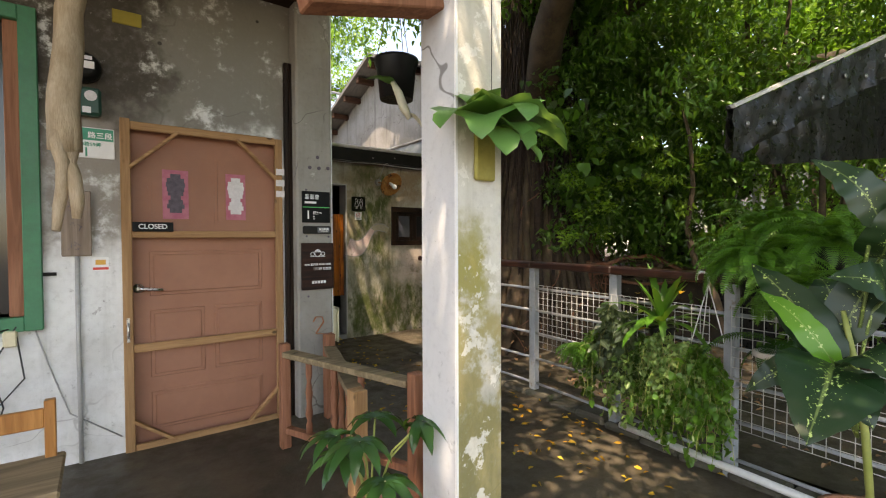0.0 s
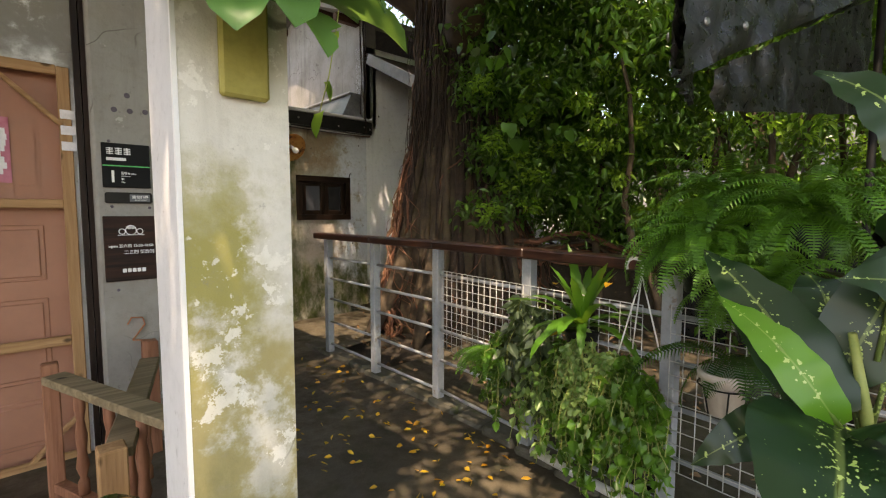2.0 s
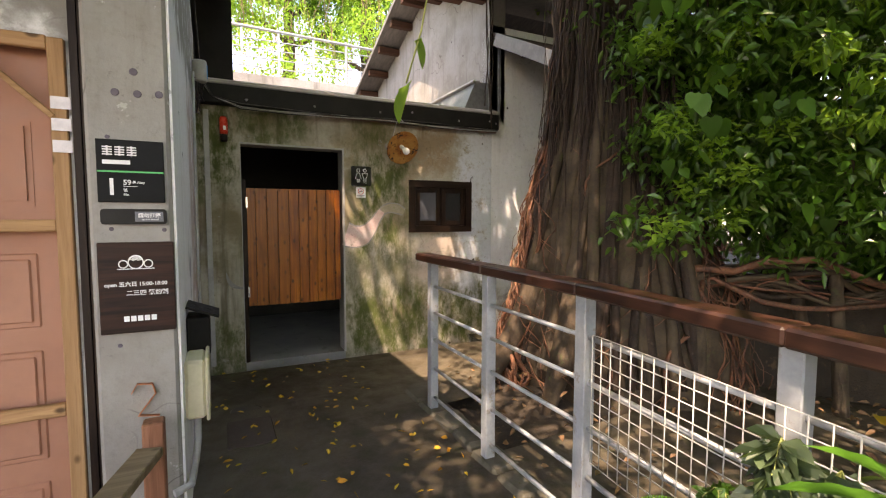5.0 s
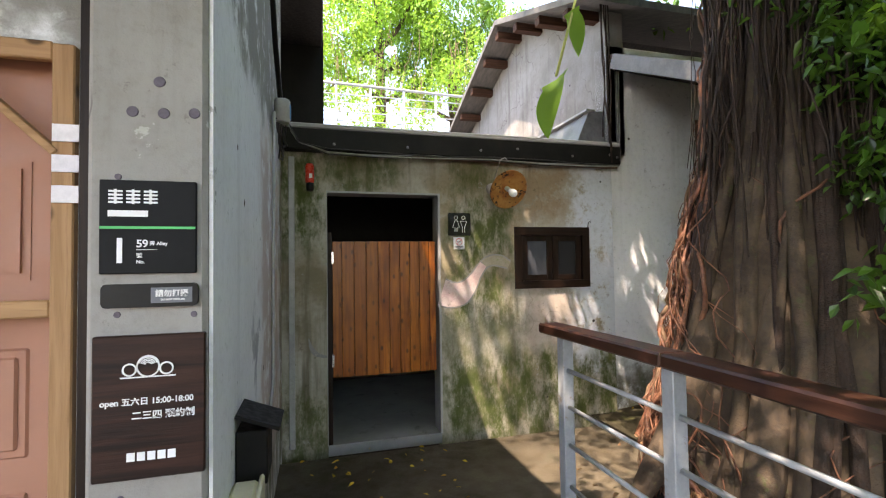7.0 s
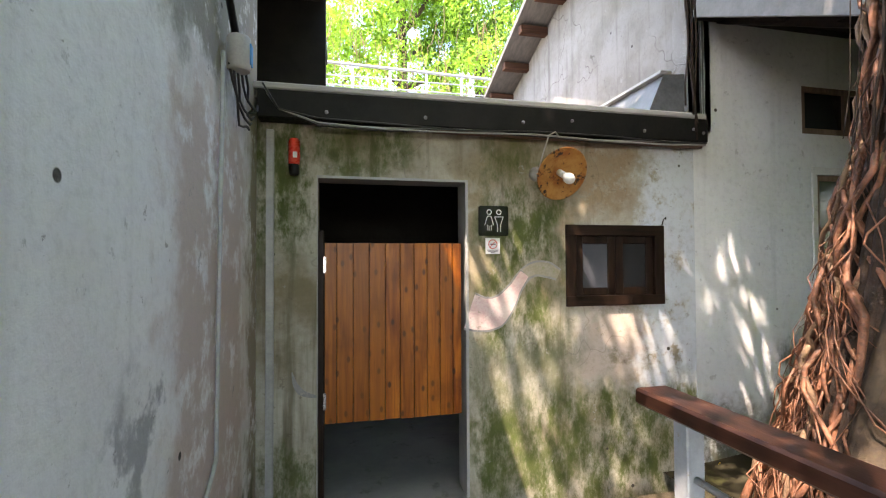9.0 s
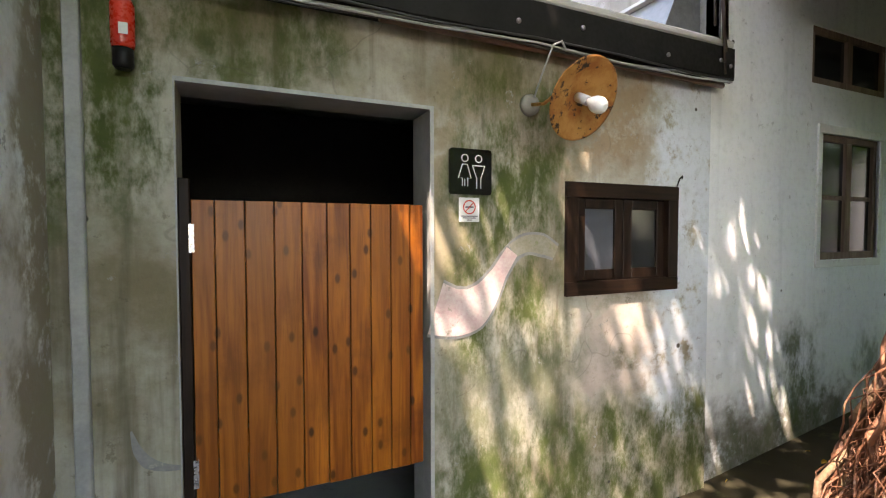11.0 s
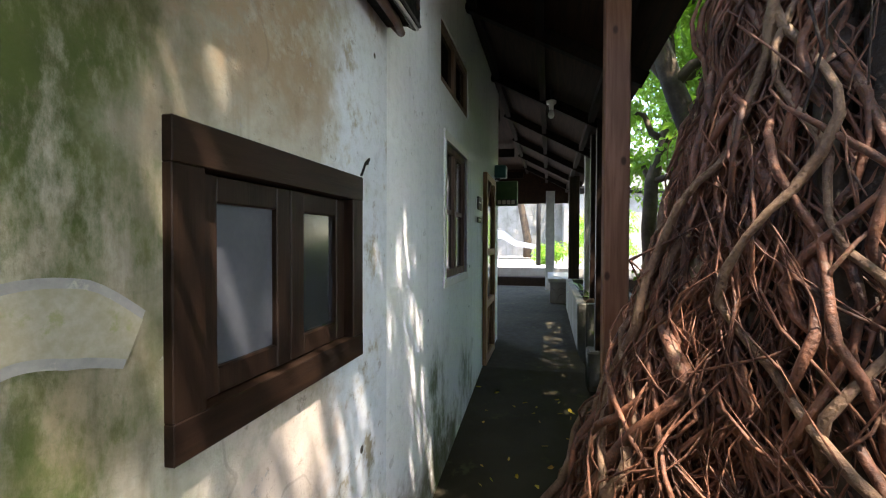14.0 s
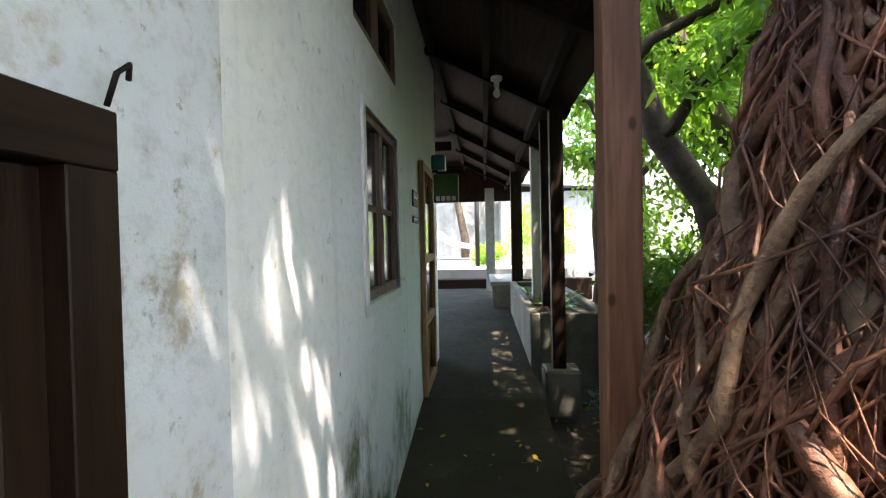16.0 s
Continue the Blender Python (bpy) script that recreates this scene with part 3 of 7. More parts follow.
def trunk_at(a, z, out=0.0):
    r = trunk_r(z) * (1 + float(np.interp(z, (0.8, 2.0), (0.0, 0.36))) * math.cos(a - 3.1))
    r *= 1 + 0.09 * noise.noise(Vector((math.cos(a) * 1.6, math.sin(a) * 1.6, z * 0.5))) + 0.05 * math.sin(a * 7 + z)
    return TC + Vector((math.cos(a) * (r + out), math.sin(a) * (r + out), z))


M["burl"] = plain("smooth_mossy_bark", (0.09, 0.06, 0.035), (0.2, 0.15, 0.085), 6, 0.85, bump=0.8, spots=(0.12, 0.13, 0.05))
tree = thing("banyan_tree", "big banyan tree wrapped in tangled reddish aerial roots", "tree", at=tuple(TC))


def under(ob, owner):
    ob.parent = owner
    ob.matrix_parent_inverse = Matrix.Translation(-owner.location)
    return ob


bm = bmesh.new()
SEG, LEV = 48, 60
ring = []
for j in range(LEV):
    z = -0.3 + 7.3 * j / (LEV - 1)
    ring.append([bm.verts.new(trunk_at(2 * math.pi * k / SEG, z, 0.05 * noise.noise(Vector((k * 0.6, z * 2, 4))))) for k in range(SEG)])
for j in range(LEV - 1):
    for k in range(SEG):
        bm.faces.new((ring[j][k], ring[j][(k + 1) % SEG], ring[j + 1][(k + 1) % SEG], ring[j + 1][k])).smooth = True
under(part("trunk", bm, M["bark"], None), tree)
rng = random.Random(4)
for kind, count, r0, r1, mat in (("root", 240, 0.005, 0.016, "root"), ("root", 32, 0.013, 0.024, "root"), ("root", 14, 0.012, 0.023, "root_pale"), ("rootlet", 1300, 0.0015, 0.006, "root")):
    joined = bmesh.new() if kind == "rootlet" else None
    for i in range(count):
        bm = joined if joined is not None else bmesh.new()
        a = rng.uniform(0.05, 0.8) * math.pi if rng.random() < 0.9 else rng.uniform(-0.6, 0.9) * math.pi
        z1 = rng.uniform(0.9, 4.6) if kind == "root" else rng.uniform(0.5, 3.2)
        z0 = -0.25 if rng.random() < 0.6 or r0 > 0.01 else rng.uniform(-0.1, z1 - 0.4)
        steps = max(7, int((z1 - z0) * 13))
        pts, rad = [], []
        drift = rng.uniform(-1.1, 1.1)
        off = rng.uniform(0, 99)
        big = rng.uniform(r0, r1)
        lift = rng.uniform(0.0, 0.13) + (0.05 if mat == "root_pale" else 0.0)
        for s in range(steps):
            t = s / (steps - 1)
            z = z1 + (z0 - z1) * t
            aa = a + drift * t + 0.42 * noise.noise(Vector((off, t * (z1 - z0) * 2.0, 0)))
            out = big * 0.4 + lift * (0.4 + abs(noise.noise(Vector((t * 5, off, 3))))) + (0.05 * t * t if big > 0.02 else 0)
            pts.append(trunk_at(aa, z, out) + noise.noise_vector(Vector((off, t * (z1 - z0) * 4.2, 5))) * (0.075 if kind == "root" else 0.11))
            rad.append(big * min(1.0, 0.2 + t * 7, 0.3 + (1 - t) * 9 if z0 > -0.2 else 1.0) * (0.65 + 0.45 * t + 0.45 * noise.noise(Vector((off, 8, t * (z1 - z0) * 5)))))
        tube(bm, pts, rad, 5 if big < 0.012 else 7, False)
        if joined is None:
            under(part("root", bm, M[mat], None), tree)
    if joined is not None:
        tagged(under(part("root_hair", joined, M[mat], None), tree), kind="stuff")
for a, z, s in ((2.05, 1.45, 0.11), (1.75, 0.95, 0.13), (2.4, 0.7, 0.14), (1.5, 0.5, 0.17), (2.75, 1.9, 0.11), (1.95, 0.35, 0.14)):
    bm = bmesh.new()
    bmesh.ops.create_icosphere(bm, subdivisions=3, radius=s)
    for v in bm.verts:
        v.co = Vector((v.co.x * 0.8, v.co.y * 0.8, v.co.z * 1.3)) * (1 + 0.4 * noise.noise(v.co * 9 + Vector((a, z, 0))))
    bmesh.ops.transform(bm, matrix=Matrix.Translation(trunk_at(a, z, -0.05)), verts=bm.verts)
    for f in bm.faces:
        f.smooth = True
    under(part("burl", bm, M["burl"], None, "smooth pale mossy bulge"), tree)
# limbs
bm = bmesh.new()
for a, z, ln, rise, rad in ((2.6, 3.4, 3.2, 2.0, 0.2), (4.0, 3.0, 3.4, 1.8, 0.22), (5.4, 3.6, 3.6, 2.2, 0.2), (0.4, 3.2, 4.2, 1.9, 0.24), (-0.5, 2.6, 4.5, 1.4, 0.2), (1.4, 4.2, 3.0, 2.3, 0.16)):
    p = trunk_at(a, z, -0.2)
    q = p + Vector((math.cos(a) * ln, math.sin(a) * ln, rise))
    pts = wander(p, q, 9, 0.35, rng)
    tube(bm, pts, [rad * (1 - 0.7 * i / 8) for i in range(9)], 9)
under(part("limb", bm, M["bark"], None), tree)
# hanging aerial roots
bm = bmesh.new()
for i in range(240):
    a = rng.uniform(2.45, 4.6)
    r = rng.uniform(0.5, 0.72) if a > 2.9 else rng.uniform(0.48, 0.62)
    x, y = TC.x + math.cos(a) * r, TC.y + math.sin(a) * r
    top, low = rng.uniform(2.8, 4.7), rng.uniform(0.35, 2.2)
    tube(bm, wander((x, y, top), (x + rng.uniform(-.15, .15), y + rng.uniform(-.15, .15), low), 9, 0.12, rng), rng.uniform(0.0025, 0.01), 5, False)
tagged(under(part("root_curtain", bm, M["root_dark"], None), tree), kind="stuff")
# upright strands and mossy buttresses on the yard side
for i in range(34):
    a = rng.uniform(2.5, 4.5)
    pts = [trunk_at(a + 0.05 * math.sin(k * 0.9 + i), 4.6 - 0.4 * k, 0.02 + 0.03 * noise.noise(Vector((i, k * 0.7, 2)))) for k in range(12)]
    big = rng.uniform(0.014, 0.04)
    under(part("root", tube(bmesh.new(), pts, [big * (0.7 + 0.06 * k) for k in range(12)], 7, False), M["root_dark"] if i % 3 else M["bark"], None), tree)
for a, ln, rad in ((3.0, 0.24, 0.1), (3.5, 0.24, 0.1)):
    p = [trunk_at(a, z, out) for z, out in ((1.5, -0.1), (1.0, -0.03), (0.6, 0.0), (0.35, ln * 0.25), (0.12, ln * 0.7), (-0.05, ln))]
    under(part("buttress", tube(bmesh.new(), p, [rad * 0.5, rad * 0.9, rad, rad * 0.95, rad * 0.7, rad * 0.35], 10), M["bark"], None, "dark mossy buttress root"), tree)
# roots creeping along the bank
for i in range(16):
    o = Vector((rng.uniform(-0.14, 0.14), rng.uniform(-0.14, 0.14), rng.uniform(-0.1, 0.06)))
    q = wander(Vector((4.55, 4.2, 0.92)) + o, Vector((5.75, 3.0, 0.9)) + o, 8, 0.3, rng) + wander(Vector((5.8, 2.95, 0.9)) + o, Vector((6.5, 1.7, 0.86)) + o, 6, 0.25, rng)
    big = rng.uniform(0.006, 0.03)
    under(part("creeping_root", tube(bmesh.new(), q, [big * (1.1 - 0.04 * k) for k in range(14)], 7), M["bark"] if i % 3 else M["root"], None), tree)
nrng = np.random.default_rng(3)


def scatter(n, lo, hi):
    return nrng.uniform(lo, hi, (n, 3))


# crown overhead, with gaps for the sun
cs = scatter(430, (-2.0, -5.5, 4.4), (8.6, 7.0, 7.4))
hole = ((cs[:, 0] < 3.5) & (cs[:, 1] > 3.4))
# extra clumps added high up to keep sun off yard, trunk and planter
cs = np.concatenate([cs, scatter(20, (0.6, 3.9, 6.2), (2.9, 5.3, 7.4)), scatter(110, (-1.5, -3.0, 4.0), (4.0, 3.2, 6.0))])
cs = np.concatenate([cs, scatter(70, (3.3, 2.4, 4.3), (6.2, 5.4, 5.8))])
cs = np.concatenate([cs, scatter(30, (5.6, 2.3, 4.3), (7.4, 4.8, 5.6))])
hole = np.concatenate([hole, np.zeros(230, bool)])
cs = cs[~hole]
thin = (cs[:, 0] > 4.2) & (cs[:, 1] < 1.8) & (nrng.random(len(cs)) < 0.9)
cs = cs[~thin]
# more added clumps that shade the trunk and the plants by the railing
cs = np.concatenate([cs, scatter(18, (3.3, 2.6, 4.2), (4.3, 4.0, 4.9)), scatter(16, (1.2, -0.8, 4.3), (2.8, 0.8, 5.0)), scatter(14, (0.2, -0.9, 4.2), (1.3, 0.2, 4.8))])
under(leaves("crown", clumps(nrng, cs, 0.62, 150), 0.11, 0.05, M["leaf_mid"], nrng), tree)
# unseen leaf band added to keep sun off the upper toilet wall
under(leaves("crown_shade_band", clumps(nrng, scatter(150, (1.3, 5.42, 4.75), (4.6, 5.8, 5.05)), 0.26, 70), 0.1, 0.05, M["leaf_mid"], nrng), tree)


# climbers and leafy shoots round the trunk, facing the yard
climb = []
for i in range(120):
    a = nrng.uniform(3.85, 5.6)
    z = nrng.uniform(1.25, 4.6)
    r = trunk_r(z) + nrng.uniform(0.12, 0.6)
    climb.append((TC.x + r * math.cos(a), TC.y + r * math.sin(a), z))
for i in range(1):
    a, z = nrng.uniform(3.1, 3.6), nrng.uniform(1.2, 4.2)
    r = trunk_r(z) + nrng.uniform(0.1, 0.35)
    climb.append((TC.x + r * math.cos(a), TC.y + r * math.sin(a), z))
under(leaves("climber", clumps(nrng, climb, 0.3, 110), 0.085, 0.04, M["leaf_dark"], nrng), tree)
bright = [c for c in climb if c[2] < 2.7][:26]
under(leaves("young_shoot", clumps(nrng, np.array(bright) + [-0.15, -0.2, 0], 0.13, 60), 0.06, 0.03, M["leaf_light"], nrng, 0.0), tree)
heart = clumps(nrng, np.array(climb)[::3] + [-0.25, -0.3, 0.1], 0.25, 4)
under(heart_leaves("heart_leaf_vine", heart, 0.12, M["leaf_dark"], nrng), tree)
# thicket behind the railing
for name, n_c, lo, hi, rad, per, ln, wd, mat in (
        ("thicket", 170, (4.4, -3.5, 1.2), (7.5, 3.3, 5.6), 0.42, 150, 0.09, 0.042, "leaf_dark"),
        ("thicket", 100, (4.2, -3.0, 1.3), (7.5, 3.4, 5.6), 0.4, 130, 0.09, 0.042, "leaf_mid"),
        ("thicket", 240, (5.2, -5.5, -0.1), (10.5, 3.2, 3.2), 0.55, 150, 0.11, 0.05, "leaf_dark"),
        ("thicket", 150, (8.0, -8.0, 1.0), (12.0, -0.2, 6.0), 0.7, 110, 0.13, 0.06, "leaf_dark"),
        ("thicket", 60, (5.05, 2.25, 1.2), (6.5, 3.5, 3.8), 0.36, 140, 0.085, 0.04, "leaf_dark"),
        ("thicket", 60, (5.0, 3.2, 1.3), (5.9, 3.9, 3.6), 0.3, 150, 0.085, 0.04, "leaf_dark"),
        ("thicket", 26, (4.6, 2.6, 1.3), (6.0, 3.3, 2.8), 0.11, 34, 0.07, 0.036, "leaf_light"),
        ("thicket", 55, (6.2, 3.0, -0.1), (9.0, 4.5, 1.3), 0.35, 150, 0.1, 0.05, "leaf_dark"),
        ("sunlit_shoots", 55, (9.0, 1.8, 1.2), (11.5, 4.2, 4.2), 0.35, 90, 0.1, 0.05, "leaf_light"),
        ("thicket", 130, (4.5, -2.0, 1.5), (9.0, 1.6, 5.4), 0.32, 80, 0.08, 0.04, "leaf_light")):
    c = scatter(n_c, lo, hi)
    c = c[~((c[:, 2] < 1.9) & (c[:, 0] < 5.0))]
    c = c[~((c[:, 1] > 0.2) & (c[:, 1] < 2.2) & (c[:, 0] < 5.3) & (c[:, 2] < 3.0))]
    c = c[~((c[:, 0] > 6.6) & (c[:, 1] > 1.8) & (c[:, 2] > 1.5) & (c[:, 0] < 9.0))]
    shrub = thing("shrub_thicket", "dense dark green shrubs and climbers behind the railing" if mat != "leaf_light" else "yellow-green foliage coloured as if sunlit, behind the shrubs", "shrub", "", "stuff", at=(6, 0, 0))
    under(leaves(name, clumps(nrng, c, rad, per), ln, wd, M[mat], nrng), shrub)
bm = bmesh.new()
for i in range(26):
    x, y = rng.uniform(4.8, 8.5), rng.uniform(-3, 3.6)
    tube(bm, wander((x, y, -0.2), (x + rng.uniform(-0.8, 0.8), y + rng.uniform(-0.8, 0.8), rng.uniform(2.5, 5)), 8, 0.3, rng), [0.05 - 0.005 * k for k in range(8)], 6)
tagged(link_mesh("shrub_stems", bm, M["bark"]), "thin brown stems in the thicket", "stems", "", "stuff")


def back_tree(x, y, h, r, crown_r, seed, mat, label, lean=(0, 0), base=-0.2, per=150, count=60):
    g, gn = random.Random(seed), np.random.default_rng(seed)
    ob = thing("tree", label, "tree", "trees behind the houses", at=(x, y, base))
    top = Vector((x + lean[0], y + lean[1], base + h))
    bm = bmesh.new()
    pts = wander((x, y, base), tuple(top), 9, 0.3, g)
    tube(bm, pts, [r * (1 - 0.6 * k / 8) for k in range(9)], 9)
    under(part("trunk", bm, M["bark"], None), ob)
    ends = []
    for k in range(7):
        a = k * 0.9 + g.uniform(-0.3, 0.3)
        p = pts[4 + k % 4]
        q = p + Vector((math.cos(a), math.sin(a), g.uniform(0.3, 1.0))) * crown_r * 0.8
        bm = bmesh.new()
        w = wander(tuple(p), tuple(q), 7, 0.25, g)
        tube(bm, w, [r * 0.4 * (1 - 0.8 * j / 6) for j in range(7)], 6)
        under(part("limb", bm, M["bark"], None), ob)
        ends += [tuple(v) for v in w[3:]]
    c = gn.normal(0, 1, (count, 3))
    c *= (crown_r * gn.uniform(0.4, 1.0, count) / np.linalg.norm(c, axis=1))[:, None]
    c[:, 2] *= 0.75
    c = np.concatenate([c + np.array(top), np.array(ends)])
    under(leaves("crown", clumps(gn, c, crown_r * 0.2, per), 0.13, 0.06, M[mat], gn), ob)
    return ob


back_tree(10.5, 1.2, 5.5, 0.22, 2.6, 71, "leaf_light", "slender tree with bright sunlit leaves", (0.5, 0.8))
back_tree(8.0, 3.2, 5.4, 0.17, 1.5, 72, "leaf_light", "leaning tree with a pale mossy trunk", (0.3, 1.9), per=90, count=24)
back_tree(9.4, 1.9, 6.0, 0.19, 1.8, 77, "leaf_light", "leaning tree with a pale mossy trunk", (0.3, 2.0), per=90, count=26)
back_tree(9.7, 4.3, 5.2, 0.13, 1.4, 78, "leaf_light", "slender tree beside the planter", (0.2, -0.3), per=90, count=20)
# the last tree's crown is added to shade the far wall and covered car
back_tree(24.6, 6.6, 6.0, 0.2, 3.4, 79, "leaf_mid", "tree added to shade the far yard", (-0.3, 0.5), 0.8, 120, 60)
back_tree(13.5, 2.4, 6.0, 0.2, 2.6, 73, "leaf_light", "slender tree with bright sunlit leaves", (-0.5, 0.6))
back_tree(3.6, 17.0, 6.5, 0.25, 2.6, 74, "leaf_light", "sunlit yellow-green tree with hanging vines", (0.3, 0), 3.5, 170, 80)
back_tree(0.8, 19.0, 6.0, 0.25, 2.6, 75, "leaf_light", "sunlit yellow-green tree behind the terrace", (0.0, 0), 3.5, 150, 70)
back_tree(6.5, 18.0, 6.0, 0.25, 2.6, 76, "leaf_mid", "green tree behind the terrace", (0.0, 0), 3.5, 150, 70)

# ---- more materials ----
M["white_paint"] = plain("chipped_white_paint", (0.62, 0.62, 0.6), (0.75, 0.74, 0.72), 6, 0.6, spots=(0.5, 0.48, 0.44))
M["green_paint"] = plain("green_window_paint", (0.02, 0.14, 0.07), (0.03, 0.2, 0.1), 5, 0.5)
M["steel"] = plain("brushed_steel", (0.5, 0.5, 0.5), (0.62, 0.62, 0.61), 9, 0.3, 1.0, 0.05)
M["black_plastic"] = plain("black_plastic", (0.006, 0.006, 0.006), (0.012, 0.012, 0.012), 8, 0.45, bump=0.05, Specular_IOR_Level=0.2)
M["sign_black"] = plain("matt_black_sign", (0.005, 0.006, 0.007), (0.009, 0.01, 0.011), 8, 0.5, bump=0.03, Specular_IOR_Level=0.12)
M["sign_white"] = plain("white_print", (0.75, 0.75, 0.75), (0.82, 0.82, 0.82), 9, 0.5, bump=0.02)
M["sign_green"] = plain("green_print", (0.03, 0.42, 0.12), (0.04, 0.5, 0.15), 9, 0.5, bump=0.02)
M["plate_green"] = plain("green_enamel", (0.01, 0.24, 0.14), (0.015, 0.3, 0.18), 9, 0.4, bump=0.02)
M["red_print"] = plain("red_print", (0.6, 0.04, 0.03), (0.7, 0.06, 0.05), 9, 0.5, bump=0.02)
M["pink"] = plain("faded_pink_print", (0.42, 0.1, 0.16), (0.5, 0.17, 0.22), 30, 0.6, bump=0.02)
M["charcoal"] = plain("charcoal_print", (0.06, 0.05, 0.07), (0.12, 0.1, 0.13), 40, 0.6, bump=0.02)
M["pale_print"] = plain("pale_print", (0.6, 0.58, 0.6), (0.75, 0.72, 0.74), 40, 0.6, bump=0.02)
M["sign_wood"] = wood("dark_burnt_sign_wood", (0.012, 0.006, 0.005), (0.045, 0.018, 0.012), 0, 0.5, False, 0.0)
M["old_wood"] = wood("grey_weathered_board", (0.2, 0.15, 0.12), (0.32, 0.25, 0.2), 2, 0.85, False)
M["driftwood"] = plain("bare_pale_driftwood", (0.3, 0.22, 0.14), (0.5, 0.4, 0.29), 7, 0.8, bump=0.8, stretch=(3, 3, 0.5))
M["red_frame"] = wood("red_brown_timber", (0.2, 0.08, 0.045), (0.34, 0.15, 0.09), 2, 0.65)
M["olive_wood"] = wood("grey_brown_weathered_rail", (0.16, 0.12, 0.07), (0.28, 0.21, 0.13), 0, 0.8)
M["purlin"] = wood("dark_reddish_purlin", (0.045, 0.02, 0.012), (0.09, 0.04, 0.024), 0, 0.7, False)
M["chair_wood"] = wood("orange_varnished_chair_wood", (0.32, 0.13, 0.04), (0.48, 0.22, 0.07), 2, 0.4, False, 0.2, 0.3)
M["cream"] = plain("yellowed_cream_plastic", (0.58, 0.52, 0.36), (0.68, 0.62, 0.45), 6, 0.5, bump=0.05)
M["wire_white"] = plain("white_coated_wire", (0.36, 0.36, 0.35), (0.5, 0.5, 0.48), 12, 0.45, bump=0.02)
M["glass_dark"] = Nodes("dusty_window_glass").done((0.025, 0.028, 0.03), 0.12, 0.0, Specular_IOR_Level=0.6)
M["terracotta"] = plain("pale_clay_pot", (0.42, 0.36, 0.3), (0.52, 0.46, 0.4), 9, 0.8)
M["terracotta_red"] = plain("red_clay_pot", (0.3, 0.12, 0.07), (0.4, 0.18, 0.1), 9, 0.8)
M["tarp"] = plain("creased_black_tarpaulin", (0.006, 0.006, 0.007), (0.014, 0.014, 0.015), 4, 0.35, bump=0.6, Specular_IOR_Level=0.35)
M["rivet"] = plain("dull_metal_rivet", (0.2, 0.2, 0.2), (0.3, 0.3, 0.3), 20, 0.4, 0.8)
M["stag"] = leaf_mat("staghorn_frond_green", (0.07, 0.2, 0.05), (0.16, 0.34, 0.1), 0.35)
M["dief"] = leaf_mat("speckled_broad_leaf", (0.004, 0.021, 0.006), (0.01, 0.042, 0.01), 0.4, (0.36, 0.48, 0.14), 0.03)
M["dief_young"] = leaf_mat("bright_speckled_young_leaf", (0.06, 0.2, 0.012), (0.1, 0.28, 0.02), 0.4, (0.45, 0.56, 0.18), 0.12)
M["fern"] = leaf_mat("fern_green", (0.03, 0.11, 0.01), (0.085, 0.25, 0.022), 0.5)
M["bird_fern"] = leaf_mat("bright_fern_green", (0.04, 0.14, 0.014), (0.085, 0.23, 0.024), 0.42)
M["vine_pale"] = leaf_mat("pale_trailing_leaf", (0.1, 0.22, 0.05), (0.25, 0.36, 0.12), 0.4)
M["vine_dark"] = leaf_mat("dusky_hanging_leaf", (0.03, 0.05, 0.03), (0.08, 0.12, 0.06), 0.4)
M["stem"] = plain("yellow_green_stem", (0.2, 0.25, 0.06), (0.32, 0.34, 0.1), 9, 0.6)
M["dead_leaf"] = leaf_mat("fallen_yellow_leaf", (0.5, 0.2, 0.015), (0.62, 0.42, 0.03), 0.6, None, 0.15)
M["fatsia"] = leaf_mat("glossy_dark_lobed_leaf", (0.015, 0.06, 0.02), (0.03, 0.1, 0.025), 0.22)
M["graffiti"] = plain("rusty_orange_paint", (0.4, 0.12, 0.05), (0.5, 0.2, 0.1), 20, 0.8)
M["cable"] = plain("dark_cable", (0.015, 0.015, 0.015), (0.03, 0.03, 0.03), 9, 0.5)
M["cable_grey"] = plain("grey_conduit", (0.3, 0.3, 0.3), (0.42, 0.42, 0.41), 9, 0.5)


def words(name, text, at, size, material, parent, facing="-y", depth=0.001, align="LEFT"):
    """Flat lettering on an upright board; at is the start of its base line."""
    cu = bpy.data.curves.new(name, "FONT")
    cu.body, cu.size, cu.extrude, cu.align_x, cu.offset = text, size, depth, align, size * 0.018
    tmp = bpy.data.objects.new(name, cu)
    me = bpy.data.meshes.new_from_object(tmp)
    bpy.data.objects.remove(tmp)
    turn = {"-y": pose(*at, 90, 0, 0), "-x": pose(*at, 90, 0, -90), "+x": pose(*at, 90, 0, 90)}[facing]
    me.transform(turn)
    me.materials.clear()
    me.materials.append(material)
    ob = new(name, me)
    ob.parent = parent
    return ob


def under_at(owner):
    """Parts are modelled in world metres: keep them there under an empty that stands at its base."""
    for ob in owner.children:
        ob.matrix_parent_inverse = Matrix.Translation(-owner.location)
    return owner


def ringed(bm, cx, y, cz, r, w, seg=20, thick=0.002, a0=0.0, a1=2 * math.pi):
    pts = [(cx + r * math.cos(a0 + (a1 - a0) * k / seg), y, cz + r * math.sin(a0 + (a1 - a0) * k / seg)) for k in range(seg + 1)]
    return tube(bm, pts, w, 5, False)


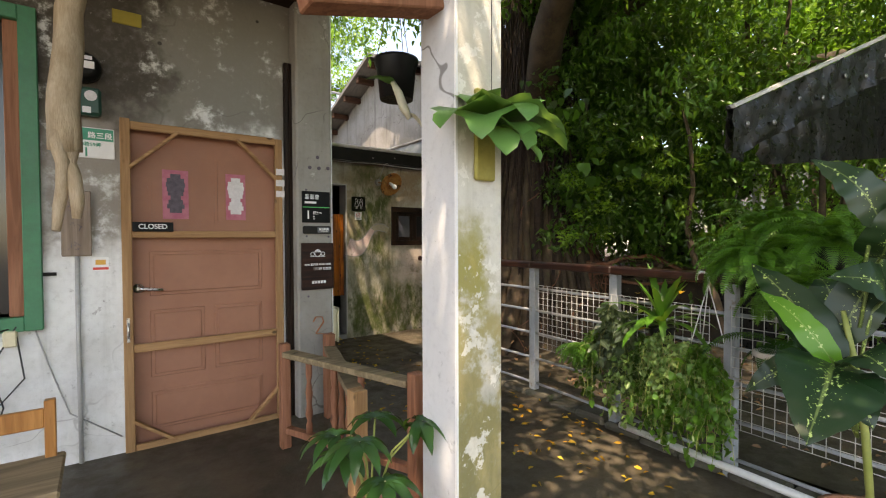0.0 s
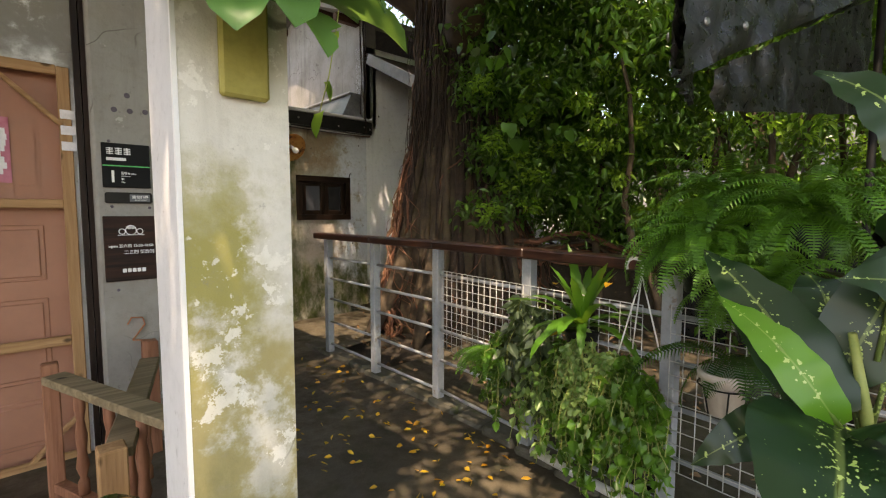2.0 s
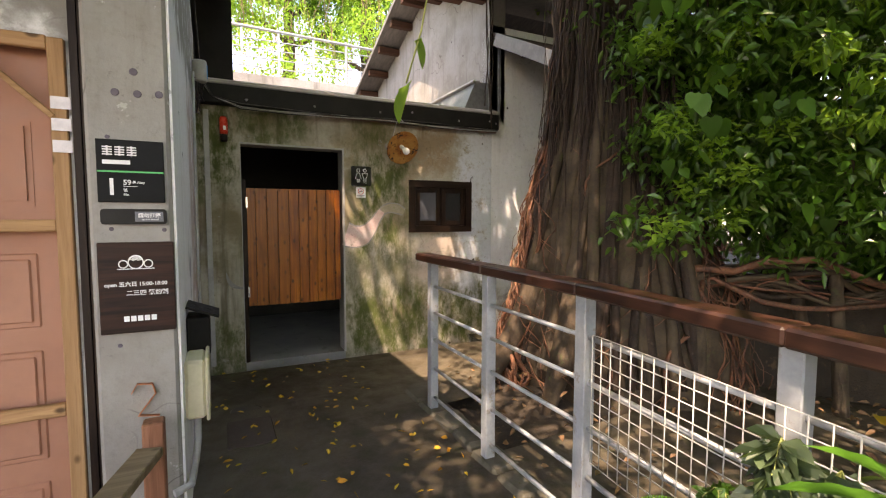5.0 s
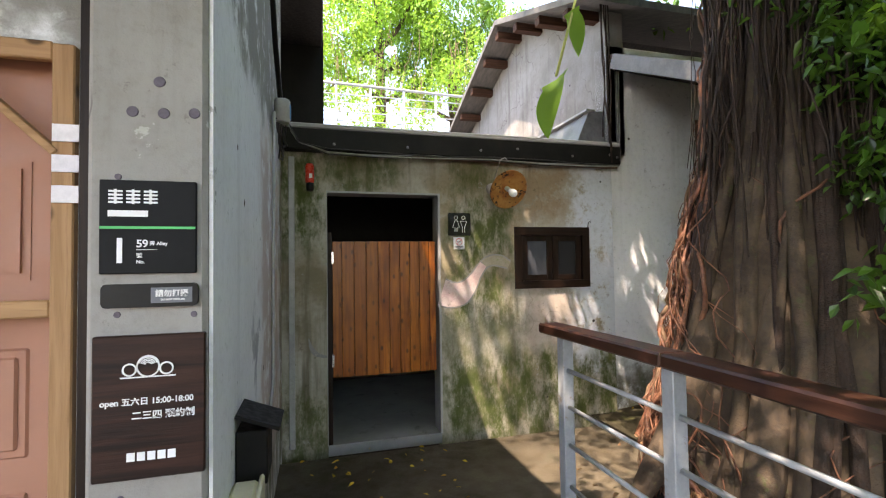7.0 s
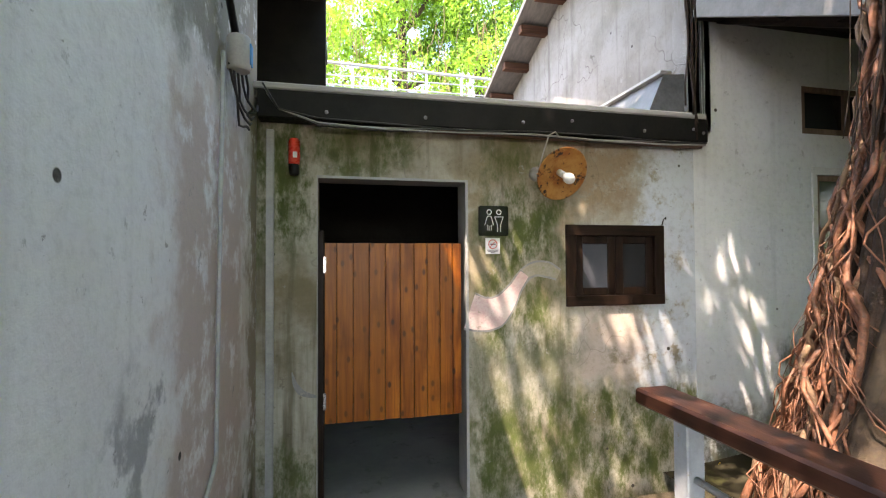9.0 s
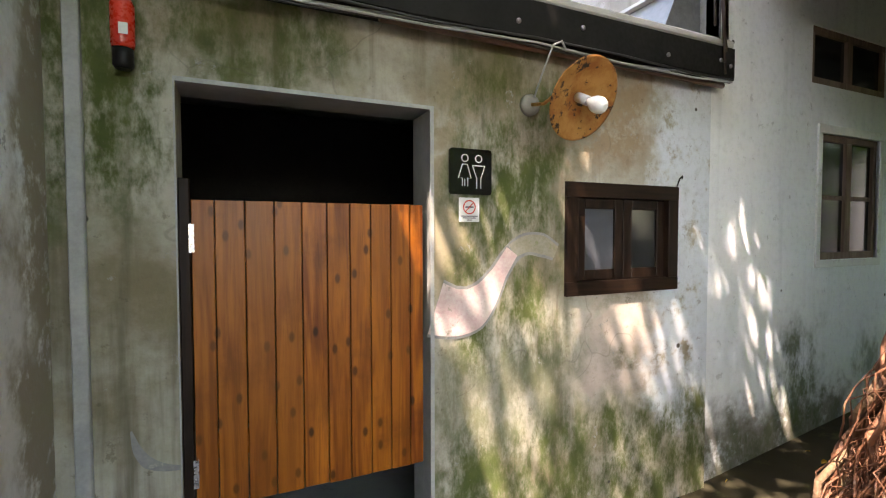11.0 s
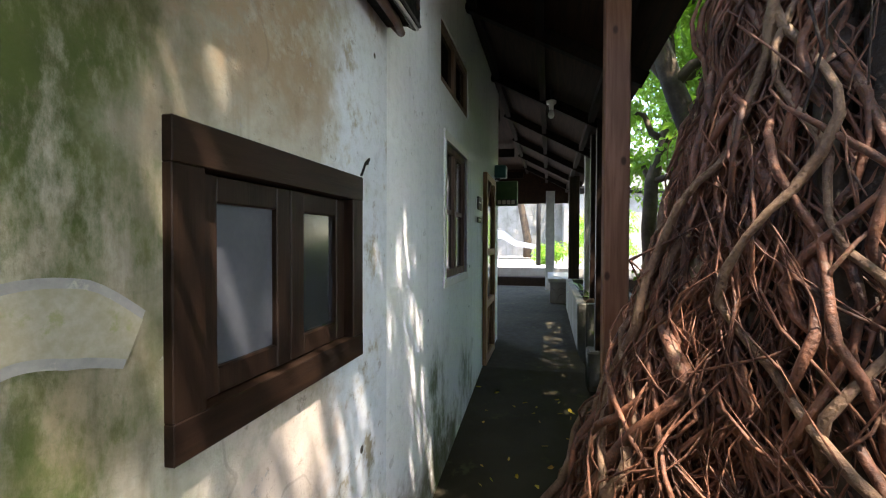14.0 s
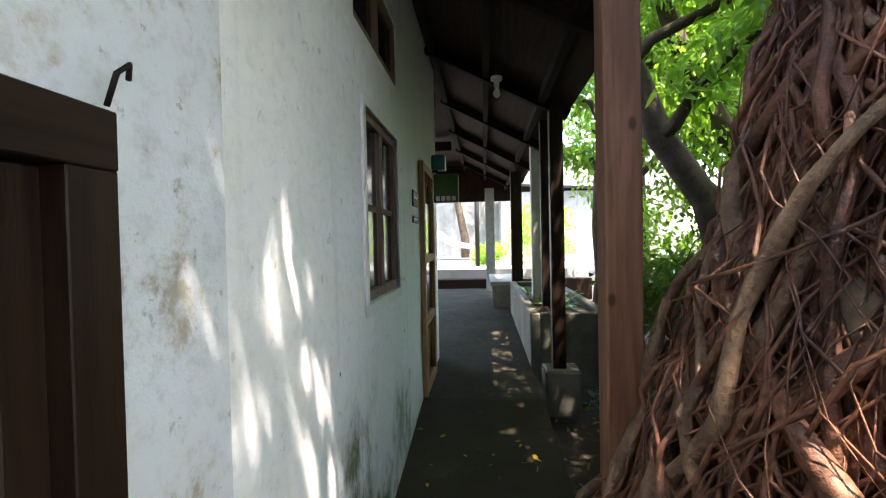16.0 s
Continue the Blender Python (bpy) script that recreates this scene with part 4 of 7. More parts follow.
# ---- the brown door with its screen frame ----
door = thing("brown_door", "closed salmon-brown panelled door behind a pine screen frame", "door", at=(0.7, 3.74, 0))
bm = boxes((DX0, DX1, 3.80, 3.84, 0.0, DTOP))
leaf = part("leaf", bm, M["door_panel"], door)
for x0, x1, z0, z1 in ((0.36, 1.06, 0.95, 1.24), (0.36, 0.68, 0.42, 0.86), (0.74, 1.06, 0.42, 0.86), (0.36, 1.06, 0.08, 0.33)):
    bm = bmesh.new()
    for w, y in ((0.0, 3.794), (0.022, 3.786)):
        box(bm, x0 + w, x1 - w, y, y + 0.012, z0 + w, z1 - w, 0.006)
    part("panel", bm, M["door_panel"], leaf)
for x0, x1, low, high in ((0.36, 0.67, 1.74, 1.88), (0.75, 1.06, 1.88, 1.74)):
    bm = bmesh.new()
    for w, y in ((0.0, 3.797), (0.02, 3.789)):
        top = [(x0 + w + (x1 - x0 - 2 * w) * k / 10, low + (high - low) * (0.5 - 0.5 * math.cos(math.pi * k / 10)) - w) for k in range(11)]
        ring = [(x0 + w, 1.42 + w), *top, (x1 - w, 1.42 + w)]
        front, back = [bm.verts.new((x, y, z)) for x, z in ring], [bm.verts.new((x, y + 0.01, z)) for x, z in ring]
        bm.faces.new(front)
        for k in range(len(ring)):
            bm.faces.new((front[k], front[(k + 1) % len(ring)], back[(k + 1) % len(ring)], back[k]))
    part("panel", bm, M["door_panel"], leaf)
F0 = 3.715
for r in ((0.215, 0.268, F0, F0 + 0.03, -0.02, 2.06), (1.14, 1.192, F0, F0 + 0.03, -0.02, 2.04)):
    part("stile", boxes(r, bevel=0.004), M["batten"], door)
for z0, z1 in ((1.995, 2.045), (1.325, 1.37), (0.61, 0.66), (-0.02, 0.03)):
    part("cross_rail", boxes((0.268, 1.14, F0 + 0.001, F0 + 0.028, z0, z1), bevel=0.004), M["batten_x"], door)
for a, b in (((0.26, 1.76), (0.53, 2.01)), ((0.88, 2.01), (1.15, 1.75)), ((0.26, 0.18), (0.5, 0.0)), ((0.93, 0.0), (1.15, 0.22))):
    bm = bar(bmesh.new(), (a[0], F0 + 0.016, a[1]), (b[0], F0 + 0.016, b[1]), 0.02, 0.042, 0.003, (0, 1, 0))
    part("corner_brace", bm, M["batten_x"], door)
bm = turned(bmesh.new(), [(0.03, 0), (0.03, 0.012), (0.014, 0.016), (0.012, 0.05)], 16, pose(0.3, 3.795, 1.005, 90, 0, 0))
tube(bm, [(0.3, 3.745, 1.005), (0.33, 3.743, 1.002), (0.4, 3.745, 0.995), (0.43, 3.75, 0.992)], [0.011, 0.01, 0.009, 0.007], 8)
part("lever_handle", bm, M["steel"], leaf, "steel lever handle")
bm = boxes((0.232, 0.248, F0 - 0.004, F0, 0.68, 0.83))
tube(bm, [(0.24, F0 - 0.004, 0.71), (0.24, F0 - 0.035, 0.73), (0.24, F0 - 0.035, 0.78), (0.24, F0 - 0.004, 0.80)], 0.006, 6)
part("pull_handle", bm, M["steel"], door, "small steel pull handle")
for z in (1.78, 1.70, 1.62):
    part("hinge", boxes((1.145, 1.205, F0 - 0.006, F0 - 0.001, z, z + 0.045)), M["pale_print"], door, "pale hinge plate")
# two dark strips stand in for the shaded gap between frame and column
for x in (1.21, 1.24):
    part("jamb", boxes((x, x + 0.025, 3.70, 3.738, -0.1, 2.6)), M["dark_wood_z"], door, "dark strip standing for the shaded recess beside the door")
under_at(door)
for x0, x1, mat, lab in ((0.44, 0.59, "charcoal", "pink-edged sticker with a dark printed shape"), (0.82, 0.95, "pale_print", "pink-edged sticker with a pale printed shape")):
    st = thing("door_sticker", lab + " on the brown door", "sticker", "stickers on the door", at=((x0 + x1) / 2, 3.785, 1.45))
    part("backing", boxes((x0, x1, 3.7815, 3.7835, 1.45, 1.77), bevel=0.0), M["pink"], st)
    bm = bmesh.new()
    for i in range(9):
        z = 1.49 + i * 0.028
        w = (0.035, 0.05, 0.042, 0.03, 0.045, 0.05, 0.055, 0.05, 0.03)[i]
        box(bm, (x0 + x1) / 2 - w, (x0 + x1) / 2 + w, 3.779, 3.781, z, z + 0.03)
    part("print", bm, M[mat], st)
    under_at(st)
cl = thing("closed_sign", "small black sign reading closed, hung on the door", "sign", at=(0.37, 3.705, 1.36))
part("board", boxes((0.27, 0.49, 3.695, 3.705, 1.365, 1.425), bevel=0.002), M["sign_black"], cl)
words("lettering", "CLOSED", (0.3, 3.6935, 1.383), 0.042, M["sign_white"], cl)
under_at(cl)

# ---- window with the green frame ----
w1 = thing("window_1", "wooden casement window in a green painted frame", "window", "", "structure", at=(-0.7, 3.74, WZ0))
for r in ((WX1 - 0.05, WX1 + 0.03, 3.70, 3.78, WZ0 - 0.05, WZ1 + 0.05), (WX0, WX1 - 0.05, 3.70, 3.78, WZ0 - 0.05, WZ0 + 0.03), (WX0, WX1 - 0.05, 3.70, 3.78, WZ1 - 0.03, WZ1 + 0.05)):
    part("frame", boxes(r, bevel=0.004), M["green_paint"], w1, "green painted window frame")
for x in (-0.27, -0.80):
    part("sash_stile", boxes((x - 0.03, x + 0.05, 3.735, 3.78, WZ0 + 0.03, WZ1 - 0.03), bevel=0.004), M["red_frame"], w1, "brown wooden sash")
for z in (WZ0 + 0.03, 1.62, WZ1 - 0.12):
    part("sash_rail", boxes((WX0, -0.34, 3.737, 3.778, z, z + 0.09), bevel=0.004), M["red_frame"], w1)
part("pane", boxes((WX0, -0.3, 3.756, 3.76, WZ0 + 0.05, WZ1 - 0.05)), M["glass_dark"], w1)
part("catch", boxes((WX1 + 0.03, WX1 + 0.09, 3.72, 3.74, 1.11, 1.13)), M["black_tin"], w1)
under_at(w1)

# ---- small things on the house wall ----
hn = thing("house_number_plate", "green and white enamel house number plate with a large 1", "number plate", at=(0.09, 3.735, 1.8))
plate = part("plate", boxes((-0.01, 0.19, 3.73, 3.736, 1.80, 1.98), bevel=0.002), M["sign_white"], hn)
part("band", boxes((-0.005, 0.185, 3.7265, 3.7295, 1.905, 1.975)), M["plate_green"], plate, "green band")
words("street_lettering", "路三段", (0.06, 3.7255, 1.92), 0.04, M["sign_white"], plate)
words("lane_number", "230巷59弄", (0.0, 3.7285, 1.87), 0.028, M["plate_green"], plate)
words("number", "1", (0.035, 3.7285, 1.81), 0.072, M["plate_green"], plate)
under_at(hn)
ws = thing("wooden_name_board", "narrow weathered wooden board with brushed characters", "sign", at=(0.0, 3.72, 1.23))
part("board", boxes((-0.07, 0.07, 3.705, 3.725, 1.22, 1.60), bevel=0.004), M["old_wood"], ws)
rs = random.Random(8)
for z in (1.5, 1.39, 1.28):
    bm = bmesh.new()
    for i in range(7):
        x, zz = rs.uniform(-0.035, 0.03), z + rs.uniform(-0.035, 0.035)
        bar(bm, (x, 3.7035, zz), (x + rs.uniform(-0.02, 0.035), 3.7035, zz + rs.uniform(-0.03, 0.01)), 0.002, 0.006, 0, (0, 1, 0))
    part("brushed_character", bm, M["charcoal"], ws, "unreadable brushed strokes")
under_at(ws)
for nm, z, r, lab in (("electric_meter", 2.32, 0.085, "round black electric meter with a pale dial"), ("green_meter_box", 2.13, 0.075, "dark green meter box with a white label")):
    mt = thing(nm, lab + " on the wall", "meter", at=(0.05, 3.7, z - r))
    if nm == "electric_meter":
        part("body", turned(bmesh.new(), [(r, 0), (r, 0.05), (r * 0.85, 0.09), (r * 0.6, 0.1)], 20, pose(0.05, 3.74, z, 90)), M["black_plastic"], mt)
        part("dial", boxes((0.0, 0.1, 3.635, 3.64, z - 0.02, z + 0.02)), M["sign_white"], mt, "white dial strip")
        part("dial", boxes((-0.01, 0.09, 3.635, 3.64, z + 0.03, z + 0.05)), M["pale_print"], mt, "pale dial strip")
    else:
        part("body", boxes((-0.03, 0.13, 3.66, 3.74, z - 0.09, z + 0.07), bevel=0.015), plain("dark_green_case", (0.01, 0.06, 0.045), (0.015, 0.08, 0.06), 8, 0.4), mt)
        part("label", turned(bmesh.new(), [(0.03, 0), (0.03, 0.003)], 16, pose(0.08, 3.66, z + 0.02, 90)), M["pale_print"], mt)
        part("tag", boxes((0.04, 0.08, 3.655, 3.659, z - 0.08, z - 0.045)), M["sign_white"], mt, "white paper tag")
    under_at(mt)
solo("paper_note", boxes((0.19, 0.34, 3.725, 3.739, 2.63, 2.71), bevel=0.003), plain("ochre_card", (0.3, 0.24, 0.04), (0.38, 0.3, 0.06), 9, 0.8), "ochre yellow card on the dark upper wall", "card")
ps = thing("warning_sticker", "small white sticker with a red strip on the plaster", "sticker", at=(0.11, 3.738, 1.13))
part("paper", boxes((0.07, 0.15, 3.736, 3.739, 1.13, 1.21)), M["sign_white"], ps)
part("strip", boxes((0.072, 0.148, 3.7335, 3.7355, 1.135, 1.15)), M["red_print"], ps, "red strip")
part("print", boxes((0.085, 0.135, 3.7335, 3.7355, 1.165, 1.195)), plain("orange_print", (0.6, 0.3, 0.05), (0.7, 0.4, 0.1), 40), ps)
under_at(ps)
bm = tube(bmesh.new(), [(0.0, 3.725, 1.25), (-0.002, 3.725, 0.7), (0.0, 3.725, -0.02)], 0.012, 8)
solo("wall_conduit", bm, M["cable_grey"], "thin grey conduit running down the plaster wall", "pipe")
so = thing("wall_socket", "cream plastic socket with loose black cables", "socket", at=(-0.29, 3.73, 0.73))
part("housing", boxes((-0.325, -0.265, 3.69, 3.738, 0.73, 0.82), bevel=0.008), M["cream"], so)
rs = random.Random(5)
for p in ([(-0.3, 3.7, 0.83), (-0.42, 3.69, 0.8), (-0.5, 3.69, 0.5), (-0.36, 3.7, 0.4), (-0.24, 3.7, 0.55), (-0.27, 3.7, 0.8)], [(-0.27, 3.7, 0.84), (-0.38, 3.7, 0.62), (-0.33, 3.71, 0.4), (-0.42, 3.71, 0.1)], [(-0.2, 3.72, 0.84), (-0.14, 3.73, 0.6), (-0.05, 3.73, 0.3), (0.2, 3.73, 0.1)]):
    part("cable", tube(bmesh.new(), p, 0.0045, 5), M["cable"] if p[0][1] < 3.71 else M["cable_grey"], so)
under_at(so)
rs = random.Random(2)
dw = thing("driftwood_branch", "pale twisted driftwood branch hanging before the wall", "branch", at=(0.0, 3.2, 1.4))
bm = bmesh.new()
tube(bm, wander((0.02, 3.2, 3.02), (-0.02, 3.2, 1.75), 14, 0.1, rs), [0.05 + 0.02 * (i / 13) for i in range(14)], 10)
part("stem", bm, M["driftwood"], dw)
bm = bmesh.new()
tube(bm, wander((-0.01, 3.19, 2.05), (0.02, 3.17, 1.42), 8, 0.06, rs), [0.045, 0.05, 0.045, 0.04, 0.035, 0.032, 0.03, 0.02], 9)
part("prong", bm, M["driftwood"], dw)
bm = bmesh.new()
tube(bm, wander((-0.03, 3.2, 2.1), (-0.06, 3.18, 1.36), 8, 0.06, rs), [0.035, 0.04, 0.035, 0.032, 0.03, 0.028, 0.026, 0.018], 9)
part("prong", bm, M["driftwood"], dw)
under_at(dw)

# ---- wooden chair ----
ch = thing("wooden_chair", "orange varnished wooden chair beside the wall", "chair", at=(-0.3, 2.75, 0))
for x, y, h in ((-0.08, 2.92, 0.62), (-0.5, 2.92, 0.62), (-0.08, 2.55, 0.36), (-0.5, 2.55, 0.36)):
    part("leg", boxes((x - 0.02, x + 0.02, y - 0.02, y + 0.02, 0.0, h), bevel=0.004), M["chair_wood"], ch)
part("back_rail", boxes((-0.48, -0.1, 2.905, 2.93, 0.5, 0.585), bevel=0.004), M["chair_wood"], ch)
part("seat", boxes((-0.53, -0.03, 2.52, 2.95, 0.34, 0.37), bevel=0.008), M["olive_wood"], ch, "dull brown seat")
under_at(ch)

# ---- signs on the corner column ----
CY = 3.61
sg = thing("door_plate_sign", "black door plate with white characters, green line and large 1", "sign", at=(1.4, CY, 1.44))
plate = part("plate", boxes((1.295, 1.508, CY - 0.014, CY - 0.002, 1.435, 1.665), bevel=0.002), M["sign_black"], sg)
part("green_line", boxes((1.297, 1.506, CY - 0.0165, CY - 0.0145, 1.545, 1.551)), M["sign_green"], plate, "bright green line")
for k in range(3):
    bm = bmesh.new()
    x = 1.315 + k * 0.038
    for i in range(4):
        box(bm, x, x + 0.03, CY - 0.0165, CY - 0.0145, 1.608 + i * 0.009, 1.6125 + i * 0.009)
    box(bm, x + 0.012, x + 0.018, CY - 0.0168, CY - 0.0166, 1.606, 1.642)
    part("name_character", bm, M["sign_white"], plate, "white shop name, drawn as bars")
part("name_bar", boxes((1.314, 1.4, CY - 0.0165, CY - 0.0145, 1.575, 1.59)), M["sign_white"], plate)
words("number", "1", (1.318, CY - 0.0155, 1.463), 0.085, M["sign_white"], plate)
words("lane_number", "59", (1.375, CY - 0.0155, 1.5), 0.026, M["sign_white"], plate)
words("alley_word", "弄 Alley", (1.404, CY - 0.0155, 1.505), 0.012, M["sign_white"], plate)
part("rule", boxes((1.375, 1.42, CY - 0.0165, CY - 0.0145, 1.493, 1.4945)), M["sign_white"], plate)
words("number_word", "號", (1.375, CY - 0.0155, 1.475), 0.013, M["sign_white"], plate)
words("number_word", "No.", (1.375, CY - 0.0155, 1.46), 0.012, M["sign_white"], plate)
under_at(sg)
pl = thing("do_not_disturb_plate", "rounded black slider plate with a grey field of white characters", "sign", at=(1.4, CY, 1.35))
bm = boxes((1.30, 1.512, CY - 0.016, CY - 0.002, 1.352, 1.41))
bmesh.ops.bevel(bm, geom=[e for e in bm.edges if abs(e.verts[0].co.y - e.verts[1].co.y) > 0.01], offset=0.012, segments=3, affect="EDGES", profile=0.5)
part("case", bm, M["black_plastic"], pl)
part("field", boxes((1.408, 1.50, CY - 0.0185, CY - 0.0165, 1.362, 1.4)), plain("grey_slider", (0.1, 0.11, 0.13), (0.13, 0.14, 0.16), 9, 0.5), pl, "grey slider field")
words("lettering", "請勿打擾", (1.418, CY - 0.0195, 1.379), 0.0185, M["sign_white"], pl)
words("small_lettering", "DO NOT DISTURB", (1.43, CY - 0.0195, 1.368), 0.0065, M["sign_white"], pl)
under_at(pl)
br = thing("opening_hours_board", "dark stained wooden board with white hand-drawn opening hours", "sign", at=(1.41, CY, 0.94))
board = part("board", boxes((1.285, 1.53, CY - 0.022, CY - 0.002, 0.94, 1.285), bevel=0.003), M["sign_wood"], br)
Y0 = CY - 0.024
bm = bmesh.new()
for cx, r in ((1.405, 0.024), (1.365, 0.014), (1.445, 0.014)):
    ringed(bm, cx, Y0, 1.195 + r * 0.6, r, 0.0022)
for k in range(5):
    ringed(bm, 1.405, Y0, 1.212, 0.008 + k * 0.004, 0.0015, 10, a0=0.3, a1=2.8)
box(bm, 1.345, 1.465, Y0, Y0 + 0.002, 1.183, 1.186)
part("drawing", bm, M["sign_white"], board, "white line drawing of round shapes")
words("hours_line", "open 五六日 15:00-18:00", (1.303, Y0, 1.12), 0.0195, M["sign_white"], board)
words("hours_line", "二三四 預約制", (1.37, Y0, 1.085), 0.022, M["sign_white"], board)
for k in range(5):
    part("name_bar", boxes((1.36 + k * 0.022, 1.377 + k * 0.022, Y0, Y0 + 0.002, 0.985, 1.005)), M["sign_white"], board)
under_at(br)
bm = bmesh.new()
for a, b in (((1.37, 0.70), (1.39, 0.735)), ((1.39, 0.735), (1.44, 0.73)), ((1.44, 0.73), (1.45, 0.69)), ((1.45, 0.69), (1.39, 0.61)), ((1.39, 0.61), (1.46, 0.6))):
    bar(bm, (a[0], CY - 0.002, a[1]), (b[0], CY - 0.002, b[1]), 0.003, 0.03, 0, (0, 1, 0))
solo("painted_number", bm, M["graffiti"], "rusty orange figure 2 painted on the column", "paint mark")
rs = random.Random(6)
for x, z in ((1.36, 1.84), (1.43, 1.84), (1.5, 1.845), (1.42, 1.92), (1.33, 1.675), (1.33, 1.335), (1.5, 1.33), (1.34, 0.89)):
    r = 0.014 if z > 1.8 else 0.008
    solo("wall_plug_hole", turned(bmesh.new(), [(r, 0), (r * 0.9, 0.003)], 12, pose(x, CY - 0.0, z, 90)), M["charcoal"], "dark filled hole in the grey column", "hole", "holes in the column")
# boxes on the side wall
mb = thing("black_post_box", "black metal box with a sloping lid on the side wall", "box", at=(1.6, 4.05, 0.72))
bm = boxes((1.54, 1.64, 3.98, 4.16, 0.72, 0.9), bevel=0.004)
part("housing", bm, M["black_tin"], mb)
part("lid", bar(bmesh.new(), (1.54, 4.07, 0.955), (1.68, 4.07, 0.90), 0.2, 0.012), M["black_tin"], mb)
under_at(mb)
cb = thing("cream_meter_box", "yellowed cream plastic meter box with grey conduit", "box", at=(1.6, 3.85, 0.46))
part("housing", boxes((1.54, 1.62, 3.74, 3.94, 0.5, 0.76), bevel=0.012), M["cream"], cb)
part("lid", boxes((1.62, 1.635, 3.73, 3.95, 0.49, 0.77), bevel=0.006), M["cream"], cb)
part("conduit", tube(bmesh.new(), [(1.58, 3.84, 0.5), (1.58, 3.84, 0.38), (1.57, 3.78, 0.3), (1.56, 3.62, 0.28), (1.5, 3.59, 0.27)], 0.016, 8), M["cable_grey"], cb, "grey bent conduit")
under_at(cb)
solo("manhole_cover", turned(bmesh.new(), [(0.11, 0), (0.11, 0.008), (0.1, 0.012)], 28, pose(1.83, 5.02, -0.012)), plain("dull_dark_iron", (0.05, 0.045, 0.04), (0.09, 0.085, 0.075), 9, 0.7), "round grey manhole cover in the yard floor", "manhole")
dr = thing("drain_grate", "dark square steel drain cover in the floor", "drain", at=(1.83, 4.65, -0.01))
part("plate", boxes((1.7, 1.98, 4.45, 4.85, -0.02, 0.006), bevel=0.003), plain("rusty_dark_steel", (0.04, 0.03, 0.025), (0.07, 0.05, 0.04), 9, 0.6), dr)
under_at(dr)

# ---- low wooden barrier ----
def spindle(x, y, z0, z1):
    h = z1 - z0
    prof = [(0.02, 0), (0.02, 0.12), (0.012, 0.16), (0.024, 0.26), (0.016, 0.4), (0.022, 0.55), (0.013, 0.7), (0.02, 0.8), (0.02, 1.0)]
    return turned(bmesh.new(), [(r, z0 + t * h) for r, t in prof], 10, pose(x, y, 0))


ba = thing("low_wooden_barrier", "low barrier of weathered wooden rails, posts and turned spindles", "barrier", at=(1.25, 2.9, 0))
for x, y, h, w, mat in ((1.03, 3.2, 0.66, 0.06, "red_frame"), (1.4, 2.25, 0.63, 0.075, "red_frame"), (1.45, 3.5, 0.62, 0.07, "red_frame"), (1.15, 2.42, 0.55, 0.08, "batten")):
    part("post", boxes((x - w / 2, x + w / 2, y - w / 2, y + w / 2, 0, h), bevel=0.005), M[mat], ba)
part("rail", bar(bmesh.new(), (1.04, 3.17, 0.6), (1.39, 2.29, 0.57), 0.09, 0.035, 0.004), M["olive_wood"], ba)
part("rail", bar(bmesh.new(), (1.44, 3.46, 0.52), (1.17, 2.46, 0.5), 0.09, 0.035, 0.004), M["olive_wood"], ba)
part("lower_rail", bar(bmesh.new(), (1.04, 3.17, 0.12), (1.39, 2.29, 0.12), 0.05, 0.04, 0.004), M["red_frame"], ba)
for t in (0.2, 0.42, 0.64):
    part("spindle", spindle(1.04 + 0.35 * t, 3.17 - 0.88 * t, 0.14, 0.59), M["red_frame"], ba)
for t in (0.25, 0.5, 0.75):
    part("spindle", spindle(1.44 - 0.27 * t, 3.46 - t, 0.0, 0.5), M["red_frame"], ba)
under_at(ba)

# ---- the near pillar ----
pi = thing("pillar", "square pale grey concrete pillar, one face mossy and peeling", "pillar", "", "structure", at=(1.32, 1.8, 0))
part("shaft", boxes((1.205, 1.44, 1.674, 1.91, -0.1, 3.2), bevel=0.006), M["pillar"], pi)
part("mossy_face", boxes((1.211, 1.436, 1.666, 1.6735, -0.05, 3.2)), M["pillar_face"], pi, "mossy peeling painted face")
part("edge_bead", boxes((1.2015, 1.2105, 1.6645, 1.675, -0.05, 3.2)), M["sign_white"], pi, "bright chipped corner edge")
under_at(pi)
solo("timber_beam", bar(bmesh.new(), (0.66, 1.8, 2.14), (1.2, 1.8, 2.27), 0.12, 0.11, 0.006), M["red_frame"], "reddish timber beam over the pillar", "beam")


def blade(bm, base, az, rise, length, width, droop=0.8, n=8, wave=0.0, fold=0.2, tip=1.0, shape=None, twist=0.0):
    """A curved leaf blade: starts at base towards az, climbing by rise, and bends down by droop."""
    rows, p, ang = [], Vector(base), rise
    side0 = Vector((-math.sin(az), math.cos(az), 0))
    for i in range(n + 1):
        t = i / n
        d = Vector((math.cos(az) * math.cos(ang), math.sin(az) * math.cos(ang), math.sin(ang)))
        side = Matrix.Rotation(twist, 3, d) @ side0
        up = side.cross(d) * -1
        w = (shape(t) if shape else math.sin(math.pi * min(1, 0.08 + 0.92 * t) ** 0.75) ** 0.8) * width / 2
        if t == 1:
            w *= 0.02
        w *= 1 + wave * math.sin(i * 2.4)
        lift = up * (abs(w) * fold + wave * 0.03 * math.sin(i * 1.7))
        rows.append((bm.verts.new(p + side * w + lift), bm.verts.new(p), bm.verts.new(p - side * w + lift)))
        p = p + d * (length / n)
        ang -= droop / n
    for a, b in zip(rows, rows[1:]):
        for k in (0, 1):
            bm.faces.new((a[k], a[k + 1], b[k + 1], b[k])).smooth = True
    return p


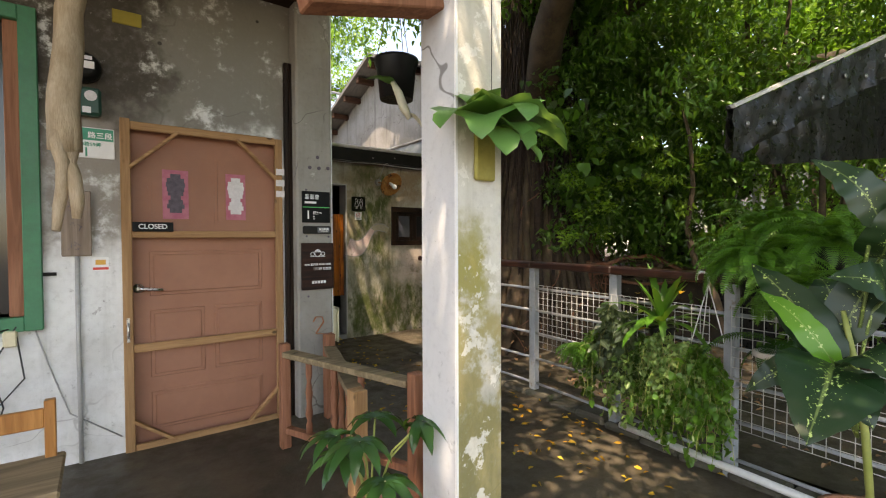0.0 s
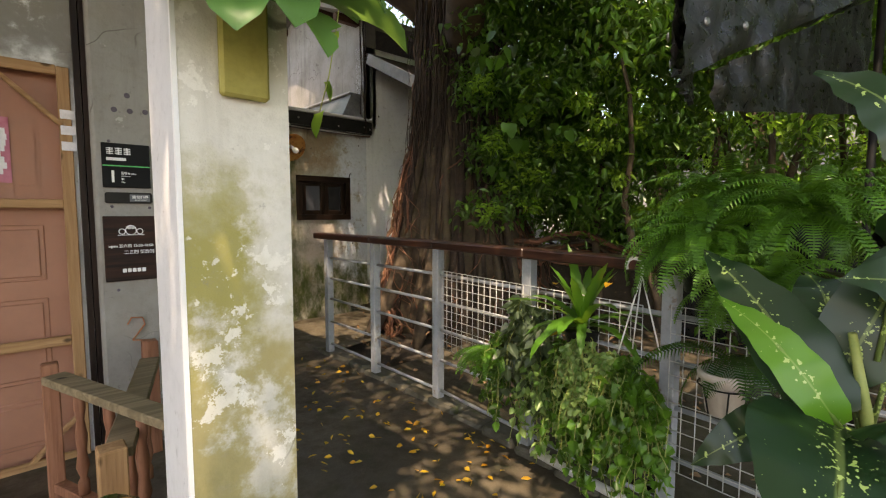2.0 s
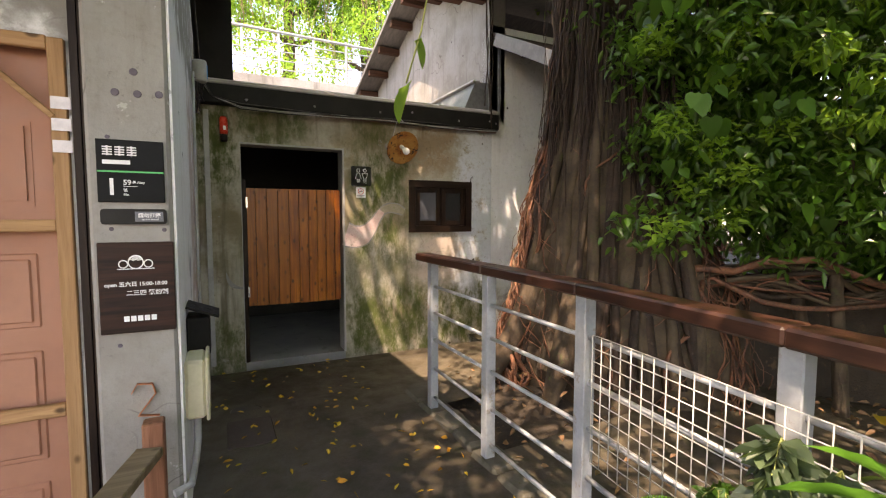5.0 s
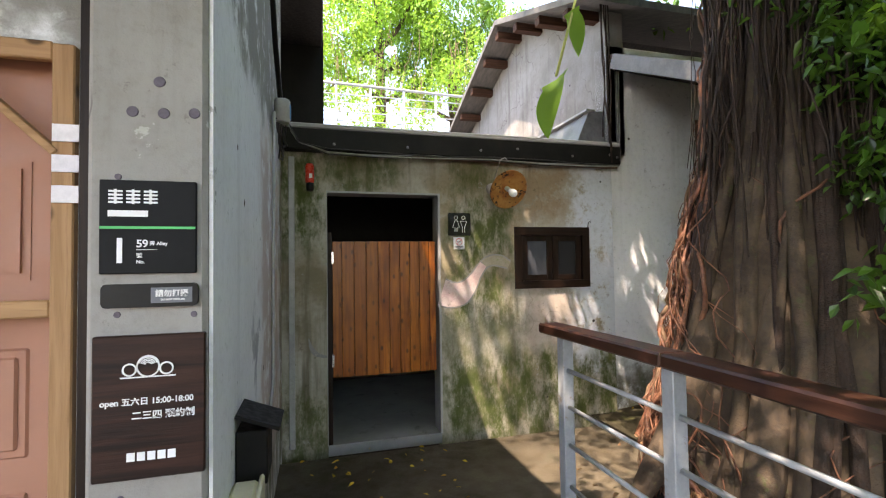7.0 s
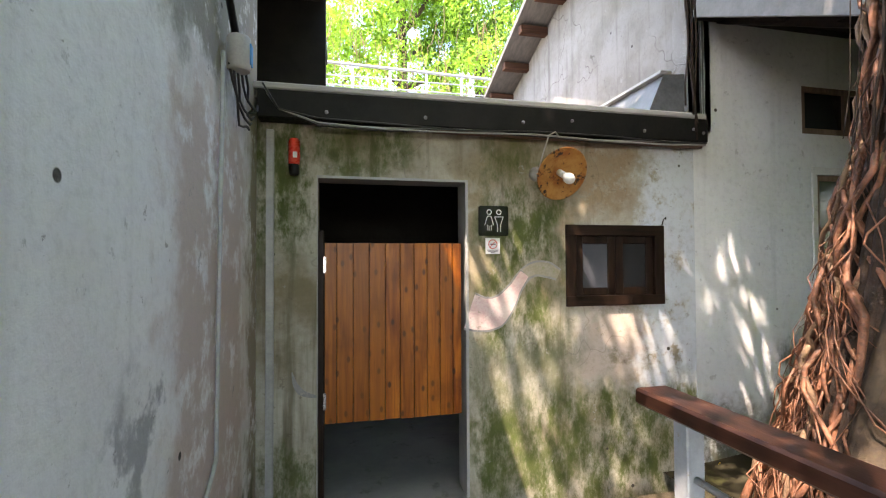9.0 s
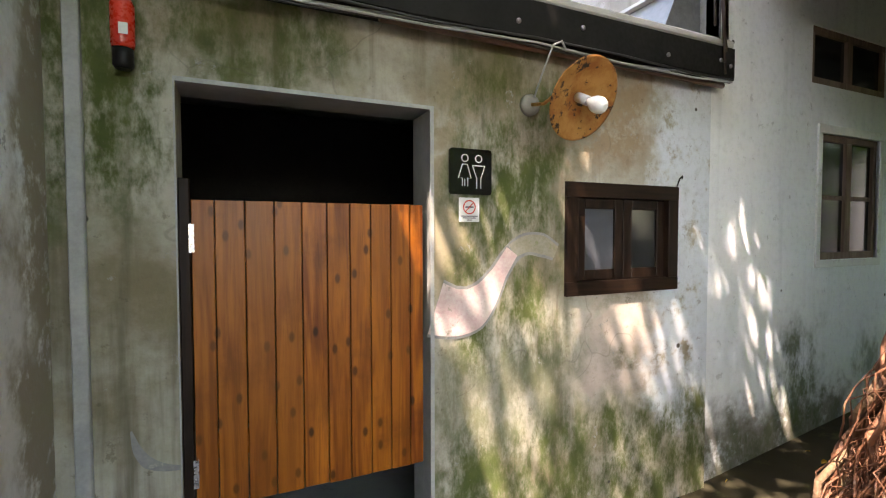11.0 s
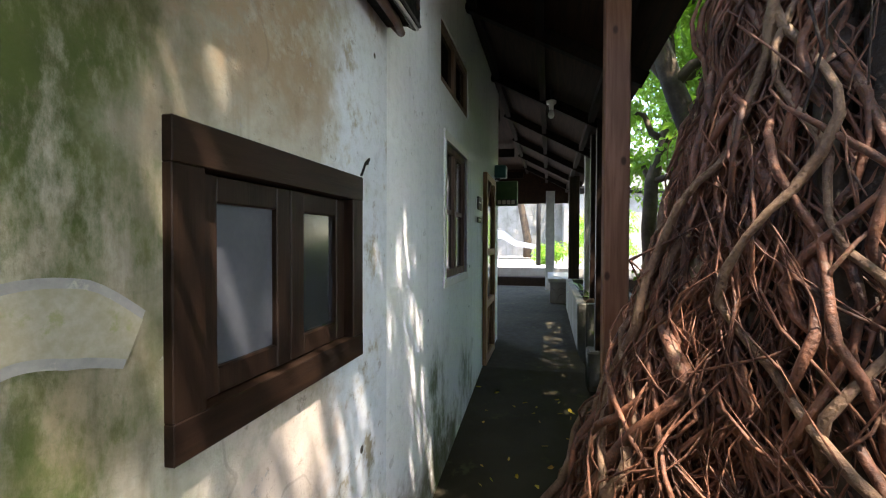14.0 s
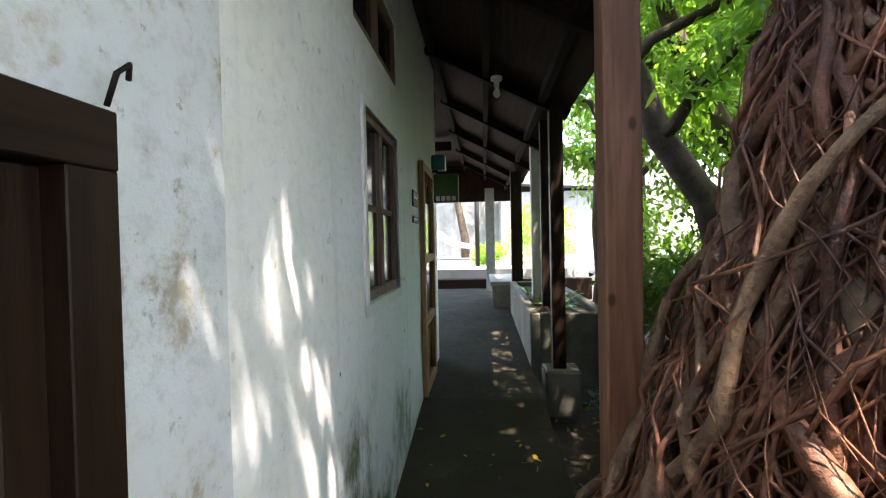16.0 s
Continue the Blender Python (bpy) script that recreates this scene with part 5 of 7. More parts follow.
# staghorn fern on its board
sf = thing("staghorn_fern", "staghorn fern with broad glossy fronds mounted on a mossy board", "plant", at=(1.33, 1.65, 1.54))
part("board", boxes((1.285, 1.385, 1.64, 1.664, 1.545, 1.9), bevel=0.006), plain("mossy_yellow_board", (0.25, 0.22, 0.05), (0.38, 0.33, 0.1), 7, 0.8), sf, "moss-yellow mounting board")
rs = random.Random(11)
horn = lambda t: 0.25 + 0.75 * math.sin(math.pi * min(t * 1.05, 1) ** 0.8) * (1 + 0.25 * math.sin(t * 14))
for az, rise, ln, wd, dr_ in ((-2.9, 0.6, 0.34, 0.17, 1.7), (-2.4, 0.5, 0.3, 0.17, 1.9), (-1.7, 0.9, 0.3, 0.19, 2.2), (-0.9, 0.6, 0.34, 0.17, 1.7), (-0.35, 0.4, 0.38, 0.15, 1.3), (0.0, 0.8, 0.3, 0.15, 1.6), (-2.0, 0.0, 0.27, 0.16, 1.3), (-1.2, -0.2, 0.27, 0.14, 0.9), (-2.7, 1.2, 0.26, 0.13, 2.1), (-0.6, 1.1, 0.28, 0.15, 2.2), (-1.5, 0.3, 0.26, 0.16, 1.8)):
    bm = bmesh.new()
    blade(bm, (1.335, 1.63, 1.745), az, rise, ln, wd * 1.3, dr_, 10, 0.15, 0.25, 1, horn)
    part("frond", bm, M["stag"], sf)
part("hanging_wire", tube(bmesh.new(), [(1.375, 1.655, 1.9), (1.375, 1.655, 2.6)], 0.0015, 4), M["cable"], sf)
under_at(sf)
# hanging basket
hb = thing("hanging_basket", "slatted dark plastic hanging basket with an orchid and one pale leaf", "planter", at=(1.35, 2.35, 2.0))
bm = bmesh.new()
turned(bm, [(0.085, 2.03), (0.1, 2.18), (0.115, 2.22), (0.115, 2.235), (0.09, 2.2), (0.075, 2.04)], 20, pose(1.35, 2.35, 0))
part("pot", bm, M["black_plastic"], hb)
for a in (0.3, 2.4, 4.5):
    part("wire", tube(bmesh.new(), [(1.35 + 0.11 * math.cos(a), 2.35 + 0.11 * math.sin(a), 2.22), (1.35, 2.35, 2.7)], 0.002, 4), M["cable"], hb)
bm = bmesh.new()
blade(bm, (1.28, 2.28, 2.08), -2.6, 0.1, 0.17, 0.07, 0.5, 8, 0, 0.2)
blade(bm, (1.27, 2.28, 2.1), 2.6, 0.2, 0.12, 0.05, 0.5, 8, 0, 0.2)
part("green_leaf", bm, M["stag"], hb)
bm = bmesh.new()
tube(bm, [(1.27, 2.25, 2.08), (1.285, 2.22, 2.02), (1.30, 2.2, 1.95), (1.33, 2.19, 1.9)], [0.012, 0.02, 0.022, 0.014], 8)
blade(bm, (1.325, 2.19, 1.92), -0.4, -0.6, 0.11, 0.06, 0.6, 8, 0, 0.3)
part("pale_leaf", bm, plain("pale_dry_leaf", (0.5, 0.48, 0.36), (0.6, 0.58, 0.45), 12, 0.6), hb, "pale withered leaf")
under_at(hb)

# ---- foreground pot plants ----
fp = thing("lobed_leaf_plant", "dark glossy plant with large finger-lobed leaves in a pot", "plant", at=(0.98, 1.95, 0))
part("pot", turned(bmesh.new(), [(0.08, 0), (0.11, 0.2), (0.12, 0.22), (0.1, 0.22), (0.09, 0.18)], 18, pose(0.98, 1.95, 0)), M["terracotta_red"], fp, "red clay pot")
rs = random.Random(21)
for i in range(7):
    az = i * 0.95 + rs.uniform(-0.2, 0.2)
    r, z = rs.uniform(0.1, 0.26), rs.uniform(0.38, 0.58)
    c = Vector((0.98 + r * math.cos(az), 1.95 + r * math.sin(az), z))
    part("stem", tube(bmesh.new(), [(0.98, 1.95, 0.2), (0.98 + r * 0.4 * math.cos(az), 1.95 + r * 0.4 * math.sin(az), z * 0.8), tuple(c)], 0.005, 6), M["stem"], fp)
    bm = bmesh.new()
    for k in range(8):
        blade(bm, c, az + (k - 3.5) * 0.62, 0.15, 0.21 - abs(k - 3.5) * 0.018, 0.052, 1.5, 6, 0, 0.2)
    part("leaf", bm, M["fatsia"], fp)
under_at(fp)
sp = thing("seedling_pot", "small clay pot with a bright green seedling", "plant", at=(1.12, 1.5, 0))
part("pot", turned(bmesh.new(), [(0.05, 0.0), (0.07, 0.28), (0.078, 0.3), (0.068, 0.3), (0.06, 0.27)], 18, pose(1.13, 1.56, 0)), M["terracotta"], sp)
bm = bmesh.new()
for k in range(5):
    blade(bm, (1.13, 1.56, 0.29), k * 1.3, 0.9, 0.08, 0.035, 1.2, 5, 0, 0.2)
part("leaf", bm, M["dief_young"], sp)
under_at(sp)

# ---- steel railing with timber handrail ----
rl = thing("railing", "grey steel railing with a dark timber handrail beside the tree bed", "railing", "", "", at=(3.0, 2.4, 0))
LINE = [(3.04, 4.46), (3.035, 3.70), (3.03, 2.94), (2.97, 2.14), (2.89, 1.37), (2.83, 0.58), (2.77, -0.2), (2.71, -1.0)]
for x, y in LINE:
    part("post", boxes((x - 0.03, x + 0.03, y - 0.03, y + 0.03, -0.06, 1.065), bevel=0.004), M["grey_steel"], rl)
HEADS = [(3.03, 4.62)] + LINE[1:]
for (ax, ay), (bx, by) in zip(HEADS, HEADS[1:]):
    part("handrail", bar(bmesh.new(), (ax, ay, 1.092), (bx, by, 1.092), 0.12, 0.052, 0.008), M["rail_wood"], rl)
for (ax, ay), (bx, by) in zip(LINE, LINE[1:]):
    for z in (0.895, 0.71, 0.52, 0.31, 0.1):
        part("bar", tube(bmesh.new(), [(ax, ay, z), (bx, by, z)], 0.011, 8), M["grey_steel"], rl)
under_at(rl)


def wire_panel(a, b, z0, z1, step):
    ax, ay = a
    bx, by = b
    ob = thing("wire_grid", "white coated wire grid panel tied to the railing", "wire grid", "wire grids on the railing", at=((ax + bx) / 2, (ay + by) / 2, z0))
    n, m_ = int(math.hypot(bx - ax, by - ay) / step), int((z1 - z0) / step)
    up, flat = tube(bmesh.new(), [(0, 0, 0), (0, 0, z1 - z0)], 0.0022, 5), tube(bmesh.new(), [(0, 0, 0), (bx - ax, by - ay, 0)], 0.0022, 5)
    mu, mf = link_mesh("wire", up, M["wire_white"]), link_mesh("wire", flat, M["wire_white"])
    mu.location, mf.location = (ax, ay, z0), (ax, ay, z0)
    made = [mu, mf]
    for i in range(1, n + 1):
        o = new("wire", mu.data)
        o.location = (ax + (bx - ax) * i / n, ay + (by - ay) * i / n, z0)
        made.append(o)
    for j in range(1, m_ + 1):
        o = new("wire", mf.data)
        o.location = (ax, ay, z0 + (z1 - z0) * j / m_)
        made.append(o)
    for o in made:
        o.parent = ob
        o.matrix_parent_inverse = Matrix.Translation(-ob.location)
    return ob


wire_panel((2.975, 2.84), (2.83, 1.46), 0.42, 0.93, 0.05)
wire_panel((2.81, 1.34), (2.73, 0.3), 0.3, 0.95, 0.052)
solo("white_pipe", tube(bmesh.new(), [(2.9, 2.05, 0.06), (2.82, 1.3, 0.07), (2.72, 0.2, 0.07)], 0.022, 10), M["white_paint"], "white plastic pipe lying along the foot of the railing", "pipe")
M["kerb"] = plain("dark_mossy_kerb", (0.05, 0.045, 0.032), (0.12, 0.11, 0.085), 4, 0.9, bump=0.6, spots=(0.05, 0.06, 0.02))
rs = random.Random(31)
kerb = thing("kerb", "mossy broken concrete kerb under the railing", "kerb", "", "structure", at=(3.05, 3.0, 0))
for i in range(22):
    y = 4.75 - i * 0.27
    x = float(np.interp(y, [-1, 1.37, 2.94, 4.46], [2.76, 2.93, 3.06, 3.07]))
    bm = boxes((x - 0.09, x + 0.1, y - 0.13, y + 0.13, -0.15, 0.03 + rs.uniform(-0.01, 0.03)), bevel=0.02)
    for v in bm.verts:
        v.co += noise.noise_vector(v.co * 7) * 0.02
    part("kerb_stone", bm, M["kerb"], kerb)
under_at(kerb)


# ---- plants on and by the railing ----
def frond(bm, base, az, rise, length, droop, pin=0.06, n=22):
    """A fern frond: a bent rib with paired pinnae."""
    p, ang = Vector(base), rise
    side = Vector((-math.sin(az), math.cos(az), 0))
    pts = [p.copy()]
    for i in range(n):
        t = (i + 1) / n
        d = Vector((math.cos(az) * math.cos(ang), math.sin(az) * math.cos(ang), math.sin(ang)))
        p = p + d * (length / n)
        pts.append(p.copy())
        w = pin * math.sin(math.pi * min(1, 0.15 + 0.85 * t)) ** 0.6
        up = d.cross(side)
        for s in (1, -1):
            q = p + side * s * w + d * w * 0.25 - Vector((0, 0, w * 0.3))
            h = d * (length / n) * 0.34
            m1 = p + side * s * w * 0.55 + up * 0.004
            vs = [bm.verts.new(v) for v in (p - h, m1 - h * 0.9, q, m1 + h * 0.9, p + h)]
            bm.faces.new(vs)
        ang -= droop / n
    tube(bm, pts[::3], 0.0018, 4, False)


def fern(name, at, count, length, rng_, label, lift=0.9, droop=2.2, pin=0.03, half=None, mat="fern"):
    ob = thing(name, label, "fern", "ferns by the railing", at=at)
    for i in range(count):
        az = rng_.uniform(0, 2 * math.pi) if half is None else half + rng_.uniform(-1.7, 1.7)
        bm = bmesh.new()
        frond(bm, (at[0] + rng_.uniform(-0.05, 0.05), at[1] + rng_.uniform(-0.05, 0.05), at[2] + 0.05), az, rng_.uniform(0.1, lift), length * rng_.uniform(0.65, 1.15), droop * rng_.uniform(0.7, 1.2), pin, 30)
        part("frond", bm, M[mat], ob)
    return under_at(ob)


rs = random.Random(41)
for at, n, ln in (((2.78, 1.22, 1.14), 72, 0.34), ((2.95, 0.98, 1.24), 70, 0.4), ((3.15, 1.25, 1.28), 60, 0.4), ((2.68, 1.02, 1.02), 60, 0.3)):
    fb = fern("boston_fern", at, n, ln, rs, "bushy bright green sword fern hanging under the awning", 1.35, 2.1, 0.05)
    pt = turned(bmesh.new(), [(0.06, at[2] - 0.12), (0.09, at[2] + 0.02), (0.08, at[2] + 0.03), (0.0, at[2] + 0.02)], 16, pose(at[0], at[1], 0))
    p_ = part("pot", pt, M["black_plastic"], fb)
    p_.matrix_parent_inverse = Matrix.Translation(-fb.location)
fern("small_fern", (2.86, 2.32, 0.5), 20, 0.26, rs, "small bright fern spilling over the wire grid", 0.5, 1.6, 0.03, math.pi)
fern("dark_fern", (2.85, 1.12, 0.74), 8, 0.34, rs, "dark drooping fern in a clay pot", 0.7, 1.8, 0.06, math.pi, "fatsia")

bf = thing("birds_nest_fern", "bird's nest fern with bright wavy upright fronds", "fern", at=(2.84, 1.74, 0.74))
wavy = lambda t: (0.35 + 0.65 * math.sin(math.pi * min(1, t * 1.02)) ** 0.7) * (1 + 0.09 * math.sin(t * 46)) * (1 - max(0, t - 0.85) * 5.5)
for i in range(28):
    az = i * 2.4
    up = 1.3 if i < 9 else rs.uniform(0.35, 1.0)
    bm = bmesh.new()
    blade(bm, (2.84, 1.74, 0.78), az, up, rs.uniform(0.28, 0.44), rs.uniform(0.04, 0.058), 0.5 if up > 1.2 else rs.uniform(1.0, 1.9), 44, 0.0, 0.25, 1, wavy)
    part("frond", bm, M["bird_fern"], bf)
part("pot", turned(bmesh.new(), [(0.05, 0.66), (0.08, 0.77), (0.085, 0.78), (0.0, 0.775)], 16, pose(2.84, 1.74, 0)), M["black_plastic"], bf)
under_at(bf)
for p_, az in (((2.74, 1.76, 0.775), 2.8), ((2.86, 1.62, 1.0), 3.4), ((2.93, 1.95, 0.95), 0.5)):
    bm = bmesh.new()
    blade(bm, p_, az, 0.1, 0.085, 0.034, 0.5, 5, 0, 0.25)
    solo("fallen_leaf", bm, M["dead_leaf"], "yellow fallen leaf caught on the fern", "leaf", "fallen leaves on the ferns")


def trailing(name, label, tops, length, leaf, wide, mat, per, seed, stem_mat="stem", bulge=0.1):
    """A hanging plant: many thin stems from a pot, each with small leaves."""
    g = random.Random(seed)
    gn = np.random.default_rng(seed)
    base = Vector(tops[0])
    ob = thing(name, label, "plant", "trailing plants on the railing", at=tuple(base))
    spots = []
    stems = bmesh.new()
    for top in tops:
        for i in range(per):
            a = g.uniform(0, 2 * math.pi)
            out = g.uniform(0.02, bulge)
            p = Vector(top)
            q = p + Vector((math.cos(a) * out - 0.03, math.sin(a) * out * 1.4, -length * g.uniform(0.35, 1.0)))
            pts = wander(p, q, 9, 0.05, g, -0.03)
            tube(stems, pts, 0.0016, 4, False)
            for s in range(16):
                t = g.uniform(0.05, 1)
                k = min(int(t * 8), 7)
                spots.append(pts[k].lerp(pts[k + 1], t * 8 - k))
    tagged(part("stem_tangle", stems, M[stem_mat], ob), kind="stuff")
    lv = leaves("foliage", [tuple(s) for s in spots], leaf, wide, M[mat], gn, 0.5, 0.9)
    lv.parent = ob
    return under_at(ob)


trailing("trailing_plant", "yellow-green trailing plant of thread-like stems and round leaves", [(2.80, 1.72, 0.78), (2.78, 1.58, 0.72)], 0.55, 0.032, 0.03, "vine_pale", 46, 51, "stem", 0.12)
trailing("trailing_plant", "lush round-leaved creeper spilling over the wire grid", [(2.78, 1.5, 0.72), (2.76, 1.4, 0.66), (2.79, 1.62, 0.6)], 0.55, 0.045, 0.045, "leaf_mid", 34, 52, "stem", 0.13)
trailing("trailing_plant", "dusky large-leaved creeper hanging from a black pot", [(2.88, 2.12, 0.86), (2.88, 2.0, 0.84)], 0.6, 0.075, 0.05, "vine_dark", 22, 53, "stem", 0.1)
trailing("trailing_plant", "pale variegated creeper reaching towards the floor", [(2.82, 2.0, 0.6), (2.82, 1.9, 0.6)], 0.55, 0.05, 0.04, "vine_pale", 9, 54, "stem", 0.09)
trailing("trailing_plant", "dense green creeper filling the grid", [(2.86, 1.85, 0.7), (2.84, 1.7, 0.6), (2.88, 2.25, 0.66)], 0.5, 0.045, 0.035, "leaf_dark", 40, 55, "stem", 0.14)

hk = thing("white_hanger_hook", "white plastic basket hanger with three thin arms", "hanger", at=(2.72, 1.42, 0.7))
hook = [(2.72, 1.42, 1.07)] + [(2.72, 1.42 + 0.03 + 0.032 * math.cos(a), 1.1 + 0.032 * math.sin(a)) for a in (math.pi - 0.6 * k for k in range(7))]
part("hook", tube(bmesh.new(), hook, 0.007, 8), M["white_paint"], hk)
for dx, dy in ((-0.05, 0.06), (0.03, -0.07), (0.05, 0.05)):
    part("arm", tube(bmesh.new(), [(2.72, 1.42, 1.07), (2.72 + dx, 1.42 + dy, 0.76)], 0.003, 6), M["white_paint"], hk)
under_at(hk)
cp = thing("clay_pot", "pale clay pot in a wire ring hung on the grid", "pot", at=(2.78, 1.14, 0.6))
part("pot", turned(bmesh.new(), [(0.055, 0.6), (0.075, 0.72), (0.085, 0.725), (0.085, 0.75), (0.07, 0.75), (0.06, 0.7)], 22, pose(2.78, 1.14, 0)), M["terracotta"], cp)
part("ring", tube(bmesh.new(), [(2.78 + 0.083 * math.cos(a), 1.14 + 0.083 * math.sin(a), 0.7) for a in (k * 0.2617 for k in range(25))], 0.003, 5), M["black_tin"], cp)
for a in (2.6, 3.6, 4.6):
    part("strap", tube(bmesh.new(), [(2.78 + 0.083 * math.cos(a), 1.14 + 0.083 * math.sin(a), 0.7), (2.78 + 0.06 * math.cos(a), 1.14 + 0.06 * math.sin(a), 0.6)], 0.003, 5), M["black_tin"], cp)
under_at(cp)

# broad-leaved speckled plant
dp = thing("dumb_cane_plant", "tall plant with broad dark leaves speckled pale green", "plant", at=(2.3, 0.7, 0))
part("pot", turned(bmesh.new(), [(0.12, 0), (0.15, 0.26), (0.165, 0.27), (0.165, 0.3), (0.14, 0.3), (0.13, 0.22)], 22, pose(2.34, 0.68, 0)), M["terracotta_red"], dp, "red clay pot")
part("stem", tube(bmesh.new(), [(2.34, 0.68, 0.25), (2.32, 0.7, 0.6), (2.29, 0.73, 0.88), (2.28, 0.76, 1.05)], [0.013, 0.013, 0.012, 0.008], 8), M["stem"], dp)
BROAD = [
    ((2.21, 0.77, 0.87), (1.79, 0.73, 0.7), 0.31, "dief"),
    ((2.24, 0.77, 0.87), (2.4, 1.1, 1.2), 0.17, "dief"),
    ((2.19, 0.76, 0.87), (2.24, 1.01, 1.1), 0.1, "dief_young"),
    ((2.35, 0.66, 1.1), (2.15, 0.77, 1.18), 0.17, "dief"),
    ((2.26, 0.66, 1.37), (2.21, 0.84, 1.6), 0.14, "dief"),
    ((2.22, 0.86, 0.84), (2.08, 1.0, 0.73), 0.11, "dief"),
    ((2.31, 0.78, 0.94), (2.51, 0.68, 1.27), 0.17, "dief"),
    ((2.2, 0.71, 0.88), (2.05, 0.57, 0.88), 0.15, "dief"),
    ((2.34, 0.79, 0.97), (2.48, 0.88, 1.15), 0.16, "dief"),
    ((2.18, 0.74, 0.84), (1.99, 0.62, 0.73), 0.16, "dief"),
    ((2.38, 0.68, 1.24), (2.26, 0.61, 1.46), 0.17, "dief"),
]


def broad_leaf(bm, base, tip, width, face, bend=0.06, n=14):
    """A broad pointed leaf from base to tip with its upper side turned to face."""
    base, tip = Vector(base), Vector(tip)
    d = tip - base
    side = d.cross(Vector(face)).normalized()
    up = side.cross(d).normalized()
    rows = []
    across = bm.verts.layers.float.new("across")
    for i in range(n + 1):
        t = i / n
        w = width / 2 * math.sin(math.pi * (0.05 + 0.95 * t) ** 0.62) ** 0.75 * (0.02 if i == n else 1)
        p = base + d * t + up * bend * math.sin(math.pi * t)
        wave = 0.008 * math.sin(i * 1.9)
        rows.append([bm.verts.new(p + side * w * k + up * (abs(k) * w * 0.22 - k * k * w * 0.16 + wave * k)) for k in (1, 0.5, 0, -0.5, -1)])
        for v, k in zip(rows[-1], (1, 0.5, 0, 0.5, 1)):
            v[across] = k
    for a, b in zip(rows, rows[1:]):
        for k in range(4):
            bm.faces.new((a[k], a[k + 1], b[k + 1], b[k])).smooth = True
    tube(bm, [tuple(base + up * 0.001), tuple(base + d * 0.5 + up * (bend + 0.001)), tuple(tip)], [0.006, 0.004, 0.001], 5)


for base, tip, width, mat in BROAD:
    bm = bmesh.new()
    broad_leaf(bm, base, tip, width, (-0.75, -0.3, 0.55))
    foot = Vector(base)
    tube(bm, [(2.31, 0.72, max(0.3, foot.z - 0.25)), tuple(foot.lerp(Vector((2.31, 0.72, foot.z - 0.1)), 0.5)), base], 0.006, 6)
    part("leaf", bm, M[mat], dp)
under_at(dp)

# ---- black tarpaulin awning ----
aw = thing("tarpaulin_awning", "creased black tarpaulin awning with riveted edge", "awning", at=(2.3, 1.1, 1.6))
A, B, C, D = Vector((2.22, 1.12, 1.83)), Vector((3.9, 0.72, 2.55)), Vector((4.6, 1.0, 2.52)), Vector((3.0, 1.36, 1.88))
bm = bmesh.new()
N = 26


def crease(p):
    return p + Vector((0, 0, 0.03 * noise.noise(p * 5) + 0.016 * noise.noise(p * 14)))


g = [[bm.verts.new(crease(A.lerp(B, i / N).lerp(D.lerp(C, i / N), j / N))) for j in range(N + 1)] for i in range(N + 1)]
for i in range(N):
    for j in range(N):
        bm.faces.new((g[i][j], g[i + 1][j], g[i + 1][j + 1], g[i][j + 1])).smooth = True
part("sheet", bm, M["tarp"], aw)
for s, e, h in ((A, B, 0.2), (A, D, 0.16)):
    bm = bmesh.new()
    out = (e - s).cross(Vector((0, 0, 1))).normalized() * (1 if e is B else -1)
    rows = []
    for i in range(61):
        p = s.lerp(e, i / 60)
        rows.append([bm.verts.new(p + Vector((0, 0, 0.015 - h * k / 5)) + out * (0.012 + 0.03 * noise.noise(Vector((i * 0.35, k * 0.9, 2))) + 0.012 * noise.noise(Vector((i * 0.9, k * 2.0, 7))))) for k in range(6)])
    for a_, b_ in zip(rows, rows[1:]):
        for k in range(5):
            bm.faces.new((a_[k], b_[k], b_[k + 1], a_[k + 1])).smooth = True
    part("flap", bm, M["tarp"], aw)
    part("batten", bar(bmesh.new(), s + Vector((0, 0, 0.028)), e + Vector((0, 0, 0.028)), 0.035, 0.014), M["wire_white"] if e is B else M["black_tin"], aw, "pale edge strip" if e is B else "")
    for i in range(10):
        p = s.lerp(e, 0.04 + i * 0.1) + out * 0.026 + Vector((0, 0, -0.07 - 0.05 * (i % 2)))
        part("rivet", turned(bmesh.new(), [(0.012, 0), (0.012, 0.003), (0.006, 0.006)], 12, Matrix.Translation(p) @ out.to_track_quat("Z", "Y").to_matrix().to_4x4()), M["rivet"], aw)
# black sheet added to give the darkness under the awning
bm = bmesh.new()
rows = []
for i in range(41):
    p = (D + Vector((0.06, -0.05, 0))).lerp(C, i / 40)
    rows.append([bm.verts.new(p + Vector((0.03 * noise.noise(Vector((i * 0.5, k, 4))), 0.04 * noise.noise(Vector((i * 0.4, k * 0.5, 9))), -0.13 * k * (0.25 + 0.75 * i / 40)))) for k in range(6)])
for a_, b_ in zip(rows, rows[1:]):
    for k in range(5):
        bm.faces.new((a_[k], b_[k], b_[k + 1], a_[k + 1])).smooth = True
part("back_flap", bm, M["tarp"], aw, "black sheet put in for the dark under the awning")
part("pole", tube(bmesh.new(), [(4.5, 0.96, -0.2), (4.5, 0.96, 2.5)], 0.02, 8), M["black_tin"], aw)
under_at(aw)
ls = thing("low_dark_shed", "low shed covered in black sheeting beyond the tree", "shed", at=(7.5, 2.0, -0.2))
part("body", boxes((6.2, 10.5, -1.5, 3.2, -0.3, 1.05), bevel=0.03), M["tarp"], ls)
bm = bmesh.new()
slab(bm, 6.1, 10.6, (3.3, 1.08), (-1.6, 1.5), 0.04)
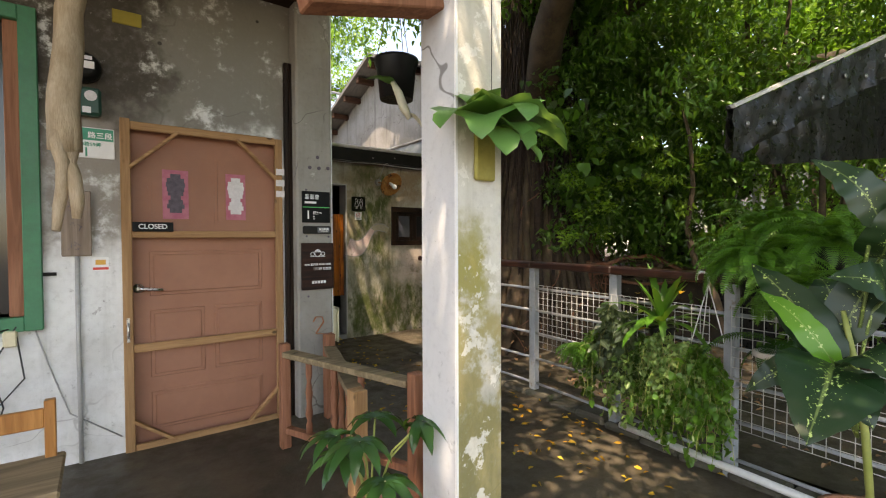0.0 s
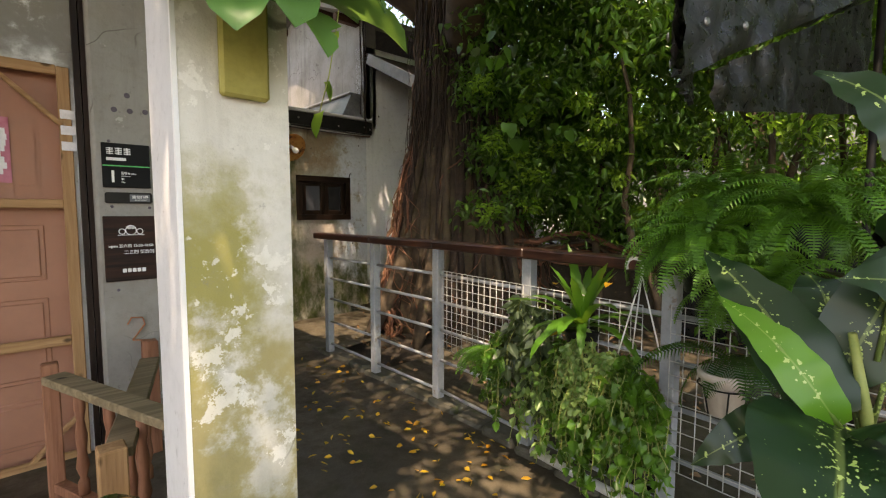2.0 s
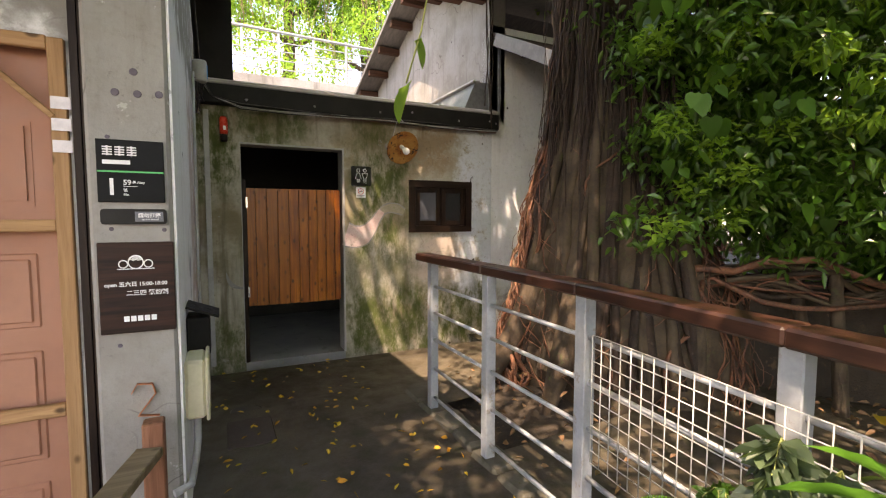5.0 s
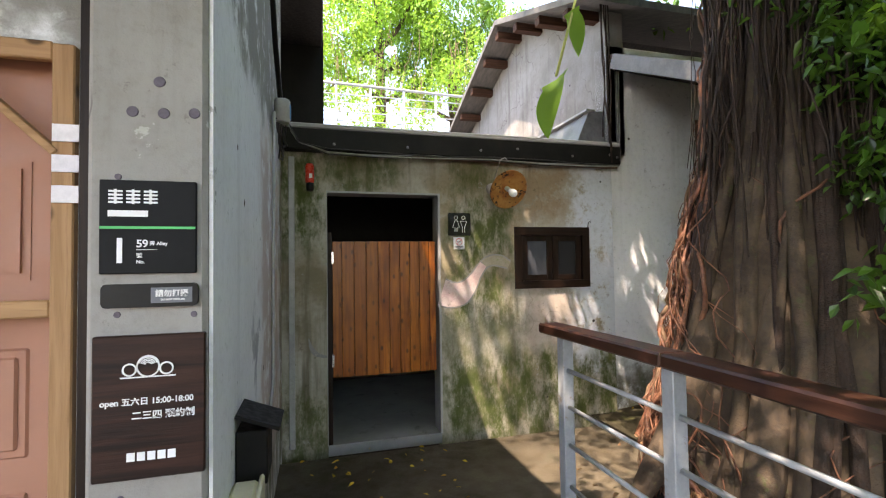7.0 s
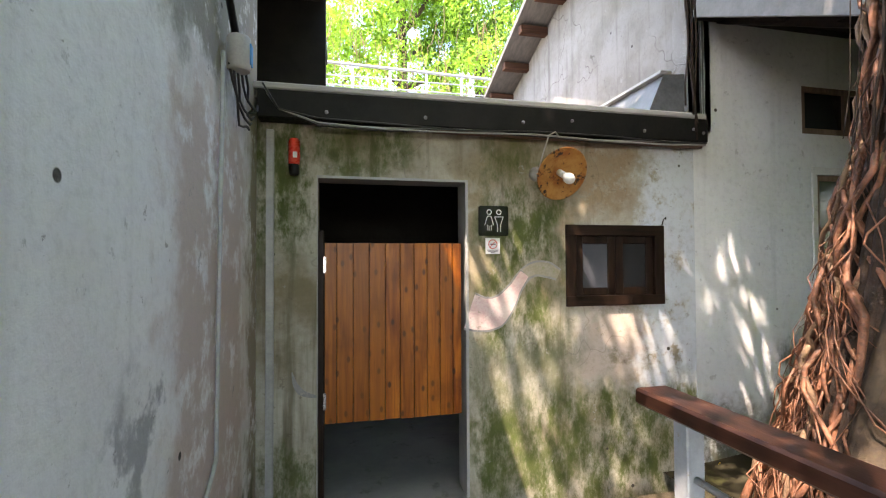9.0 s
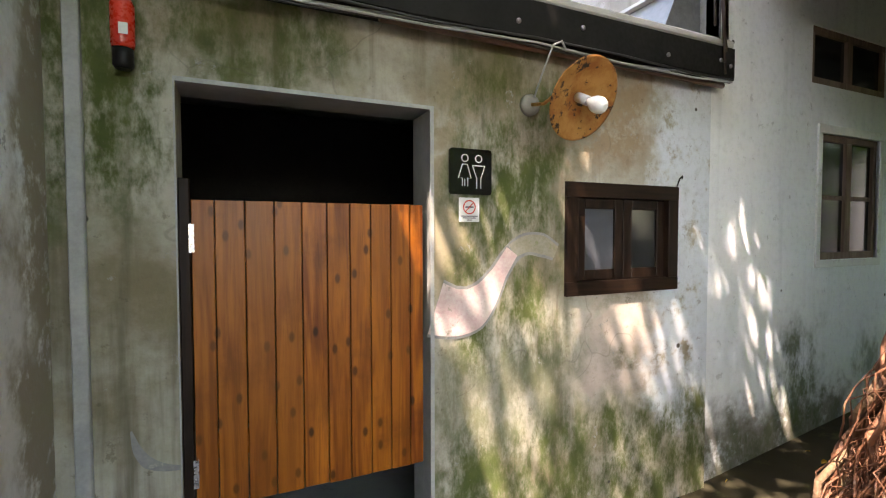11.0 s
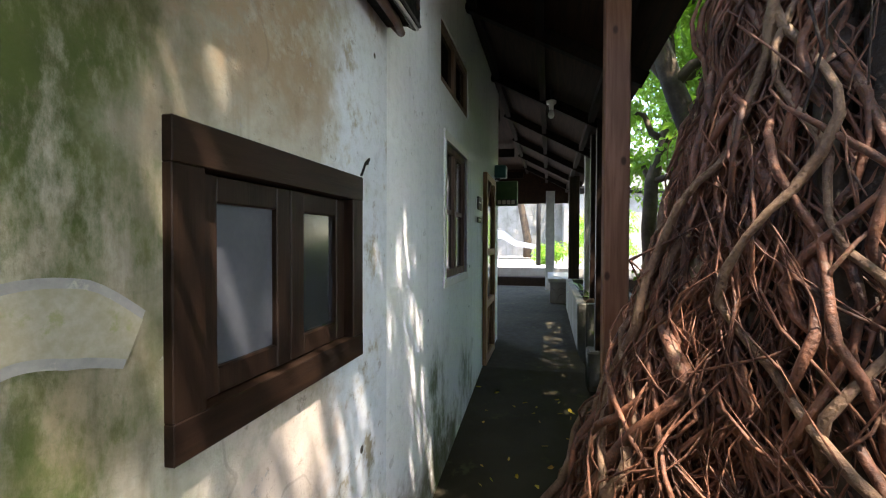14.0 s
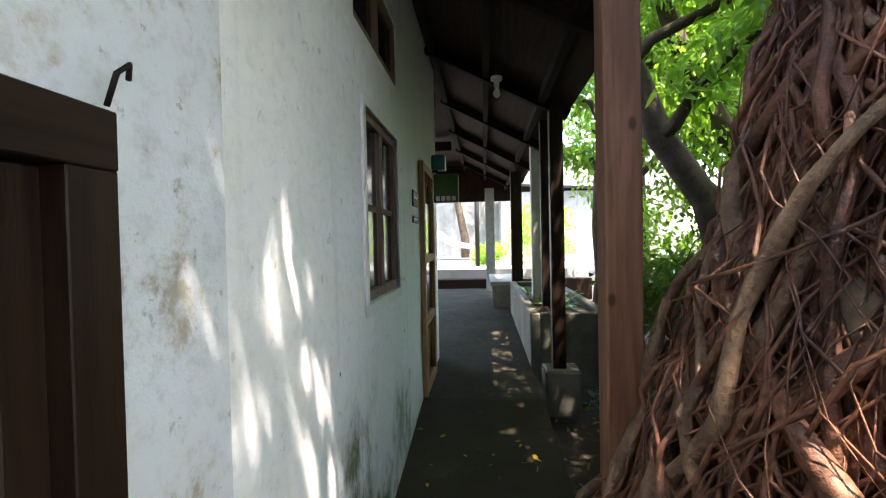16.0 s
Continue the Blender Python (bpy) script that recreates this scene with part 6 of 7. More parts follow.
part("roof", bm, M["tarp"], ls, "black sheet roof")
under_at(ls)

# fallen leaves on the yard floor
rs = np.random.default_rng(61)
n_ = 300
px = np.concatenate([rs.normal(2.45, 0.35, 170), rs.uniform(1.6, 3.0, 90), rs.uniform(4.6, 7, 40)])
py = np.concatenate([rs.normal(2.9, 1.0, 170), rs.uniform(3.2, 6.1, 90), rs.uniform(5.4, 6.2, 40)])
keep = (px < 2.95) | (px > 4.6)
px, py = px[keep], py[keep]
pz = np.array([0.018 + (ramp(float(x)) if x > 4.5 else -0.005 * (y > 4)) for x, y in zip(px, py)])
fl = leaves("fallen_leaves", np.stack([px, py, pz], 1), 0.045, 0.024, M["dead_leaf"], rs, 0.0, 0.12, fold=0.08)
tagged(fl, "scattered yellow and brown fallen leaves on the damp floor", "fallen leaves", "", "stuff")
rs = np.random.default_rng(62)
n_ = 1500
px, py = np.where(np.arange(n_) < 420, rs.uniform(3.15, 5.4, n_), rs.uniform(4.9, 8.0, n_)), rs.uniform(-0.5, 5.2, n_)
pz = 0.0 + 0.24 * np.exp(-((px - 4.9) ** 2 + (py - 4.6) ** 2) / 1.6) + rs.uniform(0.0, 0.06, n_)
dl = leaves("leaf_litter", np.stack([px, py, pz], 1), 0.06, 0.03, leaf_mat("dry_brown_leaf", (0.12, 0.06, 0.03), (0.3, 0.17, 0.09), 0.8, None, 0.05), rs, 0.0, 0.5)
tagged(dl, "dry brown leaf litter on the earth bed", "leaf litter", "", "stuff")

M["glass_grey"] = plain("frosted_grey_pane", (0.05, 0.055, 0.068), (0.07, 0.076, 0.09), 5, 0.5, bump=0.03)
M["brown_frame"] = wood("faded_brown_window_wood", (0.13, 0.08, 0.055), (0.22, 0.15, 0.11), 2, 0.7, False)
M["gloss_black"] = plain("gloss_black_plate", (0.006, 0.006, 0.006), (0.01, 0.01, 0.01), 8, 0.14, bump=0.01)
M["bulb"] = plain("white_bulb_glass", (0.75, 0.75, 0.74), (0.82, 0.82, 0.8), 9, 0.2, bump=0.01)
M["mural_pink"] = plain("chalky_pink_paint", (0.55, 0.36, 0.36), (0.68, 0.58, 0.55), 8, 0.9, bump=0.5, spots=(0.3, 0.27, 0.22))
M["mural_grey"] = plain("faded_grey_paint", (0.2, 0.2, 0.21), (0.33, 0.32, 0.3), 7, 0.9, spots=(0.4, 0.38, 0.33))
M["mural_pale"] = plain("bare_pale_plaster", (0.38, 0.35, 0.29), (0.27, 0.25, 0.17), 8, 0.9, spots=(0.25, 0.26, 0.14))
M["planter"] = plain("mossy_planter_concrete", (0.07, 0.07, 0.055), (0.15, 0.145, 0.12), 2.5, 0.9, bump=0.4, spots=(0.07, 0.1, 0.03))
M["pale_stone"] = plain("pale_stone_slab", (0.26, 0.25, 0.23), (0.34, 0.33, 0.31), 3, 0.8)


def rust_mat():
    n = Nodes("flaking_rusty_enamel")
    c = n.mix(n.step(n.noise(9, 6, 0.7), 0.35, 0.65), (0.3, 0.1, 0.02), (0.45, 0.22, 0.06))
    c = n.mix(n.step(n.noise(16, 7, 0.75), 0.55, 0.6), c, (0.03, 0.015, 0.01))
    n.bump(n.noise(40, 5, 0.7), 0.5, 0.003)
    return n.done(c, 0.75, 0.1)


M["rust"] = rust_mat()
LEAFS = [((2.44, 3.43, 1.95), 3.6, 0.18, "leaf_light"), ((2.5, 3.45, 2.16), 0.3, 0.13, "leaf_light"), ((2.58, 3.46, 2.5), 4.0, 0.1, "leaf_light")]

# ---- toilet block: door, window, lamp, signs ----
hd = thing("swing_half_door", "orange varnished half door of ten vertical knotty planks", "door", at=(1.93, 6.2, 0.52))
rs = random.Random(81)
x = 1.935
for i, w in enumerate((0.075, 0.1, 0.1, 0.1, 0.095, 0.09, 0.085, 0.085, 0.085, 0.06)):
    bm = boxes((x + 0.001, x + w - 0.0025, 6.225, 6.247, 0.53 + rs.uniform(-0.003, 0.003), 1.645), bevel=0.002)
    part("plank", bm, M["plank"], hd)
    x += w
part("hinge_post", boxes((1.897, 1.932, 6.222, 6.262, -0.01, 1.72), bevel=0.003), M["dark_wood_z"], hd, "dark wooden hinge post")
for z in (1.46, 0.62):
    part("hinge", boxes((1.928, 1.945, 6.214, 6.2215, z, z + 0.1)), M["steel"], hd, "steel hinge")
for z in (0.7, 1.42):
    part("ledge", boxes((1.94, 2.80, 6.249, 6.268, z, z + 0.09), bevel=0.002), M["plank"], hd)
under_at(hd)
fr = thing("door_frame", "grey painted cement door surround", "door frame", "", "structure", at=(2.37, 6.22, 0))
part("jamb", boxes((TX1 - 0.012, TX1 + 0.006, 6.214, 6.42, -0.012, TTOP + 0.004)), M["cable_grey"], fr)
part("jamb", boxes((TX0 - 0.006, TX0 - 0.0005, 6.214, 6.42, -0.012, TTOP + 0.004)), M["cable_grey"], fr)
part("lintel", boxes((TX0, TX1 - 0.012, 6.214, 6.42, TTOP - 0.012, TTOP + 0.004)), M["cable_grey"], fr)
under_at(fr)

wn_ = thing("small_window", "small dark wooden two-light window with dusty panes", "window", at=(3.95, 6.2, 1.21))
X0, X1, Z0, Z1 = 3.555, 4.328, 1.21, 1.777
for r in ((X0, X1, 6.2005, 6.3, Z1 - 0.075, Z1), (X0, X1, 6.2005, 6.3, Z0, Z0 + 0.07), (X0, X0 + 0.075, 6.202, 6.3, Z0 + 0.07, Z1 - 0.075), (X1 - 0.075, X1, 6.202, 6.3, Z0 + 0.07, Z1 - 0.075)):
    part("frame", boxes(r, bevel=0.002), M["dark_wood_z"] if r[1] - r[0] < 0.1 else M["dark_wood"], wn_)
for a, b in ((X0 + 0.078, 3.945), (3.95, X1 - 0.078)):
    for r in ((a, a + 0.06, 6.229, 6.262, Z0 + 0.073, Z1 - 0.078), (b - 0.055, b, 6.229, 6.262, Z0 + 0.073, Z1 - 0.078), (a + 0.06, b - 0.055, 6.23, 6.261, Z0 + 0.073, Z0 + 0.125), (a + 0.06, b - 0.055, 6.23, 6.261, Z1 - 0.13, Z1 - 0.078)):
        part("sash", boxes(r, bevel=0.003), M["dark_wood_z"], wn_)
    part("pane", boxes((a + 0.06, b - 0.055, 6.243, 6.247, Z0 + 0.125, Z1 - 0.13)), M["glass_grey"] if a < 3.7 else M["glass_dark"], wn_)
part("hook", tube(bmesh.new(), [(4.31, 6.2, 1.78), (4.31, 6.185, 1.82), (4.325, 6.18, 1.835), (4.335, 6.19, 1.82)], 0.004, 6), M["black_tin"], wn_)
under_at(wn_)

# black fascia, pipe and cables
fa = thing("fascia_board", "black painted fascia with bolt heads along the roof edge", "fascia", "", "structure", at=(3.1, 6.1, 2.38))
part("board", boxes((1.56, 4.62, 6.095, 6.125, 2.375, 2.54), bevel=0.004), M["black_tin"], fa)
part("soffit", boxes((1.56, 4.6, 6.125, 6.218, 2.375, 2.39)), M["black_tin"], fa)
for x in (1.95, 2.55, 3.2, 3.55, 4.1, 4.5, 4.58):
    part("bolt", turned(bmesh.new(), [(0.012, 0), (0.012, 0.005), (0.006, 0.009)], 8, pose(x, 6.095, 2.45 + 0.03 * math.sin(x * 9), 90)), M["rivet"], fa)
under_at(fa)
solo("copper_pipe", tube(bmesh.new(), [(2.6, 6.15, 2.36), (3.6, 6.15, 2.355), (4.5, 6.15, 2.35), (4.62, 6.17, 2.36), (4.66, 6.22, 2.42)], 0.016, 8), plain("brown_lagged_pipe", (0.1, 0.05, 0.035), (0.18, 0.1, 0.07), 9, 0.5), "brown pipe under the fascia", "pipe")
rs = random.Random(82)
for k, (y, z) in enumerate(((6.09, 2.37), (6.1, 2.35), (6.11, 2.345), (6.12, 2.36))):
    pts = [(1.62, 5.9 + 0.05 * k, 2.5), (1.68, 6.08, 2.42)] + [(x, y, z + 0.012 * math.sin(x * 4 + k)) for x in (1.9, 2.3, 2.8, 3.3, 3.8, 4.3, 4.6)] + [(4.68, 6.2, 2.42 + 0.01 * k), (4.69 + 0.012 * k, 6.24, 2.7), (4.69 + 0.012 * k, 6.24, 3.5)]
    solo("cable", tube(bmesh.new(), pts, 0.0055, 6), M["cable_grey"] if k % 2 else M["cable"], "thin cable clipped along the fascia and up the wall", "cable", "cables on the fascia")
rd = thing("red_alarm_lamp", "red emergency alarm lamp with a black base", "alarm lamp", at=(1.76, 6.17, 2.05))
part("lens", turned(bmesh.new(), [(0.03, 2.115), (0.034, 2.13), (0.034, 2.25), (0.026, 2.27)], 18, pose(1.76, 6.165, 0)), plain("red_lamp_plastic", (0.6, 0.03, 0.015), (0.7, 0.05, 0.02), 9, 0.3), rd)
part("base", turned(bmesh.new(), [(0.022, 2.05), (0.03, 2.06), (0.03, 2.113), (0.02, 2.115)], 18, pose(1.76, 6.165, 0)), M["black_plastic"], rd, "black base")
part("label", boxes((1.755, 1.78, 6.128, 6.131, 2.15, 2.185)), M["sign_white"], rd)
part("bracket", boxes((1.745, 1.775, 6.19, 6.22, 2.08, 2.1)), M["black_tin"], rd)
under_at(rd)

lp = thing("rusty_wall_lamp", "rusty enamel dish wall lamp with a bare white bulb", "wall lamp", at=(3.34, 6.2, 2.0))
tilt = Vector((0.08, -0.86, -0.46)).normalized()
lm = Matrix.Translation((3.35, 5.86, 2.06)) @ tilt.to_track_quat("Z", "Y").to_matrix().to_4x4()
part("dish", turned(bmesh.new(), [(0.02, -0.05), (0.05, -0.045), (0.11, -0.02), (0.165, 0.005), (0.168, 0.009), (0.16, 0.01), (0.1, -0.008), (0.03, -0.03)], 40, lm), M["rust"], lp, "rusted enamel dish")
part("socket", turned(bmesh.new(), [(0.02, -0.03), (0.02, 0.03), (0.017, 0.032)], 16, lm), M["pale_print"], lp)
part("bulb", turned(bmesh.new(), [(0.013, 0.03), (0.018, 0.045), (0.032, 0.075), (0.034, 0.095), (0.028, 0.115), (0.012, 0.128)], 20, lm), M["bulb"], lp, "white glass bulb")
part("arm", tube(bmesh.new(), [(3.34, 6.2, 2.12), (3.34, 6.1, 2.1), (3.36, 6.0, 2.14), (3.37, 5.95, 2.15), (3.36, 5.9, 2.08)], 0.008, 8), M["rust"], lp)
part("wall_plate", turned(bmesh.new(), [(0.05, 0), (0.05, 0.02), (0.03, 0.03)], 18, pose(3.34, 6.22, 2.12, 90)), M["column"], lp)
part("supply_cable", tube(bmesh.new(), [(3.35, 6.19, 2.15), (3.36, 6.14, 2.25), (3.38, 6.09, 2.36), (3.42, 6.08, 2.38), (3.46, 6.1, 2.35)], 0.005, 6), M["cable_grey"], lp)
under_at(lp)

ts = thing("toilet_sign", "black rounded toilet sign with two white outline figures", "sign", at=(3.02, 6.21, 1.7))
TY = 6.203
bm = boxes((2.925, 3.132, TY, 6.216, 1.695, 1.895))
bmesh.ops.bevel(bm, geom=[e for e in bm.edges if abs(e.verts[0].co.y - e.verts[1].co.y) > 0.01], offset=0.014, segments=3, affect="EDGES", profile=0.5)
plate = part("plate", bm, M["gloss_black"], ts)
yy = TY - 0.001
for cx, polys in ((2.997, ([(2.985, 1.826), (3.009, 1.826), (3.028, 1.766), (3.011, 1.766), (3.011, 1.731)], [(2.985, 1.826), (2.966, 1.766), (2.985, 1.766), (2.985, 1.731)],
             [(2.996, 1.731), (2.996, 1.763)])), (3.065, ([(3.035, 1.822), (3.096, 1.822), (3.076, 1.766), (3.076, 1.722)], [(3.035, 1.822), (3.056, 1.766), (3.056, 1.722)]))):
    bm = ringed(bmesh.new(), cx, yy, 1.853, 0.0155, 0.0026, 20)
    for poly in polys:
        tube(bm, [(px_, yy, pz_) for px_, pz_ in poly], 0.0026, 5)
    part("figure", bm, M["sign_white"], plate, "white outline figure")
under_at(ts)
ns = thing("no_smoking_sticker", "small white no-smoking sticker with a red ring", "sticker", at=(3.02, 6.215, 1.58))
part("paper", boxes((2.975, 3.075, 6.214, 6.2175, 1.575, 1.682)), M["sign_white"], ns)
bm = ringed(bmesh.new(), 3.025, 6.213, 1.64, 0.029, 0.0028, 22)
tube(bm, [(3.005, 6.213, 1.62), (3.045, 6.213, 1.66)], 0.0022, 5)
part("red_ring", bm, M["red_print"], ns, "red ring and bar")
part("cigarette", boxes((3.005, 3.045, 6.2115, 6.2135, 1.637, 1.643)), M["charcoal"], ns)
for z, w in ((1.598, 0.04), (1.59, 0.032), (1.581, 0.012)):
    part("small_print", boxes((3.025 - w, 3.025 + w, 6.2115, 6.2135, z, z + 0.004)), M["charcoal"], ns)
under_at(ns)


def ribbon(rows, y, n=24):
    """A flat painted band from rows of (x, z, half width), smoothed."""
    bm = bmesh.new()
    rows = np.array(rows)
    t = np.linspace(0, len(rows) - 1, n)
    k = np.arange(len(rows))
    x, z, w = (np.interp(t, k, rows[:, j]) for j in range(3))
    for a in (x, z):
        for _ in range(6):
            a[1:-1] = (a[:-2] + a[2:] + 2 * a[1:-1]) / 4
    dx, dz = np.gradient(x), np.gradient(z)
    ln = np.hypot(dx, dz)
    nx, nz = -dz / ln, dx / ln
    left = [bm.verts.new((x[i] + nx[i] * w[i], y, z[i] + nz[i] * w[i])) for i in range(n)]
    right = [bm.verts.new((x[i] - nx[i] * w[i], y, z[i] - nz[i] * w[i])) for i in range(n)]
    for i in range(n - 1):
        bm.faces.new((left[i], left[i + 1], right[i + 1], right[i]))
    return bm


BODY = [(2.862, 1.2, 0.115), (2.95, 1.17, 0.105), (3.04, 1.18, 0.1), (3.12, 1.25, 0.065), (3.18, 1.34, 0.04), (3.25, 1.44, 0.035), (3.33, 1.48, 0.04), (3.42, 1.47, 0.045), (3.5, 1.43, 0.03)]
mu = thing("wall_painting", "faded pink and grey painted curl on the plaster", "mural", at=(3.1, 6.215, 1.07))
part("outline", ribbon([(a, b, c + 0.014) for a, b, c in BODY], 6.2175, 40), M["mural_grey"], mu, "grey painted outline")
part("pink_body", ribbon(BODY[:6], 6.2155, 30), M["mural_pink"], mu, "chalky pink fill")
part("pale_end", ribbon(BODY[5:], 6.2162, 18), M["mural_pale"], mu, "bare pale fill")
under_at(mu)
solo("painted_curl", ribbon([(1.745, 0.86, 0.003), (1.76, 0.79, 0.014), (1.79, 0.74, 0.02), (1.84, 0.715, 0.014), (1.893, 0.705, 0.008)], 6.2165, 24), M["mural_grey"], "dark grey painted curl beside the door", "paint mark")
solo("corner_conduit", boxes((1.595, 1.64, 6.19, 6.219, 0.0, 2.33), bevel=0.004), M["cable_grey"], "grey square conduit in the corner of the walls", "conduit")
# electrics on the side wall
eb = thing("junction_box", "grey electric junction box with a blue label and bundled cables", "electric box", at=(1.6, 5.3, 2.3))
part("housing", turned(bmesh.new(), [(0.045, 2.36), (0.05, 2.37), (0.05, 2.5), (0.045, 2.51)], 16, pose(1.6, 5.4, 0)), M["cable_grey"], eb)
part("label", boxes((1.645, 1.653, 5.385, 5.43, 2.39, 2.48)), plain("blue_label", (0.05, 0.25, 0.6), (0.07, 0.3, 0.65), 9), eb, "blue label")
for k in range(5):
    part("cable", tube(bmesh.new(), wander((1.57 + 0.012 * k, 5.36 + 0.02 * k, 2.38), (1.58, 5.75 + 0.06 * k, 2.2 + 0.05 * k), 8, 0.05, rs, 0.08), 0.006, 6), M["cable"], eb)
part("pipe", tube(bmesh.new(), [(1.59, 5.4, 2.5), (1.58, 5.15, 2.75), (1.57, 4.75, 3.3), (1.57, 4.6, 3.9)], 0.016, 8), M["black_tin"], eb)
under_at(eb)
solo("side_conduit", tube(bmesh.new(), [(1.56, 5.3, 2.4), (1.552, 5.28, 1.3), (1.552, 5.26, 0.75), (1.552, 4.7, 0.45)], 0.01, 6), M["cable_grey"], "thin grey conduit on the side wall", "conduit")
structure("wall_dark_boards", boxes((1.3, 1.9, 7.6, 7.75, 2.58, 6.0)), M["black_tin"], "black painted boards above the toilet roof", "wall")

# flashing box at the gable's foot
gb = thing("flashing_hood", "grey sheet-metal hood on the toilet roof against the gable", "hood", at=(4.5, 7.0, 2.6))
bm = bmesh.new()
prof = [(4.6, 2.62), (4.28, 2.62), (4.42, 2.93), (4.6, 2.95)]
for y0, y1 in ((6.3, 7.1), (7.105, 8.3)):
    a = [bm.verts.new((x_, y0, z_)) for x_, z_ in prof]
    b = [bm.verts.new((x_, y1, z_)) for x_, z_ in prof]
    bm.faces.new(a), bm.faces.new(b[::-1])
    for k in range(4):
        bm.faces.new((a[k], a[(k + 1) % 4], b[(k + 1) % 4], b[k]))
part("sheet", bm, plain("dull_grey_tin", (0.12, 0.125, 0.13), (0.24, 0.245, 0.25), 4, 0.45, 0.3), gb)
part("ridge", bar(bmesh.new(), (4.43, 6.28, 2.945), (4.43, 8.32, 2.945), 0.1, 0.02), M["cable_grey"], gb)
under_at(gb)
# purlin ends under the verge
for y, z in ((10.5, 3.78), (9.9, 4.0), (9.3, 4.22), (8.7, 4.44), (8.2, 4.6), (7.6, 4.42), (7.0, 4.19), (6.4, 3.95)):
    solo("purlin", boxes((4.24, 4.6, y - 0.05, y + 0.05, z - 0.06, z + 0.04), bevel=0.004), M["purlin"], "dark reddish-brown purlin end under the gable verge", "purlin", "purlins of the gable")
solo("roof_bracket", bar(bmesh.new(), (4.64, 6.2, 3.42), (4.64, 4.94, 2.78), 0.05, 0.14, 0.004), plain("grey_weathered_beam", (0.16, 0.16, 0.16), (0.26, 0.26, 0.25), 6, 0.8), "grey verge board of the walk roof", "beam")
# upper terrace with railing
structure("terrace", boxes((-6, 12, 12.9, 22, -0.2, 4.55)), M["gable"], "hillside terrace behind the houses", "terrace")
tr = thing("terrace_railing", "pale steel railing along the upper terrace", "railing", at=(3.0, 13.0, 4.55))
for i in range(12):
    x = -2.4 + 0.78 * i
    part("post", boxes((x - 0.025, x + 0.025, 12.98, 13.03, 4.55, 5.6)), M["grey_steel"], tr)
part("handrail", tube(bmesh.new(), [(-2.5, 13.0, 5.72), (6.3, 13.0, 5.5)], 0.035, 8), M["cable_grey"], tr)
for z in (5.35, 5.15, 4.95, 4.75):
    part("bar", tube(bmesh.new(), [(-2.5, 13.0, z), (6.3, 13.0, z)], 0.014, 6), M["grey_steel"], tr)
under_at(tr)
gn = np.random.default_rng(90)
c = gn.uniform((-3, 14.0, 4.6), (8, 16.5, 8.5), (110, 3))
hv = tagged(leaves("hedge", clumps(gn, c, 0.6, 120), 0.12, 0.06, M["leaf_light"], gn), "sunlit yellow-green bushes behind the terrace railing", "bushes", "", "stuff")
bm = bmesh.new()
for i in range(60):
    x, y, z = rs.uniform(1.5, 6), rs.uniform(14, 15.5), rs.uniform(6, 8)
    tube(bm, wander((x, y, z), (x + rs.uniform(-.4, .4), y, z - rs.uniform(1, 3)), 7, 0.2, rs), 0.008, 4, False)
tagged(link_mesh("hanging_vines", bm, M["root_pale"]), "thin pale vines hanging in the sunlit trees", "vines", "", "stuff")

# ---- covered walk ----
def casement(name, x0, x1, z0, z1, label, rails):
    w = thing(name, label, "window", at=((x0 + x1) / 2, HALL_Y, z0))
    y0, y1 = HALL_Y + 0.01, HALL_Y + 0.06
    for r in ((x0, x1, z1 - 0.045, z1), (x0, x1, z0, z0 + 0.05), (x0, x0 + 0.045, z0 + 0.05, z1 - 0.045), (x1 - 0.045, x1, z0 + 0.05, z1 - 0.045), ((x0 + x1) / 2 - 0.035, (x0 + x1) / 2 + 0.035, z0 + 0.05, z1 - 0.045)):
        part("frame", boxes((r[0], r[1], y0, y1, r[2], r[3]), bevel=0.003), M["brown_frame"], w)
    for z in rails:
        part("glazing_bar", boxes((x0 + 0.045, x1 - 0.045, y0 + 0.012, y1 - 0.012, z - 0.015, z + 0.015)), M["brown_frame"], w)
    for a, b in ((x0 + 0.045, (x0 + x1) / 2 - 0.035), ((x0 + x1) / 2 + 0.035, x1 - 0.045)):
        part("pane", boxes((a, b, y0 + 0.022, y0 + 0.026, z0 + 0.05, z1 - 0.045)), M["glass_dark"], w)
    if rails:
        for r in ((x0 - 0.05, x1 + 0.05, z0 - 0.055, z0), (x0 - 0.05, x1 + 0.05, z1, z1 + 0.06), (x0 - 0.05, x0, z0, z1), (x1, x1 + 0.05, z0, z1)):
            part("surround", boxes((r[0], r[1], HALL_Y - 0.012, HALL_Y + 0.012, r[2], r[3]), bevel=0.003), M["white_paint"], w, "white plaster surround")
    return under_at(w)


casement("casement_window", W2X0, W2X1, W2Z0, W2Z1, "brown wooden casement window with four dusty panes", (1.77,))
casement("high_window", W3X0, W3X1, W3Z0, W3Z1, "high brown window with two dark panes", ())
sd = thing("screen_door", "narrow honey-brown framed screen door standing shut", "door", at=(7.85, HALL_Y, 0.33))
y0, y1 = HALL_Y - 0.045, HALL_Y - 0.005
for x in (7.47, 8.14):
    part("stile", boxes((x, x + 0.07, y0, y1, 0.34, 2.25), bevel=0.004), M["batten"], sd)
for z in (0.34, 0.9, 1.42, 2.18):
    part("cross_rail", boxes((7.54, 8.14, y0 + 0.002, y1 - 0.002, z, z + 0.07), bevel=0.004), M["batten_x"], sd)
